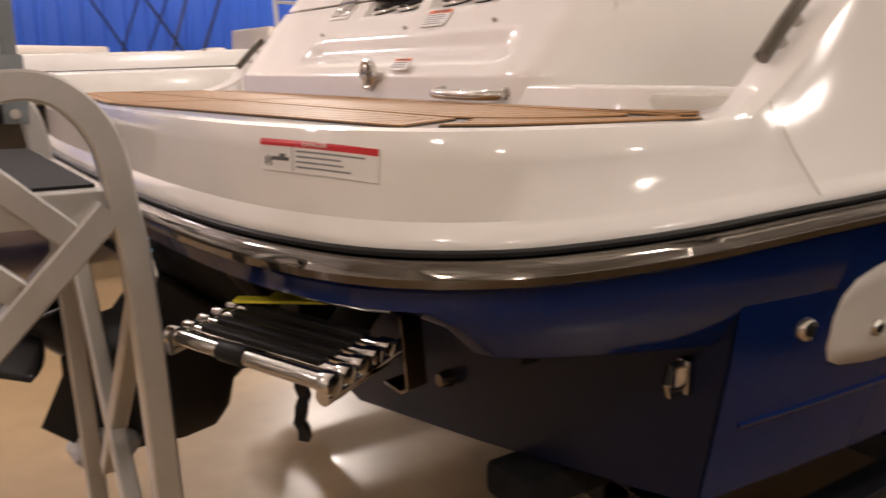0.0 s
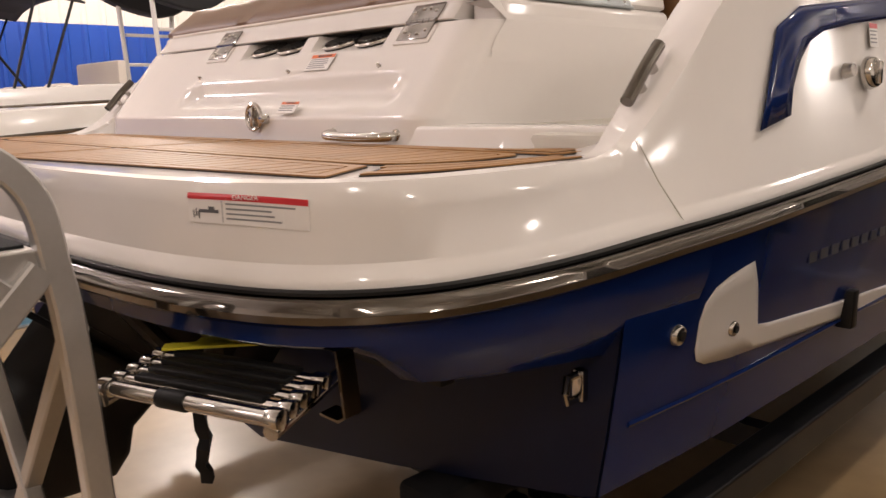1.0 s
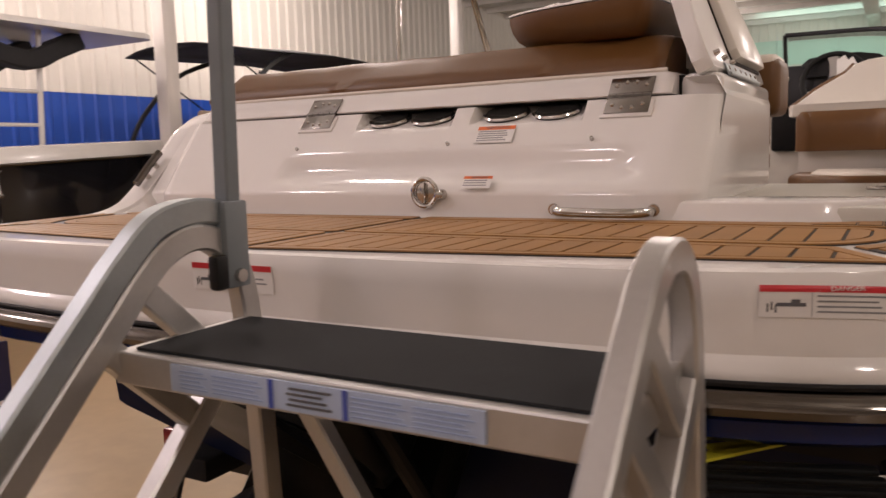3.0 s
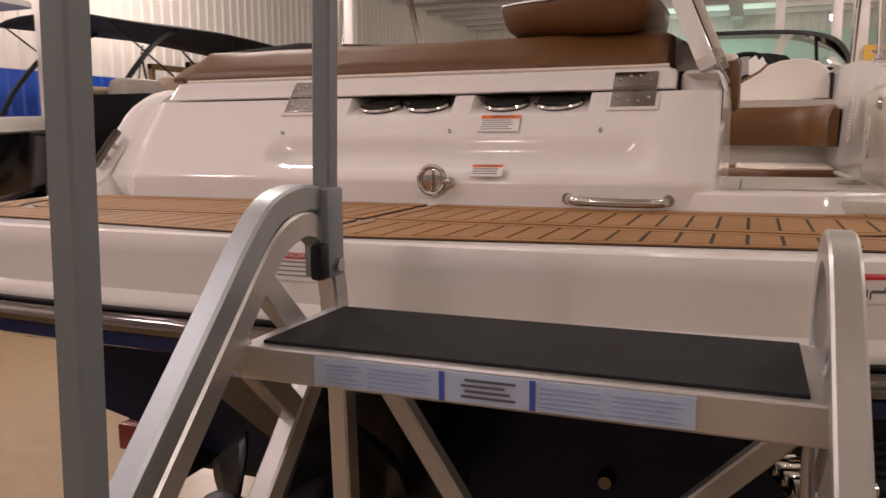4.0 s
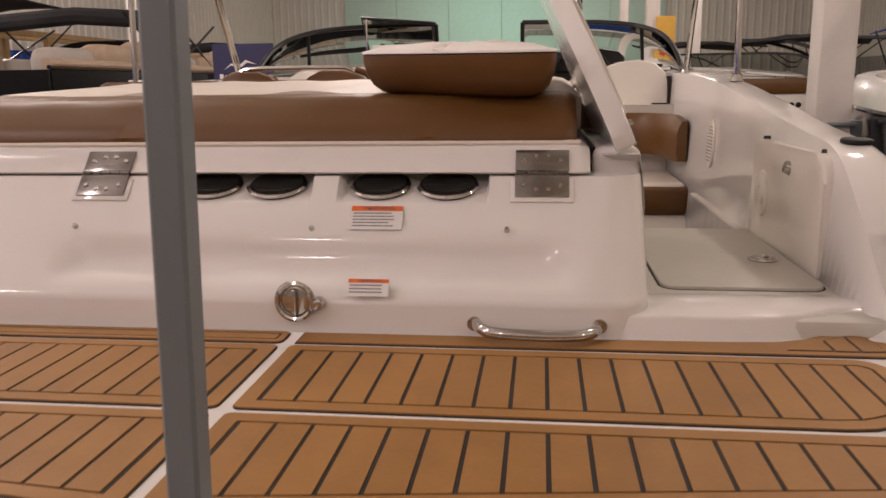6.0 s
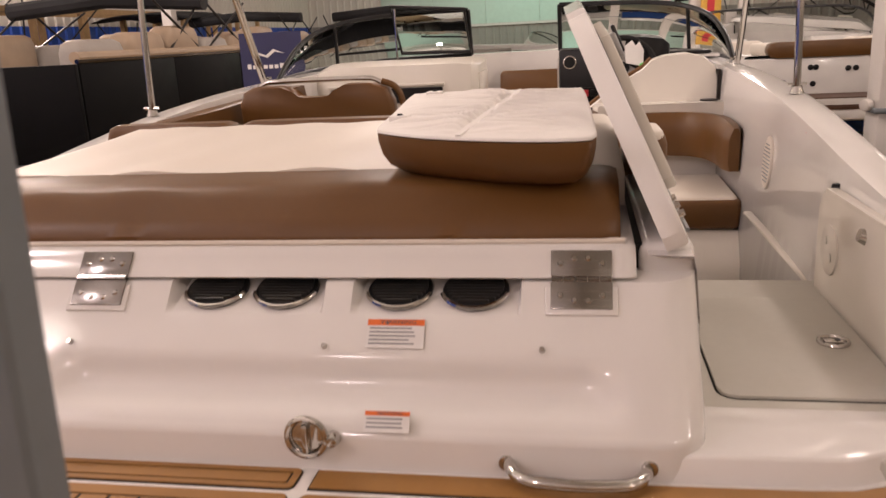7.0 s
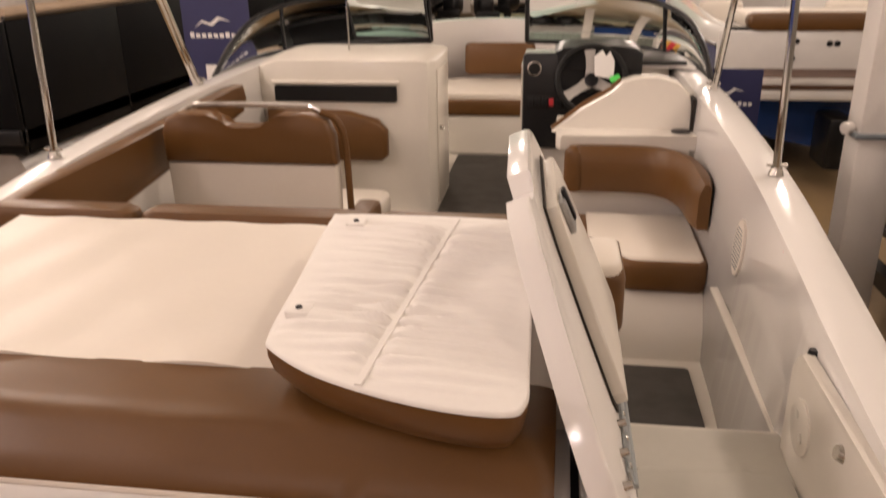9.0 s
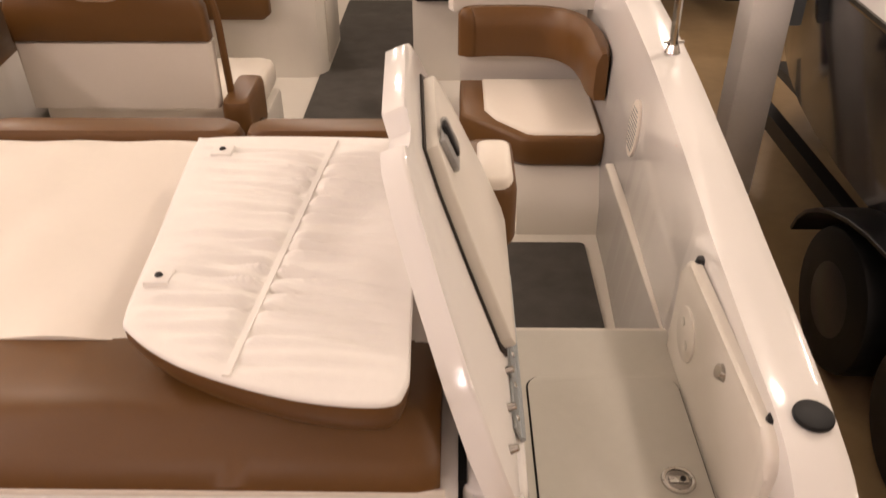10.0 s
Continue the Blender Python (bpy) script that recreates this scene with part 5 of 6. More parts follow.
bmesh.ops.transform(bm, matrix=WH @ Matrix.Translation((0.055, 0.06, 0.025)) @ Matrix.Rotation(0.3, 4, "Y"), verts=bm.verts[:])
solid("paper_tag", bm, LABELWHITE, "white paper tags hung on the steering wheel", "tag", smooth=0)
bm = prism(bmesh.new(), rounded(-0.025, 0.025, -0.015, 0.015, 0.008), 0.0, 0.006)
bmesh.ops.transform(bm, matrix=WH @ Matrix.Translation((0.11, 0.0, 0.03)) @ Matrix.Rotation(0.4, 4, "Z"), verts=bm.verts[:])
solid("key_float", bm, mat("bright_green_foam", (0.08, 0.62, 0.10), 0.5), "bright green key float on the steering wheel", "key float", smooth=0)

# port console with glove slot
pc = thing("port_console", "cream port console with a dark glove slot", "console")
bm = bmesh.new()
rows = []
for x0, y, k in ((-1.12, 4.70, 0.0), (-1.06, 4.68, 0.6), (-1.0, 4.67, 1.0), (-0.60, 4.665, 1.0), (-0.24, 4.67, 1.0), (-0.17, 4.69, 0.8), (-0.14, 4.74, 0.0)):
    rows.append([Vector((x0, y + 0.03, 0.85)), Vector((x0, y + 0.01, 1.2)), Vector((x0, y, 1.62)), Vector((x0, y + 0.02, 1.68 + 0.04 * k)), Vector((x0, y + 0.10, 1.70 + 0.045 * k)), Vector((x0, 5.28, 1.72 + 0.02 * k)), Vector((x0, 5.28, 0.85))])
part("console_body", loft(bmesh.new(), rows), LINER, pc, "cream moulded console", 40)
part("glove_slot", prism(bmesh.new(), rounded(-1.015, -0.335, 1.505, 1.592, 0.012), 0, 0.02, m=Matrix.Translation((0, 4.676, 0)) @ Matrix.Rotation(radians(90), 4, "X")), BLACKPL, pc, "glossy dark glove slot", 0)
part("slot_lip", B(-1.03, -0.32, 4.648, 4.672, 1.60, 1.618, bevel=0.006), LINER, pc)
part("door", B(-0.150, -0.130, 4.80, 5.22, 0.90, 1.66, bevel=0.006), LINER, pc, "cream console door")
part("door_knob", disc(bmesh.new(), (-0.122, 4.86, 1.33), (1, 0, 0), 0.012, 0.02, 14), CHROME, pc)
part("antenna", tube(bmesh.new(), [(-0.66, 4.95, 1.74), (-0.66, 4.95, 2.05)], 0.006, 8), CHROME, boat, "thin chrome rod")
part("back_pad", pillow(bmesh.new(), [(x, z) for x, z in [(-1.05, 1.19), (-0.42, 1.19), (-0.385, 1.22), (-0.385, 1.36), (-0.44, 1.42), (-0.60, 1.462), (-0.80, 1.47), (-1.05, 1.47)]], 0, 0.07, 0.02, m=Matrix.Translation((0, 4.665, 0)) @ Matrix.Rotation(radians(90), 4, "X")), TAN, pc, "tan vinyl back pad", 50)

# flip-over companion seat with chrome frame
fs = thing("passenger_seat", "tan and cream flip-back passenger seat with chrome frame", "seat")
top = [(-1.015, 1.505), (-1.02, 1.62), (-1.0, 1.675), (-0.95, 1.70), (-0.84, 1.70), (-0.79, 1.68), (-0.765, 1.655), (-0.74, 1.648), (-0.62, 1.648), (-0.59, 1.655), (-0.565, 1.68), (-0.52, 1.702), (-0.42, 1.70), (-0.35, 1.675), (-0.325, 1.62), (-0.318, 1.505)]
V2H = Matrix.Translation((0, 3.43, 0)) @ Matrix.Rotation(radians(90), 4, "X")
part("backrest_tan", pillow(bmesh.new(), top, 0, 0.09, 0.02, m=V2H), TAN, fs, "tan vinyl upper backrest", 50)
part("backrest_cream", pillow(bmesh.new(), [(-1.01, 1.25), (-0.32, 1.25), (-0.316, 1.50), (-1.014, 1.50)], 0.005, 0.075, 0.012, m=V2H), CREAM, fs, "cream vinyl lower backrest", 50)
part("frame_tube", tube(bmesh.new(), smooth_path([(-1.0, 3.45, 1.66), (-0.94, 3.455, 1.705), (-0.85, 3.455, 1.715), (-0.50, 3.455, 1.715), (-0.42, 3.455, 1.705), (-0.36, 3.45, 1.66)], 5), 0.012, 10), CHROME, fs, "bent chrome grab tube")
fr = smooth_path([(-0.285, 3.42, 1.20), (-0.286, 3.40, 1.45), (-0.292, 3.395, 1.60), (-0.32, 3.39, 1.675), (-0.38, 3.39, 1.703)], 5)
part("side_tube", tube(bmesh.new(), fr, 0.014, 10), TAN, fs, "tan covered side tube")
part("pivot_pad", pillow(bmesh.new(), rounded(-0.30, -0.20, 3.30, 3.60, 0.03), 1.10, 1.30, 0.03), TAN, fs, "tan side pad")
part("pivot_plate", disc(bmesh.new(), (-0.195, 3.45, 1.12), (1, 0, 0), 0.05, 0.01, 18), CHROME, fs)
part("seat_box", B(-1.05, -0.22, 3.30, 3.95, 0.85, 1.10, bevel=0.02), LINER, fs)
part("seat_cushion", pillow(bmesh.new(), rounded(-1.04, -0.24, 3.46, 4.0, 0.05), 1.10, 1.22, 0.03), CREAM, fs, "cream seat cushion", 50)

# aft bench well on the port side
ab = thing("aft_bench", "cream aft bench seat with tan edge inside the cockpit", "seat")
part("bench_base", B(-1.05, 0.52, 2.40, 2.90, 0.85, 1.10, bevel=0.02), LINER, ab)
part("bench_cushion", pillow(bmesh.new(), rounded(-1.05, 0.20, 2.40, 2.98, 0.05), 1.10, 1.22, 0.03), CREAM, ab, "cream seat cushion", 50)
part("bench_edge", pillow(bmesh.new(), rounded(-0.55, 0.25, 2.96, 3.04, 0.03), 1.09, 1.21, 0.03), TAN, ab, "tan cushion edge", 50)
pb = [(2.42, 1.46), (2.45, 1.60), (2.60, 1.615), (3.2, 1.63), (4.2, 1.655), (4.32, 1.65), (4.35, 1.58), (4.30, 1.52), (3.6, 1.455), (2.9, 1.40), (2.5, 1.38)]
part("side_bolster", pillow(bmesh.new(), pb, -0.03, 0.035, 0.02, m=Matrix.Translation((-1.085, 0, 0)) @ Matrix(((0, 0, 1, 0), (1, 0, 0, 0), (0, 1, 0, 0), (0, 0, 0, 1)))), TAN, ab, "tan vinyl side bolster", 50)

# carpets and bow
solid("cockpit_carpet", prism(bmesh.new(), rounded(-0.18, 1.02, 2.16, 3.06, 0.02), 0.851, 0.862), CARPET, "dark grey cockpit carpet", "carpet", smooth=0)
solid("aisle_carpet", prism(bmesh.new(), rounded(-0.18, 0.34, 3.08, 6.1, 0.02), 0.851, 0.862), CARPET, "dark grey aisle carpet", "carpet", smooth=0)
bow = thing("bow_seat", "tan and cream vinyl seats round the bow cockpit", "seat")
part("bow_base", prism(bmesh.new(), [(-0.85, 6.15), (0.85, 6.15), (0.62, 6.75), (0.3, 7.1), (-0.3, 7.1), (-0.62, 6.75)], 0.86, 1.14, bevel=0.02), LINER, bow)
part("bow_cushion_band", pillow(bmesh.new(), [(-0.80, 6.13), (0.80, 6.13), (0.58, 6.70), (0.28, 7.0), (-0.28, 7.0), (-0.58, 6.70)], 1.14, 1.25, 0.03), TAN, bow, "tan cushion band", 50)
part("bow_cushion_top", pillow(bmesh.new(), [(-0.74, 6.18), (0.74, 6.18), (0.55, 6.68), (0.26, 6.95), (-0.26, 6.95), (-0.55, 6.68)], 1.20, 1.29, 0.03), CREAM, bow, "cream cushion top", 50)
for x0, x1 in ((-0.22, 0.34),):
    part("bow_backrest", pillow(bmesh.new(), rounded(x0, x1, 1.33, 1.58, 0.04), 0, 0.08, 0.03, m=Matrix.Translation((0, 6.72, 0)) @ Matrix.Rotation(radians(80), 4, "X")), TAN, bow, "tan bow backrest", 50)
part("foredeck", prism(bmesh.new(), [(-1.1, 4.9), (-1.02, 5.6), (-0.9, 5.6), (-0.95, 4.9)], 1.66, 1.69), GEL, boat, smooth=0)

# windscreen: black frame and clear panes, middle gate open
ws = thing("windscreen", "curved windscreen with black frame", "windscreen")
glass = bpy.data.materials.new("windscreen_glass")
glass.use_nodes = True
g = glass.node_tree.nodes["Principled BSDF"]
g.inputs["Base Color"].default_value = (0.90, 0.93, 0.92, 1)
g.inputs["Roughness"].default_value = 0.02
g.inputs["Transmission Weight"].default_value = 1.0
g.inputs["IOR"].default_value = 1.06
for sg, xm in ((-1, -0.25), (1, 0.33)):
    tp = smooth_path([(sg * 1.245, 4.42, 1.675), (sg * 1.235, 4.66, 1.81), (sg * 1.18, 4.90, 1.92), (sg * 1.05, 5.10, 1.985), (sg * 0.85, 5.20, 2.015), (sg * 0.60, 5.24, 2.025), (xm, 5.26, 2.03)], 5)
    lp = smooth_path([(sg * 1.248, 4.42, 1.672), (sg * 1.24, 4.70, 1.69), (sg * 1.20, 4.96, 1.705), (sg * 1.08, 5.20, 1.72), (sg * 0.88, 5.30, 1.735), (sg * 0.62, 5.34, 1.745), (xm, 5.36, 1.75)], 5)
    part("top_frame", tube(bmesh.new(), tp, 0.015, 8), BLACKPL, ws)
    part("base_frame", tube(bmesh.new(), lp, 0.014, 8), BLACKPL, ws)
    part("gate_post", tube(bmesh.new(), [(xm, 5.26, 2.03), (xm, 5.36, 1.75)], 0.014, 8), BLACKPL, ws)
    part("mullion", tube(bmesh.new(), [tp[14], lp[14]], 0.012, 8), BLACKPL, ws)
    bm = loft(bmesh.new(), [[a.lerp(b, 0.03), a.lerp(b, 0.5), a.lerp(b, 0.97)] for a, b in zip(tp, lp)], False, False)
    p = part("pane", bm, glass, ws, "clear curved pane")
    p.modifiers.new("thickness", "SOLIDIFY").thickness = 0.005
    p.visible_shadow = False
# open middle gate folded against the port pane
bm = tube(bmesh.new(), [(-0.27, 5.22, 2.035), (-0.74, 5.18, 2.075), (-0.70, 5.28, 1.78), (-0.25, 5.32, 1.77)], 0.013, 8, loop=True)
part("gate_frame", bm, BLACKPL, ws, "folded black gate frame")
part("gate_pane", loft(bmesh.new(), [[Vector((-0.28, 5.225, 2.03)), Vector((-0.26, 5.32, 1.775))], [Vector((-0.73, 5.185, 2.07)), Vector((-0.695, 5.28, 1.785))]], False, False), glass, ws).modifiers.new("thickness", "SOLIDIFY").thickness = 0.005

# canopy stanchions
cn = thing("canopy_frame", "chrome folding canopy poles on both gunwales", "canopy frame")
for sg in (1, -1):
    for (a, b) in (((1.185, 2.90, 1.63), (1.16, 2.93, 3.0)), ((1.205, 4.14, 1.675), (1.20, 3.30, 3.0))):
        p0, p1 = Vector((sg * a[0], a[1], a[2])), Vector((sg * b[0], b[1], b[2]))
        pole = part("pole", tube(bmesh.new(), [p0, p1], 0.0125, 10), CHROME, cn, "chrome canopy pole")
        part("deck_hinge", disc(bmesh.new(), p0 + Vector((0, 0, 0.012)), (0, 0, 1), 0.024, 0.024, 16, 0.016), CHROME, pole)
        part("hinge_pin", tube(bmesh.new(), [p0 + Vector((-0.03, 0, 0.03)), p0 + Vector((0.03, 0, 0.03))], 0.006, 8), CHROME, pole)
    q0, q1 = Vector((sg * 1.205, 4.10, 1.675)), Vector((sg * 1.17, 3.20, 3.0))
    part("brace_pole", tube(bmesh.new(), [q0, q1], 0.011, 10), CHROME, cn)
part("canopy_boot", tube(bmesh.new(), [(-1.2, 3.1, 3.02), (-0.6, 3.1, 3.1), (0, 3.1, 3.13), (0.6, 3.1, 3.1), (1.2, 3.1, 3.02)], 0.07, 12), BLACKRUB, cn, "rolled dark canopy")

# ---- aluminium boarding stairs behind the platform ----
stairs = thing("boarding_stairs", "aluminium boarding stairs with black grip treads", "stairs")
SEC = (0.030, 0.036)
for x in (0.178, 0.828):
    arch = smooth_path([(x, 0.385, 0.0), (x, 0.37, 0.5), (x, 0.352, 0.95), (x, 0.338, 1.08), (x, 0.322, 1.165), (x, 0.282, 1.215), (x, 0.235, 1.228), (x, 0.185, 1.213), (x, 0.14, 1.175), (x, 0.09, 1.123), (x, -0.05, 0.978), (x, -0.55, 0.46), (x, -0.98, 0.012)], 5)
    part("arch_rail", tube(bmesh.new(), arch, 0.02, flat=SEC), ALU, stairs, "bent square aluminium tube")
    part("lower_rail", tube(bmesh.new(), [(x, 0.322, 1.075), (x, -0.70, 0.012)], 0.02, flat=SEC), ALU, stairs)
    for y0, z0 in ((0.148, 1.168), (0.086, 1.104), (-0.26, 0.745), (-0.32, 0.68)):
        part("rail_brace", tube(bmesh.new(), [(x, y0, z0), (x, y0 + 0.138, z0 - 0.132)], 0.02, flat=(0.024, 0.034)), ALU, stairs)
        part("weld_bead", tube(bmesh.new(), [(x - 0.012, y0 + 0.128, z0 - 0.112), (x + 0.012, y0 + 0.128, z0 - 0.112)], 0.004, 6), ALU, stairs)
    part("foot", B(x - 0.03, x + 0.03, 0.35, 0.42, 0.0, 0.012, bevel=0.003), BLACKRUB, stairs)
part("cross_brace", tube(bmesh.new(), [(0.20, 0.362, 1.06), (0.66, 0.372, 0.36)], 0.02, flat=(0.03, 0.03)), ALU, stairs)
part("cross_brace", tube(bmesh.new(), [(0.81, 0.362, 0.99), (0.34, 0.375, 0.50)], 0.02, flat=(0.03, 0.03)), ALU, stairs)
for z, y0, y1 in ((1.105, 0.098, 0.322), (0.735, -0.29, -0.06), (0.365, -0.65, -0.42)):
    part("tread_frame", B(0.180, 0.826, y0, y1, z - 0.046, z - 0.004, bevel=0.003), ALU, stairs, "aluminium tread frame", 0)
    part("grip_pad", B(0.205, 0.80, y0 + 0.014, y1 - 0.008, z - 0.005, z, bevel=0.001), GRIP, stairs, "black grip-tape tread", 0)
lb = part("instruction_label", B(0.284, 0.70, 0.0945, 0.0975, 1.064, 1.096), LABELBLUE, stairs, "pale blue instruction label", 0)
for a, b in ((0.300, 0.345), (0.352, 0.428), (0.547, 0.615), (0.622, 0.69)):
    bm = bmesh.new()
    for k in range(5):
        box(bm, a, b - 0.006 * (k % 3), 0.0935, 0.0947, 1.0685 + k * 0.005, 1.0705 + k * 0.005)
    part("fine_print", bm, mat("label_print", (0.30, 0.38, 0.58), 0.5), lb, smooth=0)
for x in (0.437, 0.537):
    part("blue_bar", B(x, x + 0.006, 0.093, 0.0947, 1.064, 1.096), INKBLUE, lb, smooth=0)
bm = bmesh.new()
for k in range(4):
    box(bm, 0.462 + 0.004 * (k % 2), 0.522 - 0.006 * (k % 3), 0.093, 0.0945, 1.070 + k * 0.006, 1.0725 + k * 0.006)
part("fine_print", bm, LABELINK, lb, smooth=0)

hr = thing("handrail", "grey painted steel handrail bolted to the stairs", "handrail")
rail = smooth_path([(0.176, 0.290, 1.258), (0.176, 0.235, 1.264), (0.176, 0.172, 1.250), (0.176, 0.118, 1.206), (0.176, 0.066, 1.152), (0.176, -0.072, 1.008), (0.176, -0.572, 0.490), (0.176, -1.0, 0.045)], 5)
part("sloped_rail", tube(bmesh.new(), rail, 0.02, flat=(0.034, 0.036)), GALV, hr, "bent grey sloping rail")
part("upper_post", tube(bmesh.new(), [(0.184, 0.300, 1.15), (0.217, 0.300, 2.35)], 0.02, flat=(0.027, 0.027)), GREYPAINT, hr, "grey square post")
part("lower_post", tube(bmesh.new(), [(0.184, -0.15, 0.92), (0.225, -0.15, 2.15)], 0.02, flat=(0.030, 0.030)), GREYPAINT, hr, "grey square post")
part("post_socket", B(0.164, 0.204, 0.278, 0.322, 1.15, 1.275, bevel=0.004), GREYPAINT, hr)
part("gusset", prism(bmesh.new(), [(0.20, 1.265), (0.29, 1.265), (0.29, 1.17), (0.275, 1.17), (0.268, 1.215), (0.235, 1.245)], 0, 0.006, m=Matrix.Translation((0.180, 0, 0)) @ Matrix(((0, 0, 1, 0), (1, 0, 0, 0), (0, 1, 0, 0), (0, 0, 0, 1)))), GREYPAINT, hr, smooth=0)
part("clamp", B(0.185, 0.205, 0.255, 0.28, 1.15, 1.20, bevel=0.006), BLACKRUB, hr, "dark rubber clamp")
part("bolt", disc(bmesh.new(), (0.206, 0.298, 1.168), (1, 0, 0), 0.010, 0.012, 8), CHROME, hr)


# ---- building columns ----
def building_column(x, y, first=[]):
    if first:
        return copy_thing(first[0], pose(x, y, 0))
    c = thing("building_column", "pale square steel building column with conduit", "column", (x, y, 0), "columns", "structure")
    part("shaft", B(-0.1, 0.1, -0.1, 0.1, 0, ZC, bevel=0.012), STEELWHITE, c)
    part("base_plate", B(-0.17, 0.17, -0.17, 0.17, 0, 0.02), STEELWHITE, c, smooth=0)
    part("guard", B(-0.103, 0.103, -0.103, 0.103, 0.02, 1.34, bevel=0.012), STEELWHITE, c, "white lower guard")
    part("collar", B(-0.125, 0.125, -0.12, 0.12, 1.362, 1.392, bevel=0.012), GREYPAINT, c, "steel clamp collar")
    part("hose_reel", disc(bmesh.new(), (-0.14, -0.04, 1.405), (-1, -0.6, 0), 0.032, 0.045, 18, bevel=0.006), STEELWHITE, c, "round fitting")
    part("switch_box", B(0.105, 0.18, -0.06, 0.06, 1.15, 1.40, bevel=0.01), GREYPAINT, c)
    first.append(c)
    return c


for x, y in ((2.12, 4.70), (-6.9, -0.6), (-6.9, 6.5), (2.12, 12.6), (1.2, 20.0), (2.4, 20.0), (-6.9, 14.0), (6.9, 12.6), (4.2, 20.5)):
    building_column(x, y)


# ---- neighbouring boats ----
DARKRIM = mat("dark_rim_metal", (0.05, 0.05, 0.052), 0.35, 0.6, vary=0.2)
GREYVINYL = mat("grey_vinyl", (0.30, 0.27, 0.24), 0.5, vary=0.1, bump=0.01)
HULLBLACK = mat("black_gelcoat", (0.008, 0.008, 0.010), 0.14, vary=0.2, coat=0.5, rough_vary=0.05)
HULLWHITE = mat("white_hull", (0.70, 0.68, 0.65), 0.25, vary=0.04, coat=0.3)
HULLBLUE = mat("blue_hull", (0.02, 0.06, 0.22), 0.2, vary=0.1, coat=0.4)
CANVAS = mat("black_canvas", (0.014, 0.014, 0.016), 0.8, vary=0.3, scale=5, bump=0.03, bump_scale=60)
BLUECANVAS = mat("blue_canvas", (0.02, 0.07, 0.32), 0.8, vary=0.2, scale=5, bump=0.03, bump_scale=60)


def runabout(name, label, at, turn, length, beam, top, hull_m, pad_m, canopy=None, tower=False, screen=True):
    """A moored-up sports boat on its trailer; local y runs from stern to bow."""
    b = thing(name, label, "boat", at, "neighbouring boats", turn=turn)
    n = 18
    def half(t):
        return beam / 2 * (1 - max(0, (t - 0.45) / 0.55) ** 2.3) * (0.93 + 0.07 * min(1, t / 0.1))
    rings, deckr = [], []
    for i in range(n + 1):
        t = i / n * 0.995
        y = t * length
        w = max(half(t), 0.02)
        sh = top + 0.22 * t
        rings.append([Vector((w, y, sh - 0.17)), Vector((w - 0.02, y, sh - 0.40)), Vector((w * 0.9, y, 0.62 + 0.3 * t**3)), Vector((w * 0.45, y, 0.46 + 0.4 * t**4)), Vector((0, y, 0.36 + 0.6 * t**4)), Vector((-w * 0.45, y, 0.46 + 0.4 * t**4)), Vector((-w * 0.9, y, 0.62 + 0.3 * t**3)), Vector((-w + 0.02, y, sh - 0.40)), Vector((-w, y, sh - 0.17))])
        gi = max(w - 0.17, 0.01)
        fl = 0.85 if 0.16 < t < 0.9 else top - 0.2
        deckr.append([Vector((w + 0.004, y, sh - 0.17)), Vector((w - 0.01, y, sh - 0.09)), Vector((w - 0.05, y, sh - 0.01)), Vector((w - 0.09, y, sh)), Vector((gi, y, sh - 0.01)), Vector((gi - 0.0 * 1, y, fl)), Vector((-gi, y, fl)), Vector((-gi, y, sh - 0.01)), Vector((-w + 0.09, y, sh)), Vector((-w + 0.05, y, sh - 0.01)), Vector((-w + 0.01, y, sh - 0.09)), Vector((-w - 0.004, y, sh - 0.17))])
    bm = loft(bmesh.new(), rings, False, False)
    bm.faces.new([bm.verts[k] for k in range(0)] or [v for v in list(bm.verts)[:9]])
    part("hull", bm, hull_m, b, "glossy hull")
    bm = loft(bmesh.new(), deckr, False, False)
    bm.faces.new(list(bm.verts)[:12])
    part("deck", bm, HULLWHITE, b, "white deck moulding")
    for sg in (1, -1):
        part("rub_rail", tube(bmesh.new(), [r[0] + Vector((0.008, 0, 0)) if sg > 0 else r[-1] - Vector((0.008, 0, 0)) for r in rings], 0.016, 6), RAILSTEEL, b)
    part("swim_platform", prism(bmesh.new(), rounded(-beam * 0.42, beam * 0.42, -0.55, 0.02, (0.15, 0.15, 0.01, 0.01)), top - 0.52, top - 0.40, bevel=0.02), HULLWHITE, b)
    part("platform_mat", prism(bmesh.new(), rounded(-beam * 0.39, beam * 0.39, -0.50, -0.04, (0.12, 0.12, 0.01, 0.01)), top - 0.40, top - 0.394), GREYVINYL, b, smooth=0)
    part("engine_hatch", prism(bmesh.new(), rounded(-beam * 0.36, beam * 0.30, 0.02, 1.1, 0.05), top - 0.42, top - 0.02, bevel=0.04), HULLWHITE, b)
    part("sun_pad", pillow(bmesh.new(), rounded(-beam * 0.35, beam * 0.29, 0.04, 1.05, 0.06), top - 0.02, top + 0.10, 0.035), pad_m, b, "padded sun lounge", 50)
    for sx in (-0.3, 0.3):
        part("seat", pillow(bmesh.new(), rounded(sx * beam - 0.26, sx * beam + 0.26, 0.34 * length, 0.34 * length + 0.5, 0.06), 0.85, top - 0.1, 0.05), pad_m, b, smooth=50)
        part("seat_back", pillow(bmesh.new(), rounded(sx * beam - 0.25, sx * beam + 0.25, 0.34 * length - 0.1, 0.34 * length + 0.05, 0.05), top - 0.35, top + 0.10, 0.05), pad_m, b, smooth=50)
        part("console", prism(bmesh.new(), rounded(sx * beam - 0.30, sx * beam + 0.30, 0.52 * length, 0.52 * length + 0.5, 0.06), 0.85, top + 0.10, bevel=0.05), HULLWHITE, b)
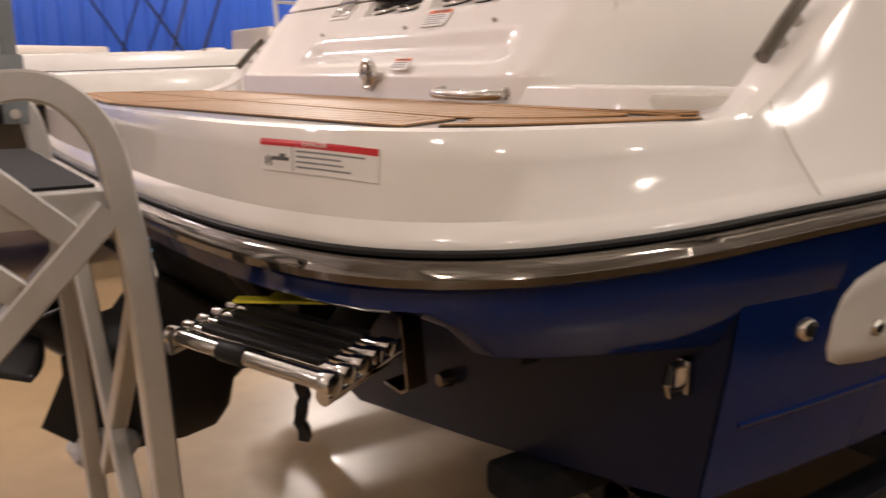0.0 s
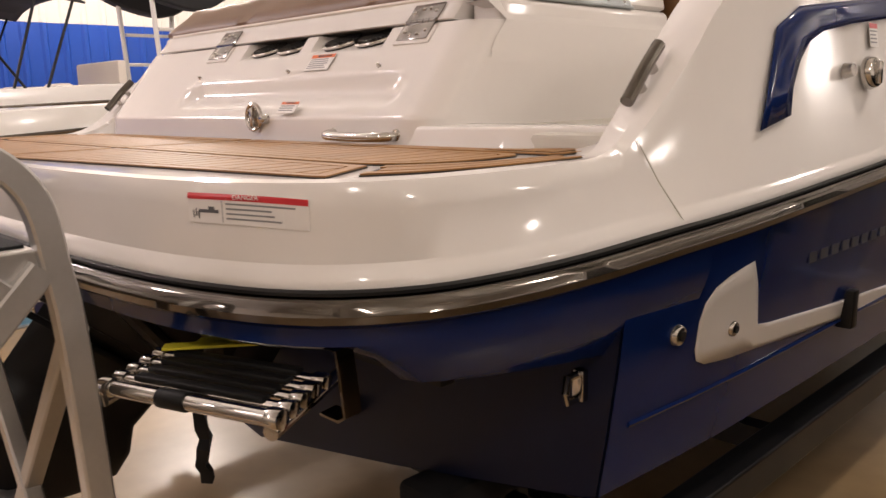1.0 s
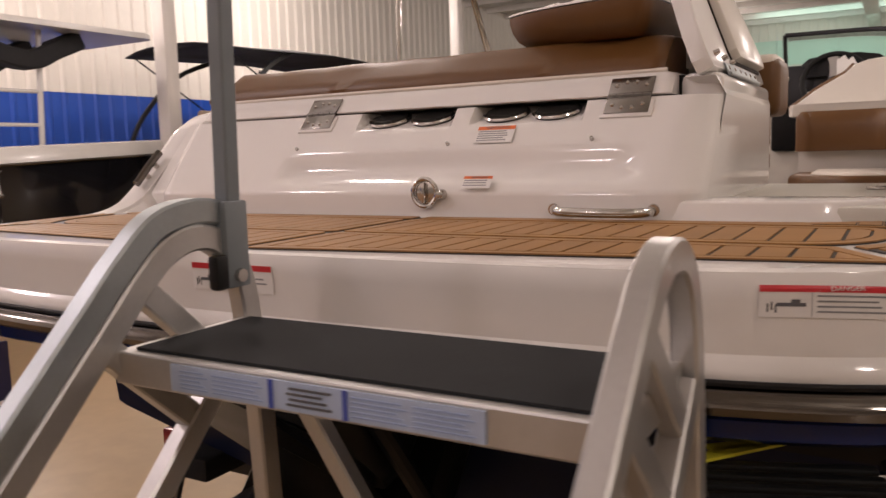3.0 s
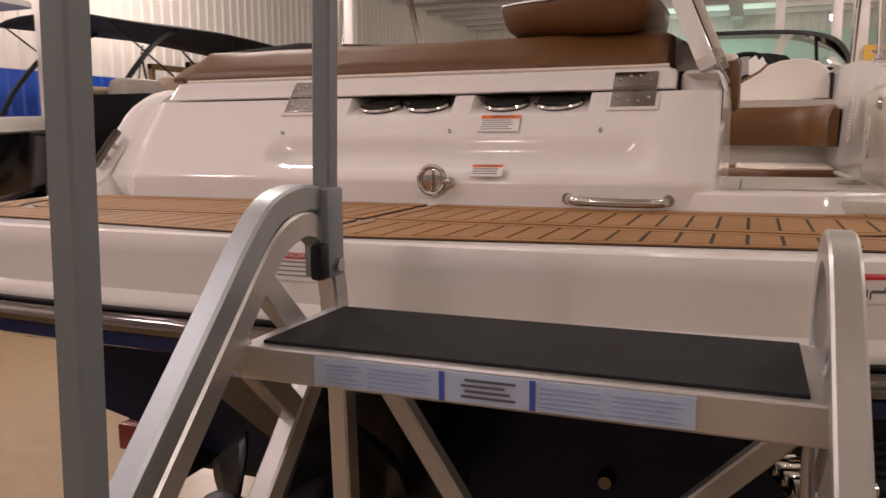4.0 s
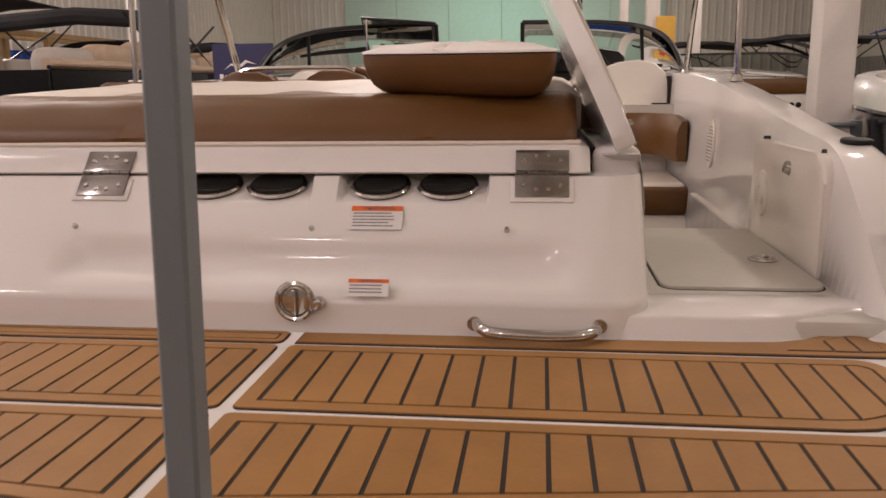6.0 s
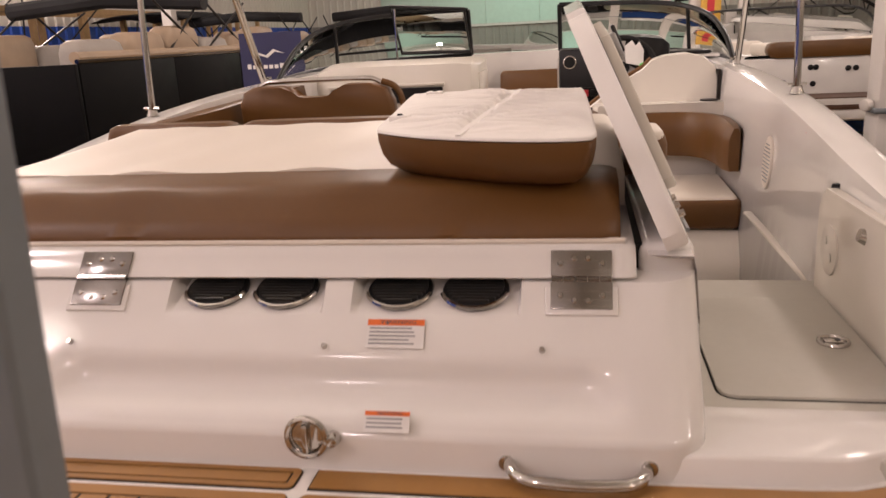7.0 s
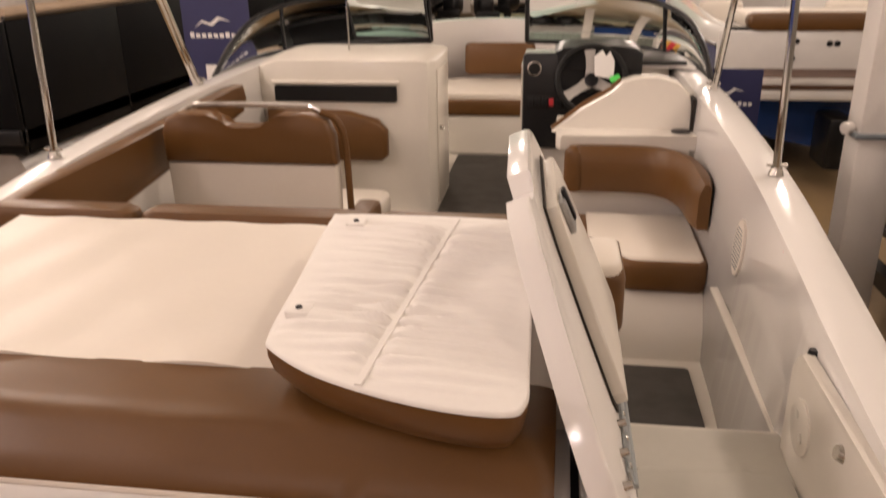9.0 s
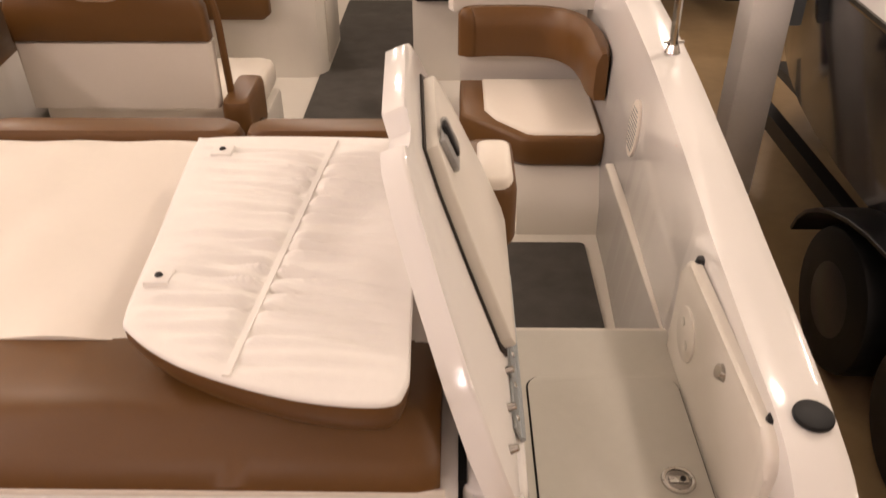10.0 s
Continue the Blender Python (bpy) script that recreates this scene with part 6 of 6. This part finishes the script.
    if screen:
        yb = 0.56 * length
        w = half(0.56) - 0.06
        z0 = top + 0.22 * 0.56
        tp = smooth_path([(-w, yb - 0.7, z0), (-w, yb - 0.3, z0 + 0.24), (-w * 0.8, yb + 0.05, z0 + 0.36), (0, yb + 0.22, z0 + 0.38), (w * 0.8, yb + 0.05, z0 + 0.36), (w, yb - 0.3, z0 + 0.24), (w, yb - 0.7, z0)], 4)
        lp = smooth_path([(-w, yb - 0.7, z0), (-w, yb - 0.2, z0 + 0.02), (-w * 0.85, yb + 0.25, z0 + 0.04), (0, yb + 0.5, z0 + 0.06), (w * 0.85, yb + 0.25, z0 + 0.04), (w, yb - 0.2, z0 + 0.02), (w, yb - 0.7, z0)], 4)
        s = part("windscreen", tube(bmesh.new(), tp, 0.018, 6), BLACKPL, b, "dark windscreen frame")
        part("pane", loft(bmesh.new(), [[a, c] for a, c in zip(tp, lp)], False, False), glass, s).visible_shadow = False
    if tower:
        for sg in (1, -1):
            w = half(0.4) - 0.08
            yb = tower
            lift = (canopy[3] - top - 0.15) / 1.10 if canopy else 1.0
            part("tower_leg", tube(bmesh.new(), smooth_path([(sg * w, yb, top + 0.05), (sg * w, yb + 0.35, top + 0.42 * lift), (sg * w * 0.97, yb + 1.1, top + 0.88 * lift), (sg * w * 0.8, yb + 1.9, top + 1.10 * lift)], 5), 0.05, flat=(0.045, 0.075)), BLACKPL, b, "black tower arm")
            part("tower_strut", tube(bmesh.new(), [(sg * w, yb + 1.0, top + 0.1), (sg * w * 0.98, yb + 0.8, top + 0.72 * lift)], 0.02, 8), BLACKPL, b)
    if canopy:
        mat_c, y0, y1, zc = canopy
        rows = []
        for k, y in enumerate(np.linspace(y0, y1, 13)):
            sag = 0.06 * abs(math.sin(k / 12 * math.pi * 3))
            end = 0.10 * abs(k - 6) / 6
            rows.append([Vector((x * beam / 2, y, zc - sag * (1 - abs(x)) - end - 0.16 * abs(x) ** 3)) for x in np.linspace(-0.92, 0.92, 9)])
        c = part("canopy", loft(bmesh.new(), rows, False, False), mat_c, b, "stretched canvas canopy", 60)
        c.modifiers.new("thickness", "SOLIDIFY").thickness = 0.02
        for sg in (1, -1):
            for ya, yb in ((y0 + 0.1, (y0 + y1) / 2), ((y0 + y1) / 2 + 0.2, (y0 + y1) / 2 - 0.1), (y1 - 0.1, (y0 + y1) / 2 + 0.2)):
                part("canopy_pole", tube(bmesh.new(), [(sg * beam * 0.44, ya, zc - 0.2), (sg * (half(min(0.8, yb / length)) - 0.06), yb, top + 0.05)], 0.014, 6), BLACKPL, b)
    t = part("trailer", B(-0.62, 0.62, 0.8, length * 0.85, 0.30, 0.36), BLACKPL, b, "black trailer frame", 0)
    for sg in (1, -1):
        part("bunk", B(*sorted((sg * 0.5, sg * 0.62)), 0.5, length * 0.7, 0.36, 0.50), BLACKPL, t, smooth=0)
        part("frame_rail", B(*sorted((sg * 0.98, sg * 1.06)), 0.4, length * 0.8, 0.36, 0.46), BLACKPL, t, smooth=0)
        for y in (0.28 * length, 0.28 * length + 0.78):
            w = part("tyre", disc(bmesh.new(), (sg * 1.22, y, 0.33), (1, 0, 0), 0.33, 0.2, 32, bevel=0.035), BLACKRUB, t, "black trailer tyre")
            part("rim", disc(bmesh.new(), (sg * 1.315, y, 0.33), (sg, 0, 0), 0.20, 0.02, 24, 0.16), DARKRIM, w, "dark steel rim")
        fd = [(sg * 1.22, 0.28 * length + 0.39 + 0.86 * math.cos(a), 0.37 + 0.40 * math.sin(a)) for a in np.linspace(0.1, math.pi - 0.1, 16)]
        part("fender", tube(bmesh.new(), fd, 0.1, flat=(0.24, 0.02)), BLACKPL, t, "black fender")
    part("leg_drive", box(bmesh.new(), -0.12, 0.12, -0.45, 0.05, 0.25, 0.75, bevel=0.05), BLACKPL, b, "black stern drive")
    return b


runabout("sport_boat", "low white sport boat with black hull and dark windscreen", (-4.3, -3.9, 0), 0, 6.6, 2.3, 1.08, HULLBLACK, CREAM)
runabout("sport_boat", "black and cream sport boat with black tower canopy", (-9.0, 7.9, 0), 0, 6.2, 2.3, 1.46, HULLBLACK, CREAM, (CANVAS, 0.55, 6.4, 3.25), 0.5)
nb = runabout("sport_boat", "white boat with navy hull and tan sun pad", (3.15, 8.6, 0), 0, 6.4, 2.4, 1.53, HULLBLUE, CREAM)
BROWNMAT = mat("brown_deck_mat", (0.075, 0.035, 0.018), 0.6, vary=0.2, scale=8)
part("transom_face", B(-1.12, 1.12, -0.03, 0.02, 0.86, 1.50, bevel=0.02), HULLWHITE, nb, "white moulded stern")
part("stern_roll", pillow(bmesh.new(), rounded(-0.86, 1.10, -0.06, 0.16, 0.05), 1.50, 1.655, 0.06), TAN, nb, "tan sun pad roll", 50)
part("deck_mat", prism(bmesh.new(), rounded(-0.95, 0.95, -0.52, -0.03, (0.12, 0.12, 0.01, 0.01)), 1.132, 1.142), BROWNMAT, nb, "dark brown platform mat", 0)
part("platform_band", B(-0.92, 0.92, -0.562, -0.54, 1.03, 1.075, bevel=0.006), BROWNMAT, nb, "dark brown platform edge band")
part("lower_step", B(-0.90, 0.98, -0.56, 0.0, 0.93, 1.02, bevel=0.025), HULLWHITE, nb, "white lower step")
for px_, pz_ in ((-0.45, 1.40), (-0.40, 1.40), (-0.1, 1.38), (-0.03, 1.38), (-0.42, 1.24)):
    part("stern_fitting", disc(bmesh.new(), (px_, -0.035, pz_), (0, -1, 0), 0.028, 0.02, 14, bevel=0.004), BLACKPL, nb, "black round stern fitting")
part("stern_emblem", prism(bmesh.new(), [(0.42, 1.27), (0.50, 1.25), (0.60, 1.25), (0.64, 1.30), (0.56, 1.33), (0.50, 1.30)], 0, 0.008, m=Matrix.Translation((0, -0.032, 0)) @ Matrix.Rotation(radians(90), 4, "X")), CHROME, nb, "chrome emblem shape", 0)
runabout("sport_boat", "white boat with black hull on a black trailer", (3.5, 0.86, 0), 0, 6.4, 2.5, 1.50, HULLBLACK, GREYVINYL, None, 2.5)
fb = runabout("fishing_boat", "white and black fishing boat with a white hard-top frame", (-7.4, 0.9, 0), 0, 6.2, 2.3, 1.40, HULLBLACK, CREAM, (CANVAS, 1.0, 2.3, 2.5), screen=False)
tt = part("hard_top", prism(bmesh.new(), rounded(-0.8, 0.8, 2.8, 5.2, 0.15), 2.74, 2.80, bevel=0.02), HULLWHITE, fb, "white hard top")
for tx in (-0.45, 0.45):
    for y0, y1 in ((3.35, 3.25), (3.85, 3.95)):
        part("top_post", tube(bmesh.new(), [(tx, y0, 0.9), (tx, y1, 2.74)], 0.03, 8), HULLWHITE, fb, "white frame post")
    for zz in (1.75, 2.1, 2.45):
        part("cross_tube", tube(bmesh.new(), [(tx, 3.32, zz), (tx, 3.90, zz)], 0.02, 8), HULLWHITE, fb)
    part("rolled_curtain", tube(bmesh.new(), smooth_path([(tx, 3.0, 2.66), (tx, 3.35, 2.5), (tx, 3.8, 2.42), (tx, 4.1, 2.55), (tx, 4.4, 2.68)], 4), 0.11, 8, flat=(0.2, 0.2)), CANVAS, fb, "black rolled curtain")
part("bench_back", B(-0.6, 0.6, 2.75, 2.85, 1.3, 1.75, bevel=0.03), CREAM, fb, "cream leaning bench")
runabout("sport_boat", "white sport boat with raised blue canopy", (6.6, 9.2, 0), 0, 6.2, 2.4, 1.40, HULLWHITE, TAN, (BLUECANVAS, 1.2, 4.0, 2.55))
runabout("sport_boat", "white sport boat in the far row", (-1.6, 23.0, 0), 80, 6.4, 2.4, 1.36, HULLWHITE, GREYVINYL)
runabout("sport_boat", "white boat with grey seats across the aisle", (2.6, 26.0, 0), 84, 6.2, 2.3, 1.36, HULLWHITE, GREYVINYL, None, False)
runabout("sport_boat", "dark sport boat in the far row", (10.2, 19.0, 0), 80, 6.2, 2.4, 1.36, HULLBLACK, CREAM, (CANVAS, 2.2, 5.2, 2.7), 2.6)
runabout("sport_boat", "white fishing boat in the far row", (-3.8, 19.4, 0), 60, 6.4, 2.4, 1.36, HULLWHITE, CREAM)
runabout("sport_boat", "blue sport boat in the far row", (8.0, 22.5, 0), 95, 6.6, 2.4, 1.36, HULLBLUE, CREAM, (CANVAS, 2.0, 5.0, 2.7))
runabout("sport_boat", "white sport boat beside the far wall", (-8.3, 13.9, 0), 0, 6.2, 2.3, 1.36, HULLWHITE, GREYVINYL, (CANVAS, 1.5, 4.5, 2.7))


FENCE = mat("black_fence_panel", (0.004, 0.004, 0.0045), 0.5, vary=0.2, rough_vary=0.08, spec=0.08)


BEIGE = mat("beige_vinyl", (0.34, 0.25, 0.17), 0.5, vary=0.12, bump=0.01)


def pontoon(at):
    """Pontoon boat: black fence panels, rails, couches and a folded canopy frame."""
    b = thing("pontoon_boat", "pontoon boat with black fence panels and beige couches", "boat", at)
    L, W = 6.6, 2.45
    part("deck_frame", B(-W / 2, W / 2, 0, L, 0.86, 0.98, bevel=0.01), BLACKPL, b)
    for sg in (1, -1):
        part("float_tube", loft(bmesh.new(), [[Vector((sg * 0.85 + r * math.cos(a), y, 0.56 + r * math.sin(a))) for a in np.linspace(0, 2 * math.pi, 21)[:-1]] for y, r in ((0.1, 0.02), (0.12, 0.29), (5.6, 0.3), (6.3, 0.2), (6.7, 0.03))]), ALU, b, "aluminium float tube")
        for k in range(4):
            y0 = 0.1 + k * 1.62
            part("fence_panel", B(*sorted((sg * (W / 2 - 0.04), sg * W / 2)), y0, y0 + 1.612, 0.78, 1.80, bevel=0.004), FENCE, b, "glossy black fence panel")
        part("fence_rail", tube(bmesh.new(), [(sg * (W / 2 - 0.02), 0.1, 1.82), (sg * (W / 2 - 0.02), 6.5, 1.82)], 0.02, 8), RAILSTEEL, b)
        part("cap_roll", tube(bmesh.new(), [(sg * (W / 2 - 0.05), 0.12, 1.85), (sg * (W / 2 - 0.05), 6.4, 1.85)], 0.05, 10), BEIGE, b, "beige padded top rail")
        for k in range(8):
            y0 = 0.3 + k * 0.76
            part("couch_back", pillow(bmesh.new(), rounded(*sorted((sg * (W / 2 - 0.36), sg * (W / 2 - 0.08))), y0, y0 + 0.71, 0.10), 1.45, 2.00 + 0.06 * (k % 3), 0.11), BEIGE if k % 3 else GREYVINYL, b, smooth=60)
        for k in range(4):
            y0 = 0.3 + k * 1.5
            part("couch_seat", pillow(bmesh.new(), rounded(*sorted((sg * (W / 2 - 0.80), sg * (W / 2 - 0.30))), y0, y0 + 1.35, 0.06), 0.99, 1.45, 0.06), GREYVINYL, b, smooth=50)
        for ya, yb in ((1.6, 2.7), (2.7, 1.6), (3.9, 2.8), (2.4, 3.9)):
            part("canopy_strut", tube(bmesh.new(), [(sg * 1.15, ya, 1.75), (sg * 1.10, yb, 2.40)], 0.014, 6), BLACKPL, b)
    part("end_panel", B(-W / 2, W / 2, 0.03, 0.08, 0.78, 1.80, bevel=0.008), FENCE, b, "glossy black end panel")
    part("canopy", tube(bmesh.new(), [(-1.2, 2.6, 2.38), (0, 2.6, 2.46), (1.2, 2.6, 2.38)], 0.1, 10), CANVAS, b, "rolled black canopy")
    for y in (1.4, 4.8):
        part("trailer_bunk", B(-1.0, 1.0, y, y + 0.12, 0.0, 0.27), BLACKPL, b, "stand under the floats", 0)
    return b


pontoon((-4.85, 6.05, 0))
pontoon((-6.3, 13.4, 0))
pontoon((-3.6, 14.6, 0))


def outboard(x, y, turn, first=[]):
    """A bare outboard motor hung on a black stand."""
    if first:
        return copy_thing(first[0], pose(x, y, 0, rz=turn))
    e = thing("outboard_motor", "black outboard motor hanging on a black floor stand", "outboard motor", (x, y, 0), "motors on stands", turn=turn)
    part("cowling", pillow(bmesh.new(), rounded(-0.19, 0.19, -0.34, 0.22, 0.12), 0.78, 1.22, 0.11), BLACKPL, e, "black engine cowling", 60)
    part("leg", loft(bmesh.new(), [[Vector((w * math.cos(a), c + l * math.sin(a), z)) for a in np.linspace(0, 2 * math.pi, 13)[:-1]] for z, c, w, l in ((0.80, 0.0, 0.09, 0.15), (0.55, -0.02, 0.06, 0.12), (0.36, -0.04, 0.05, 0.16), (0.28, -0.04, 0.05, 0.2), (0.14, -0.02, 0.01, 0.08))]), BLACKPL, e)
    for sx in (-0.24, 0.24):
        part("stand_leg", tube(bmesh.new(), [(sx, 0.30, 0.86), (sx, 0.42, 0.03)], 0.02, 8), BLACKPL, e)
        part("stand_foot", B(sx - 0.03, sx + 0.03, -0.45, 0.50, 0.0, 0.06, bevel=0.008), BLACKPL, e)
    part("stand_bar", B(-0.27, 0.27, 0.26, 0.33, 0.74, 0.90, bevel=0.01), BLACKPL, e)
    first.append(e)
    return e


for x, y, turn in ((-1.15, 19.0, 200), (-1.95, 19.6, 170), (-0.75, 20.8, 150)):
    outboard(x, y, turn)


# ---- banners, racks and stacked goods ----
BANNER = mat("navy_banner", (0.018, 0.020, 0.075), 0.5, vary=0.15, scale=3)


def banner(x, y, turn, w=0.85, h=1.95):
    b = thing("banner_stand", "navy roll-up banner with white emblem and print", "banner", (x, y, 0), "banners", turn=turn)
    part("cloth", B(-w / 2, w / 2, -0.004, 0.004, 0.06, h), BANNER, b, smooth=0)
    part("base", B(-w / 2 - 0.02, w / 2 + 0.02, -0.10, 0.10, 0, 0.06, bevel=0.015), ALU, b)
    part("pole", tube(bmesh.new(), [(0, 0.03, 0.05), (0, 0.03, h)], 0.012, 8), ALU, b)
    bm = bmesh.new()
    prism(bm, [(u * w, v * w) for u, v in ((-0.32, 0.0), (-0.2, 0.10), (-0.08, 0.06), (0.04, 0.15), (0.22, 0.08), (0.06, 0.11), (-0.06, 0.02), (-0.2, 0.07))], 0, 0.003, m=Matrix.Translation((0, -0.006, h - 0.20)) @ Matrix.Rotation(radians(90), 4, "X"))
    part("emblem", bm, LABELWHITE, b, smooth=0)
    for k in range(9):
        bm = bmesh.new()
        box(bm, (-0.40 + k * 0.088) * w, (-0.34 + k * 0.088) * w, -0.0075, -0.0045, h - 0.27, h - 0.27 + (0.075 if k in (0, 6) else 0.055) * w)
        part("letter_block", bm, LABELWHITE, b, smooth=0)
    part("price_sheet", B(-0.22 * w, 0.26 * w, -0.008, -0.0045, h - 0.50 - 0.7 * w, h - 0.46), LABELWHITE, b, "white price sheet", 0)
    bm = bmesh.new()
    for k in range(5):
        box(bm, -0.17 * w, (0.2 - 0.05 * (k % 2)) * w, -0.009, -0.008, h - 0.75 + k * 0.045, h - 0.74 + k * 0.045)
    part("fine_print", bm, LABELINK, b, smooth=0)
    return b


banner(-1.89, 6.0, 0, 0.5, 1.97)
banner(1.80, 6.6, 0, 0.42, 1.42)

WOOD = mat("raw_timber", (0.46, 0.30, 0.14), 0.7, vary=0.2, scale=6)
rk = thing("timber_rack", "raw timber storage rack along the wall", "rack", (-10.2, 12.0, 0))
for i in range(9):
    for x in (0, 0.9):
        part("upright", B(x - 0.05, x + 0.05, i * 1.5 - 0.05, i * 1.5 + 0.05, 0, 2.75), WOOD, rk, smooth=0)
for z in (0.9, 1.8, 2.75):
    for x in (0, 0.9):
        part("shelf_beam", B(x - 0.056, x + 0.056, -0.05, 12.05, z - 0.1, z), WOOD, rk, smooth=0)

# added panels on the far wall, its green light put into their mint colour
GREENPANEL = mat("mint_panel", (0.55, 0.70, 0.62), 0.5, vary=0.05)
bd = thing("sign_board", "added mint panels standing in for the green-lit far wall", "sign", (-1.2, Y1 - 0.1, 0))
for k in range(6):
    part("panel", B(-6.6 + k * 2.2, -4.412 + k * 2.2, -0.02, 0.06, 2.3, 5.3, bevel=0.008), GREENPANEL, bd, smooth=0)
part("trim", B(-6.65, 6.65, -0.04, 0.06, 2.2, 2.296), STEELWHITE, bd, smooth=0)
# unseen area lamp added to brighten the mint panels
gl = bpy.data.lights.new("green_light", "AREA")
gl.size, gl.energy, gl.color = 5.0, 190, (0.66, 1.0, 0.78)
go = new("green_light", gl)
go.matrix_world = look((-1.2, Y1 - 3.5, 5.6), (-1.2, Y1, 3.2))
sg_ = thing("exit_sign", "yellow post sign with red arrow", "sign", (2.3, 12.45, 0))
part("plate", B(-0.14, 0.14, -0.02, 0.0, 1.3, 2.6), mat("yellow_sign", (0.62, 0.36, 0.05), 0.5), sg_, smooth=0)
part("arrow", B(-0.05, 0.05, -0.028, -0.02, 1.55, 2.3), LABELRED, sg_, smooth=0)

# low sign boards standing on the floor
SKYBLUE = mat("pale_blue_board", (0.20, 0.42, 0.62), 0.4, vary=0.1)
b1 = thing("floor_sign", "pale blue printed board standing on the floor", "sign", (-3.12, 1.36, 0))
part("board", B(-0.01, 0.01, -0.10, 0.08, 0.0, 0.40, bevel=0.003), SKYBLUE, b1, smooth=0)
part("band", B(0.0105, 0.0125, -0.09, 0.07, 0.26, 0.35), BANNER, b1, smooth=0)
part("foot", B(-0.06, 0.06, -0.10, 0.08, 0.0, 0.012), ALU, b1, smooth=0)
b2 = thing("floor_sign", "navy printed board with white band on the floor", "sign", (-3.12, 1.68, 0))
part("board", B(-0.01, 0.01, -0.22, 0.24, 0.0, 0.40, bevel=0.003), BANNER, b2, smooth=0)
part("band", B(0.0105, 0.0125, -0.20, 0.12, 0.13, 0.18), LABELWHITE, b2, smooth=0)
for k in range(9):
    part("letter_block", B(0.0105, 0.0125, -0.16 + k * 0.04, -0.135 + k * 0.04, 0.06, 0.085), LABELWHITE, b2, smooth=0)
part("foot", B(-0.06, 0.06, -0.22, 0.24, 0.0, 0.012), ALU, b2, smooth=0)
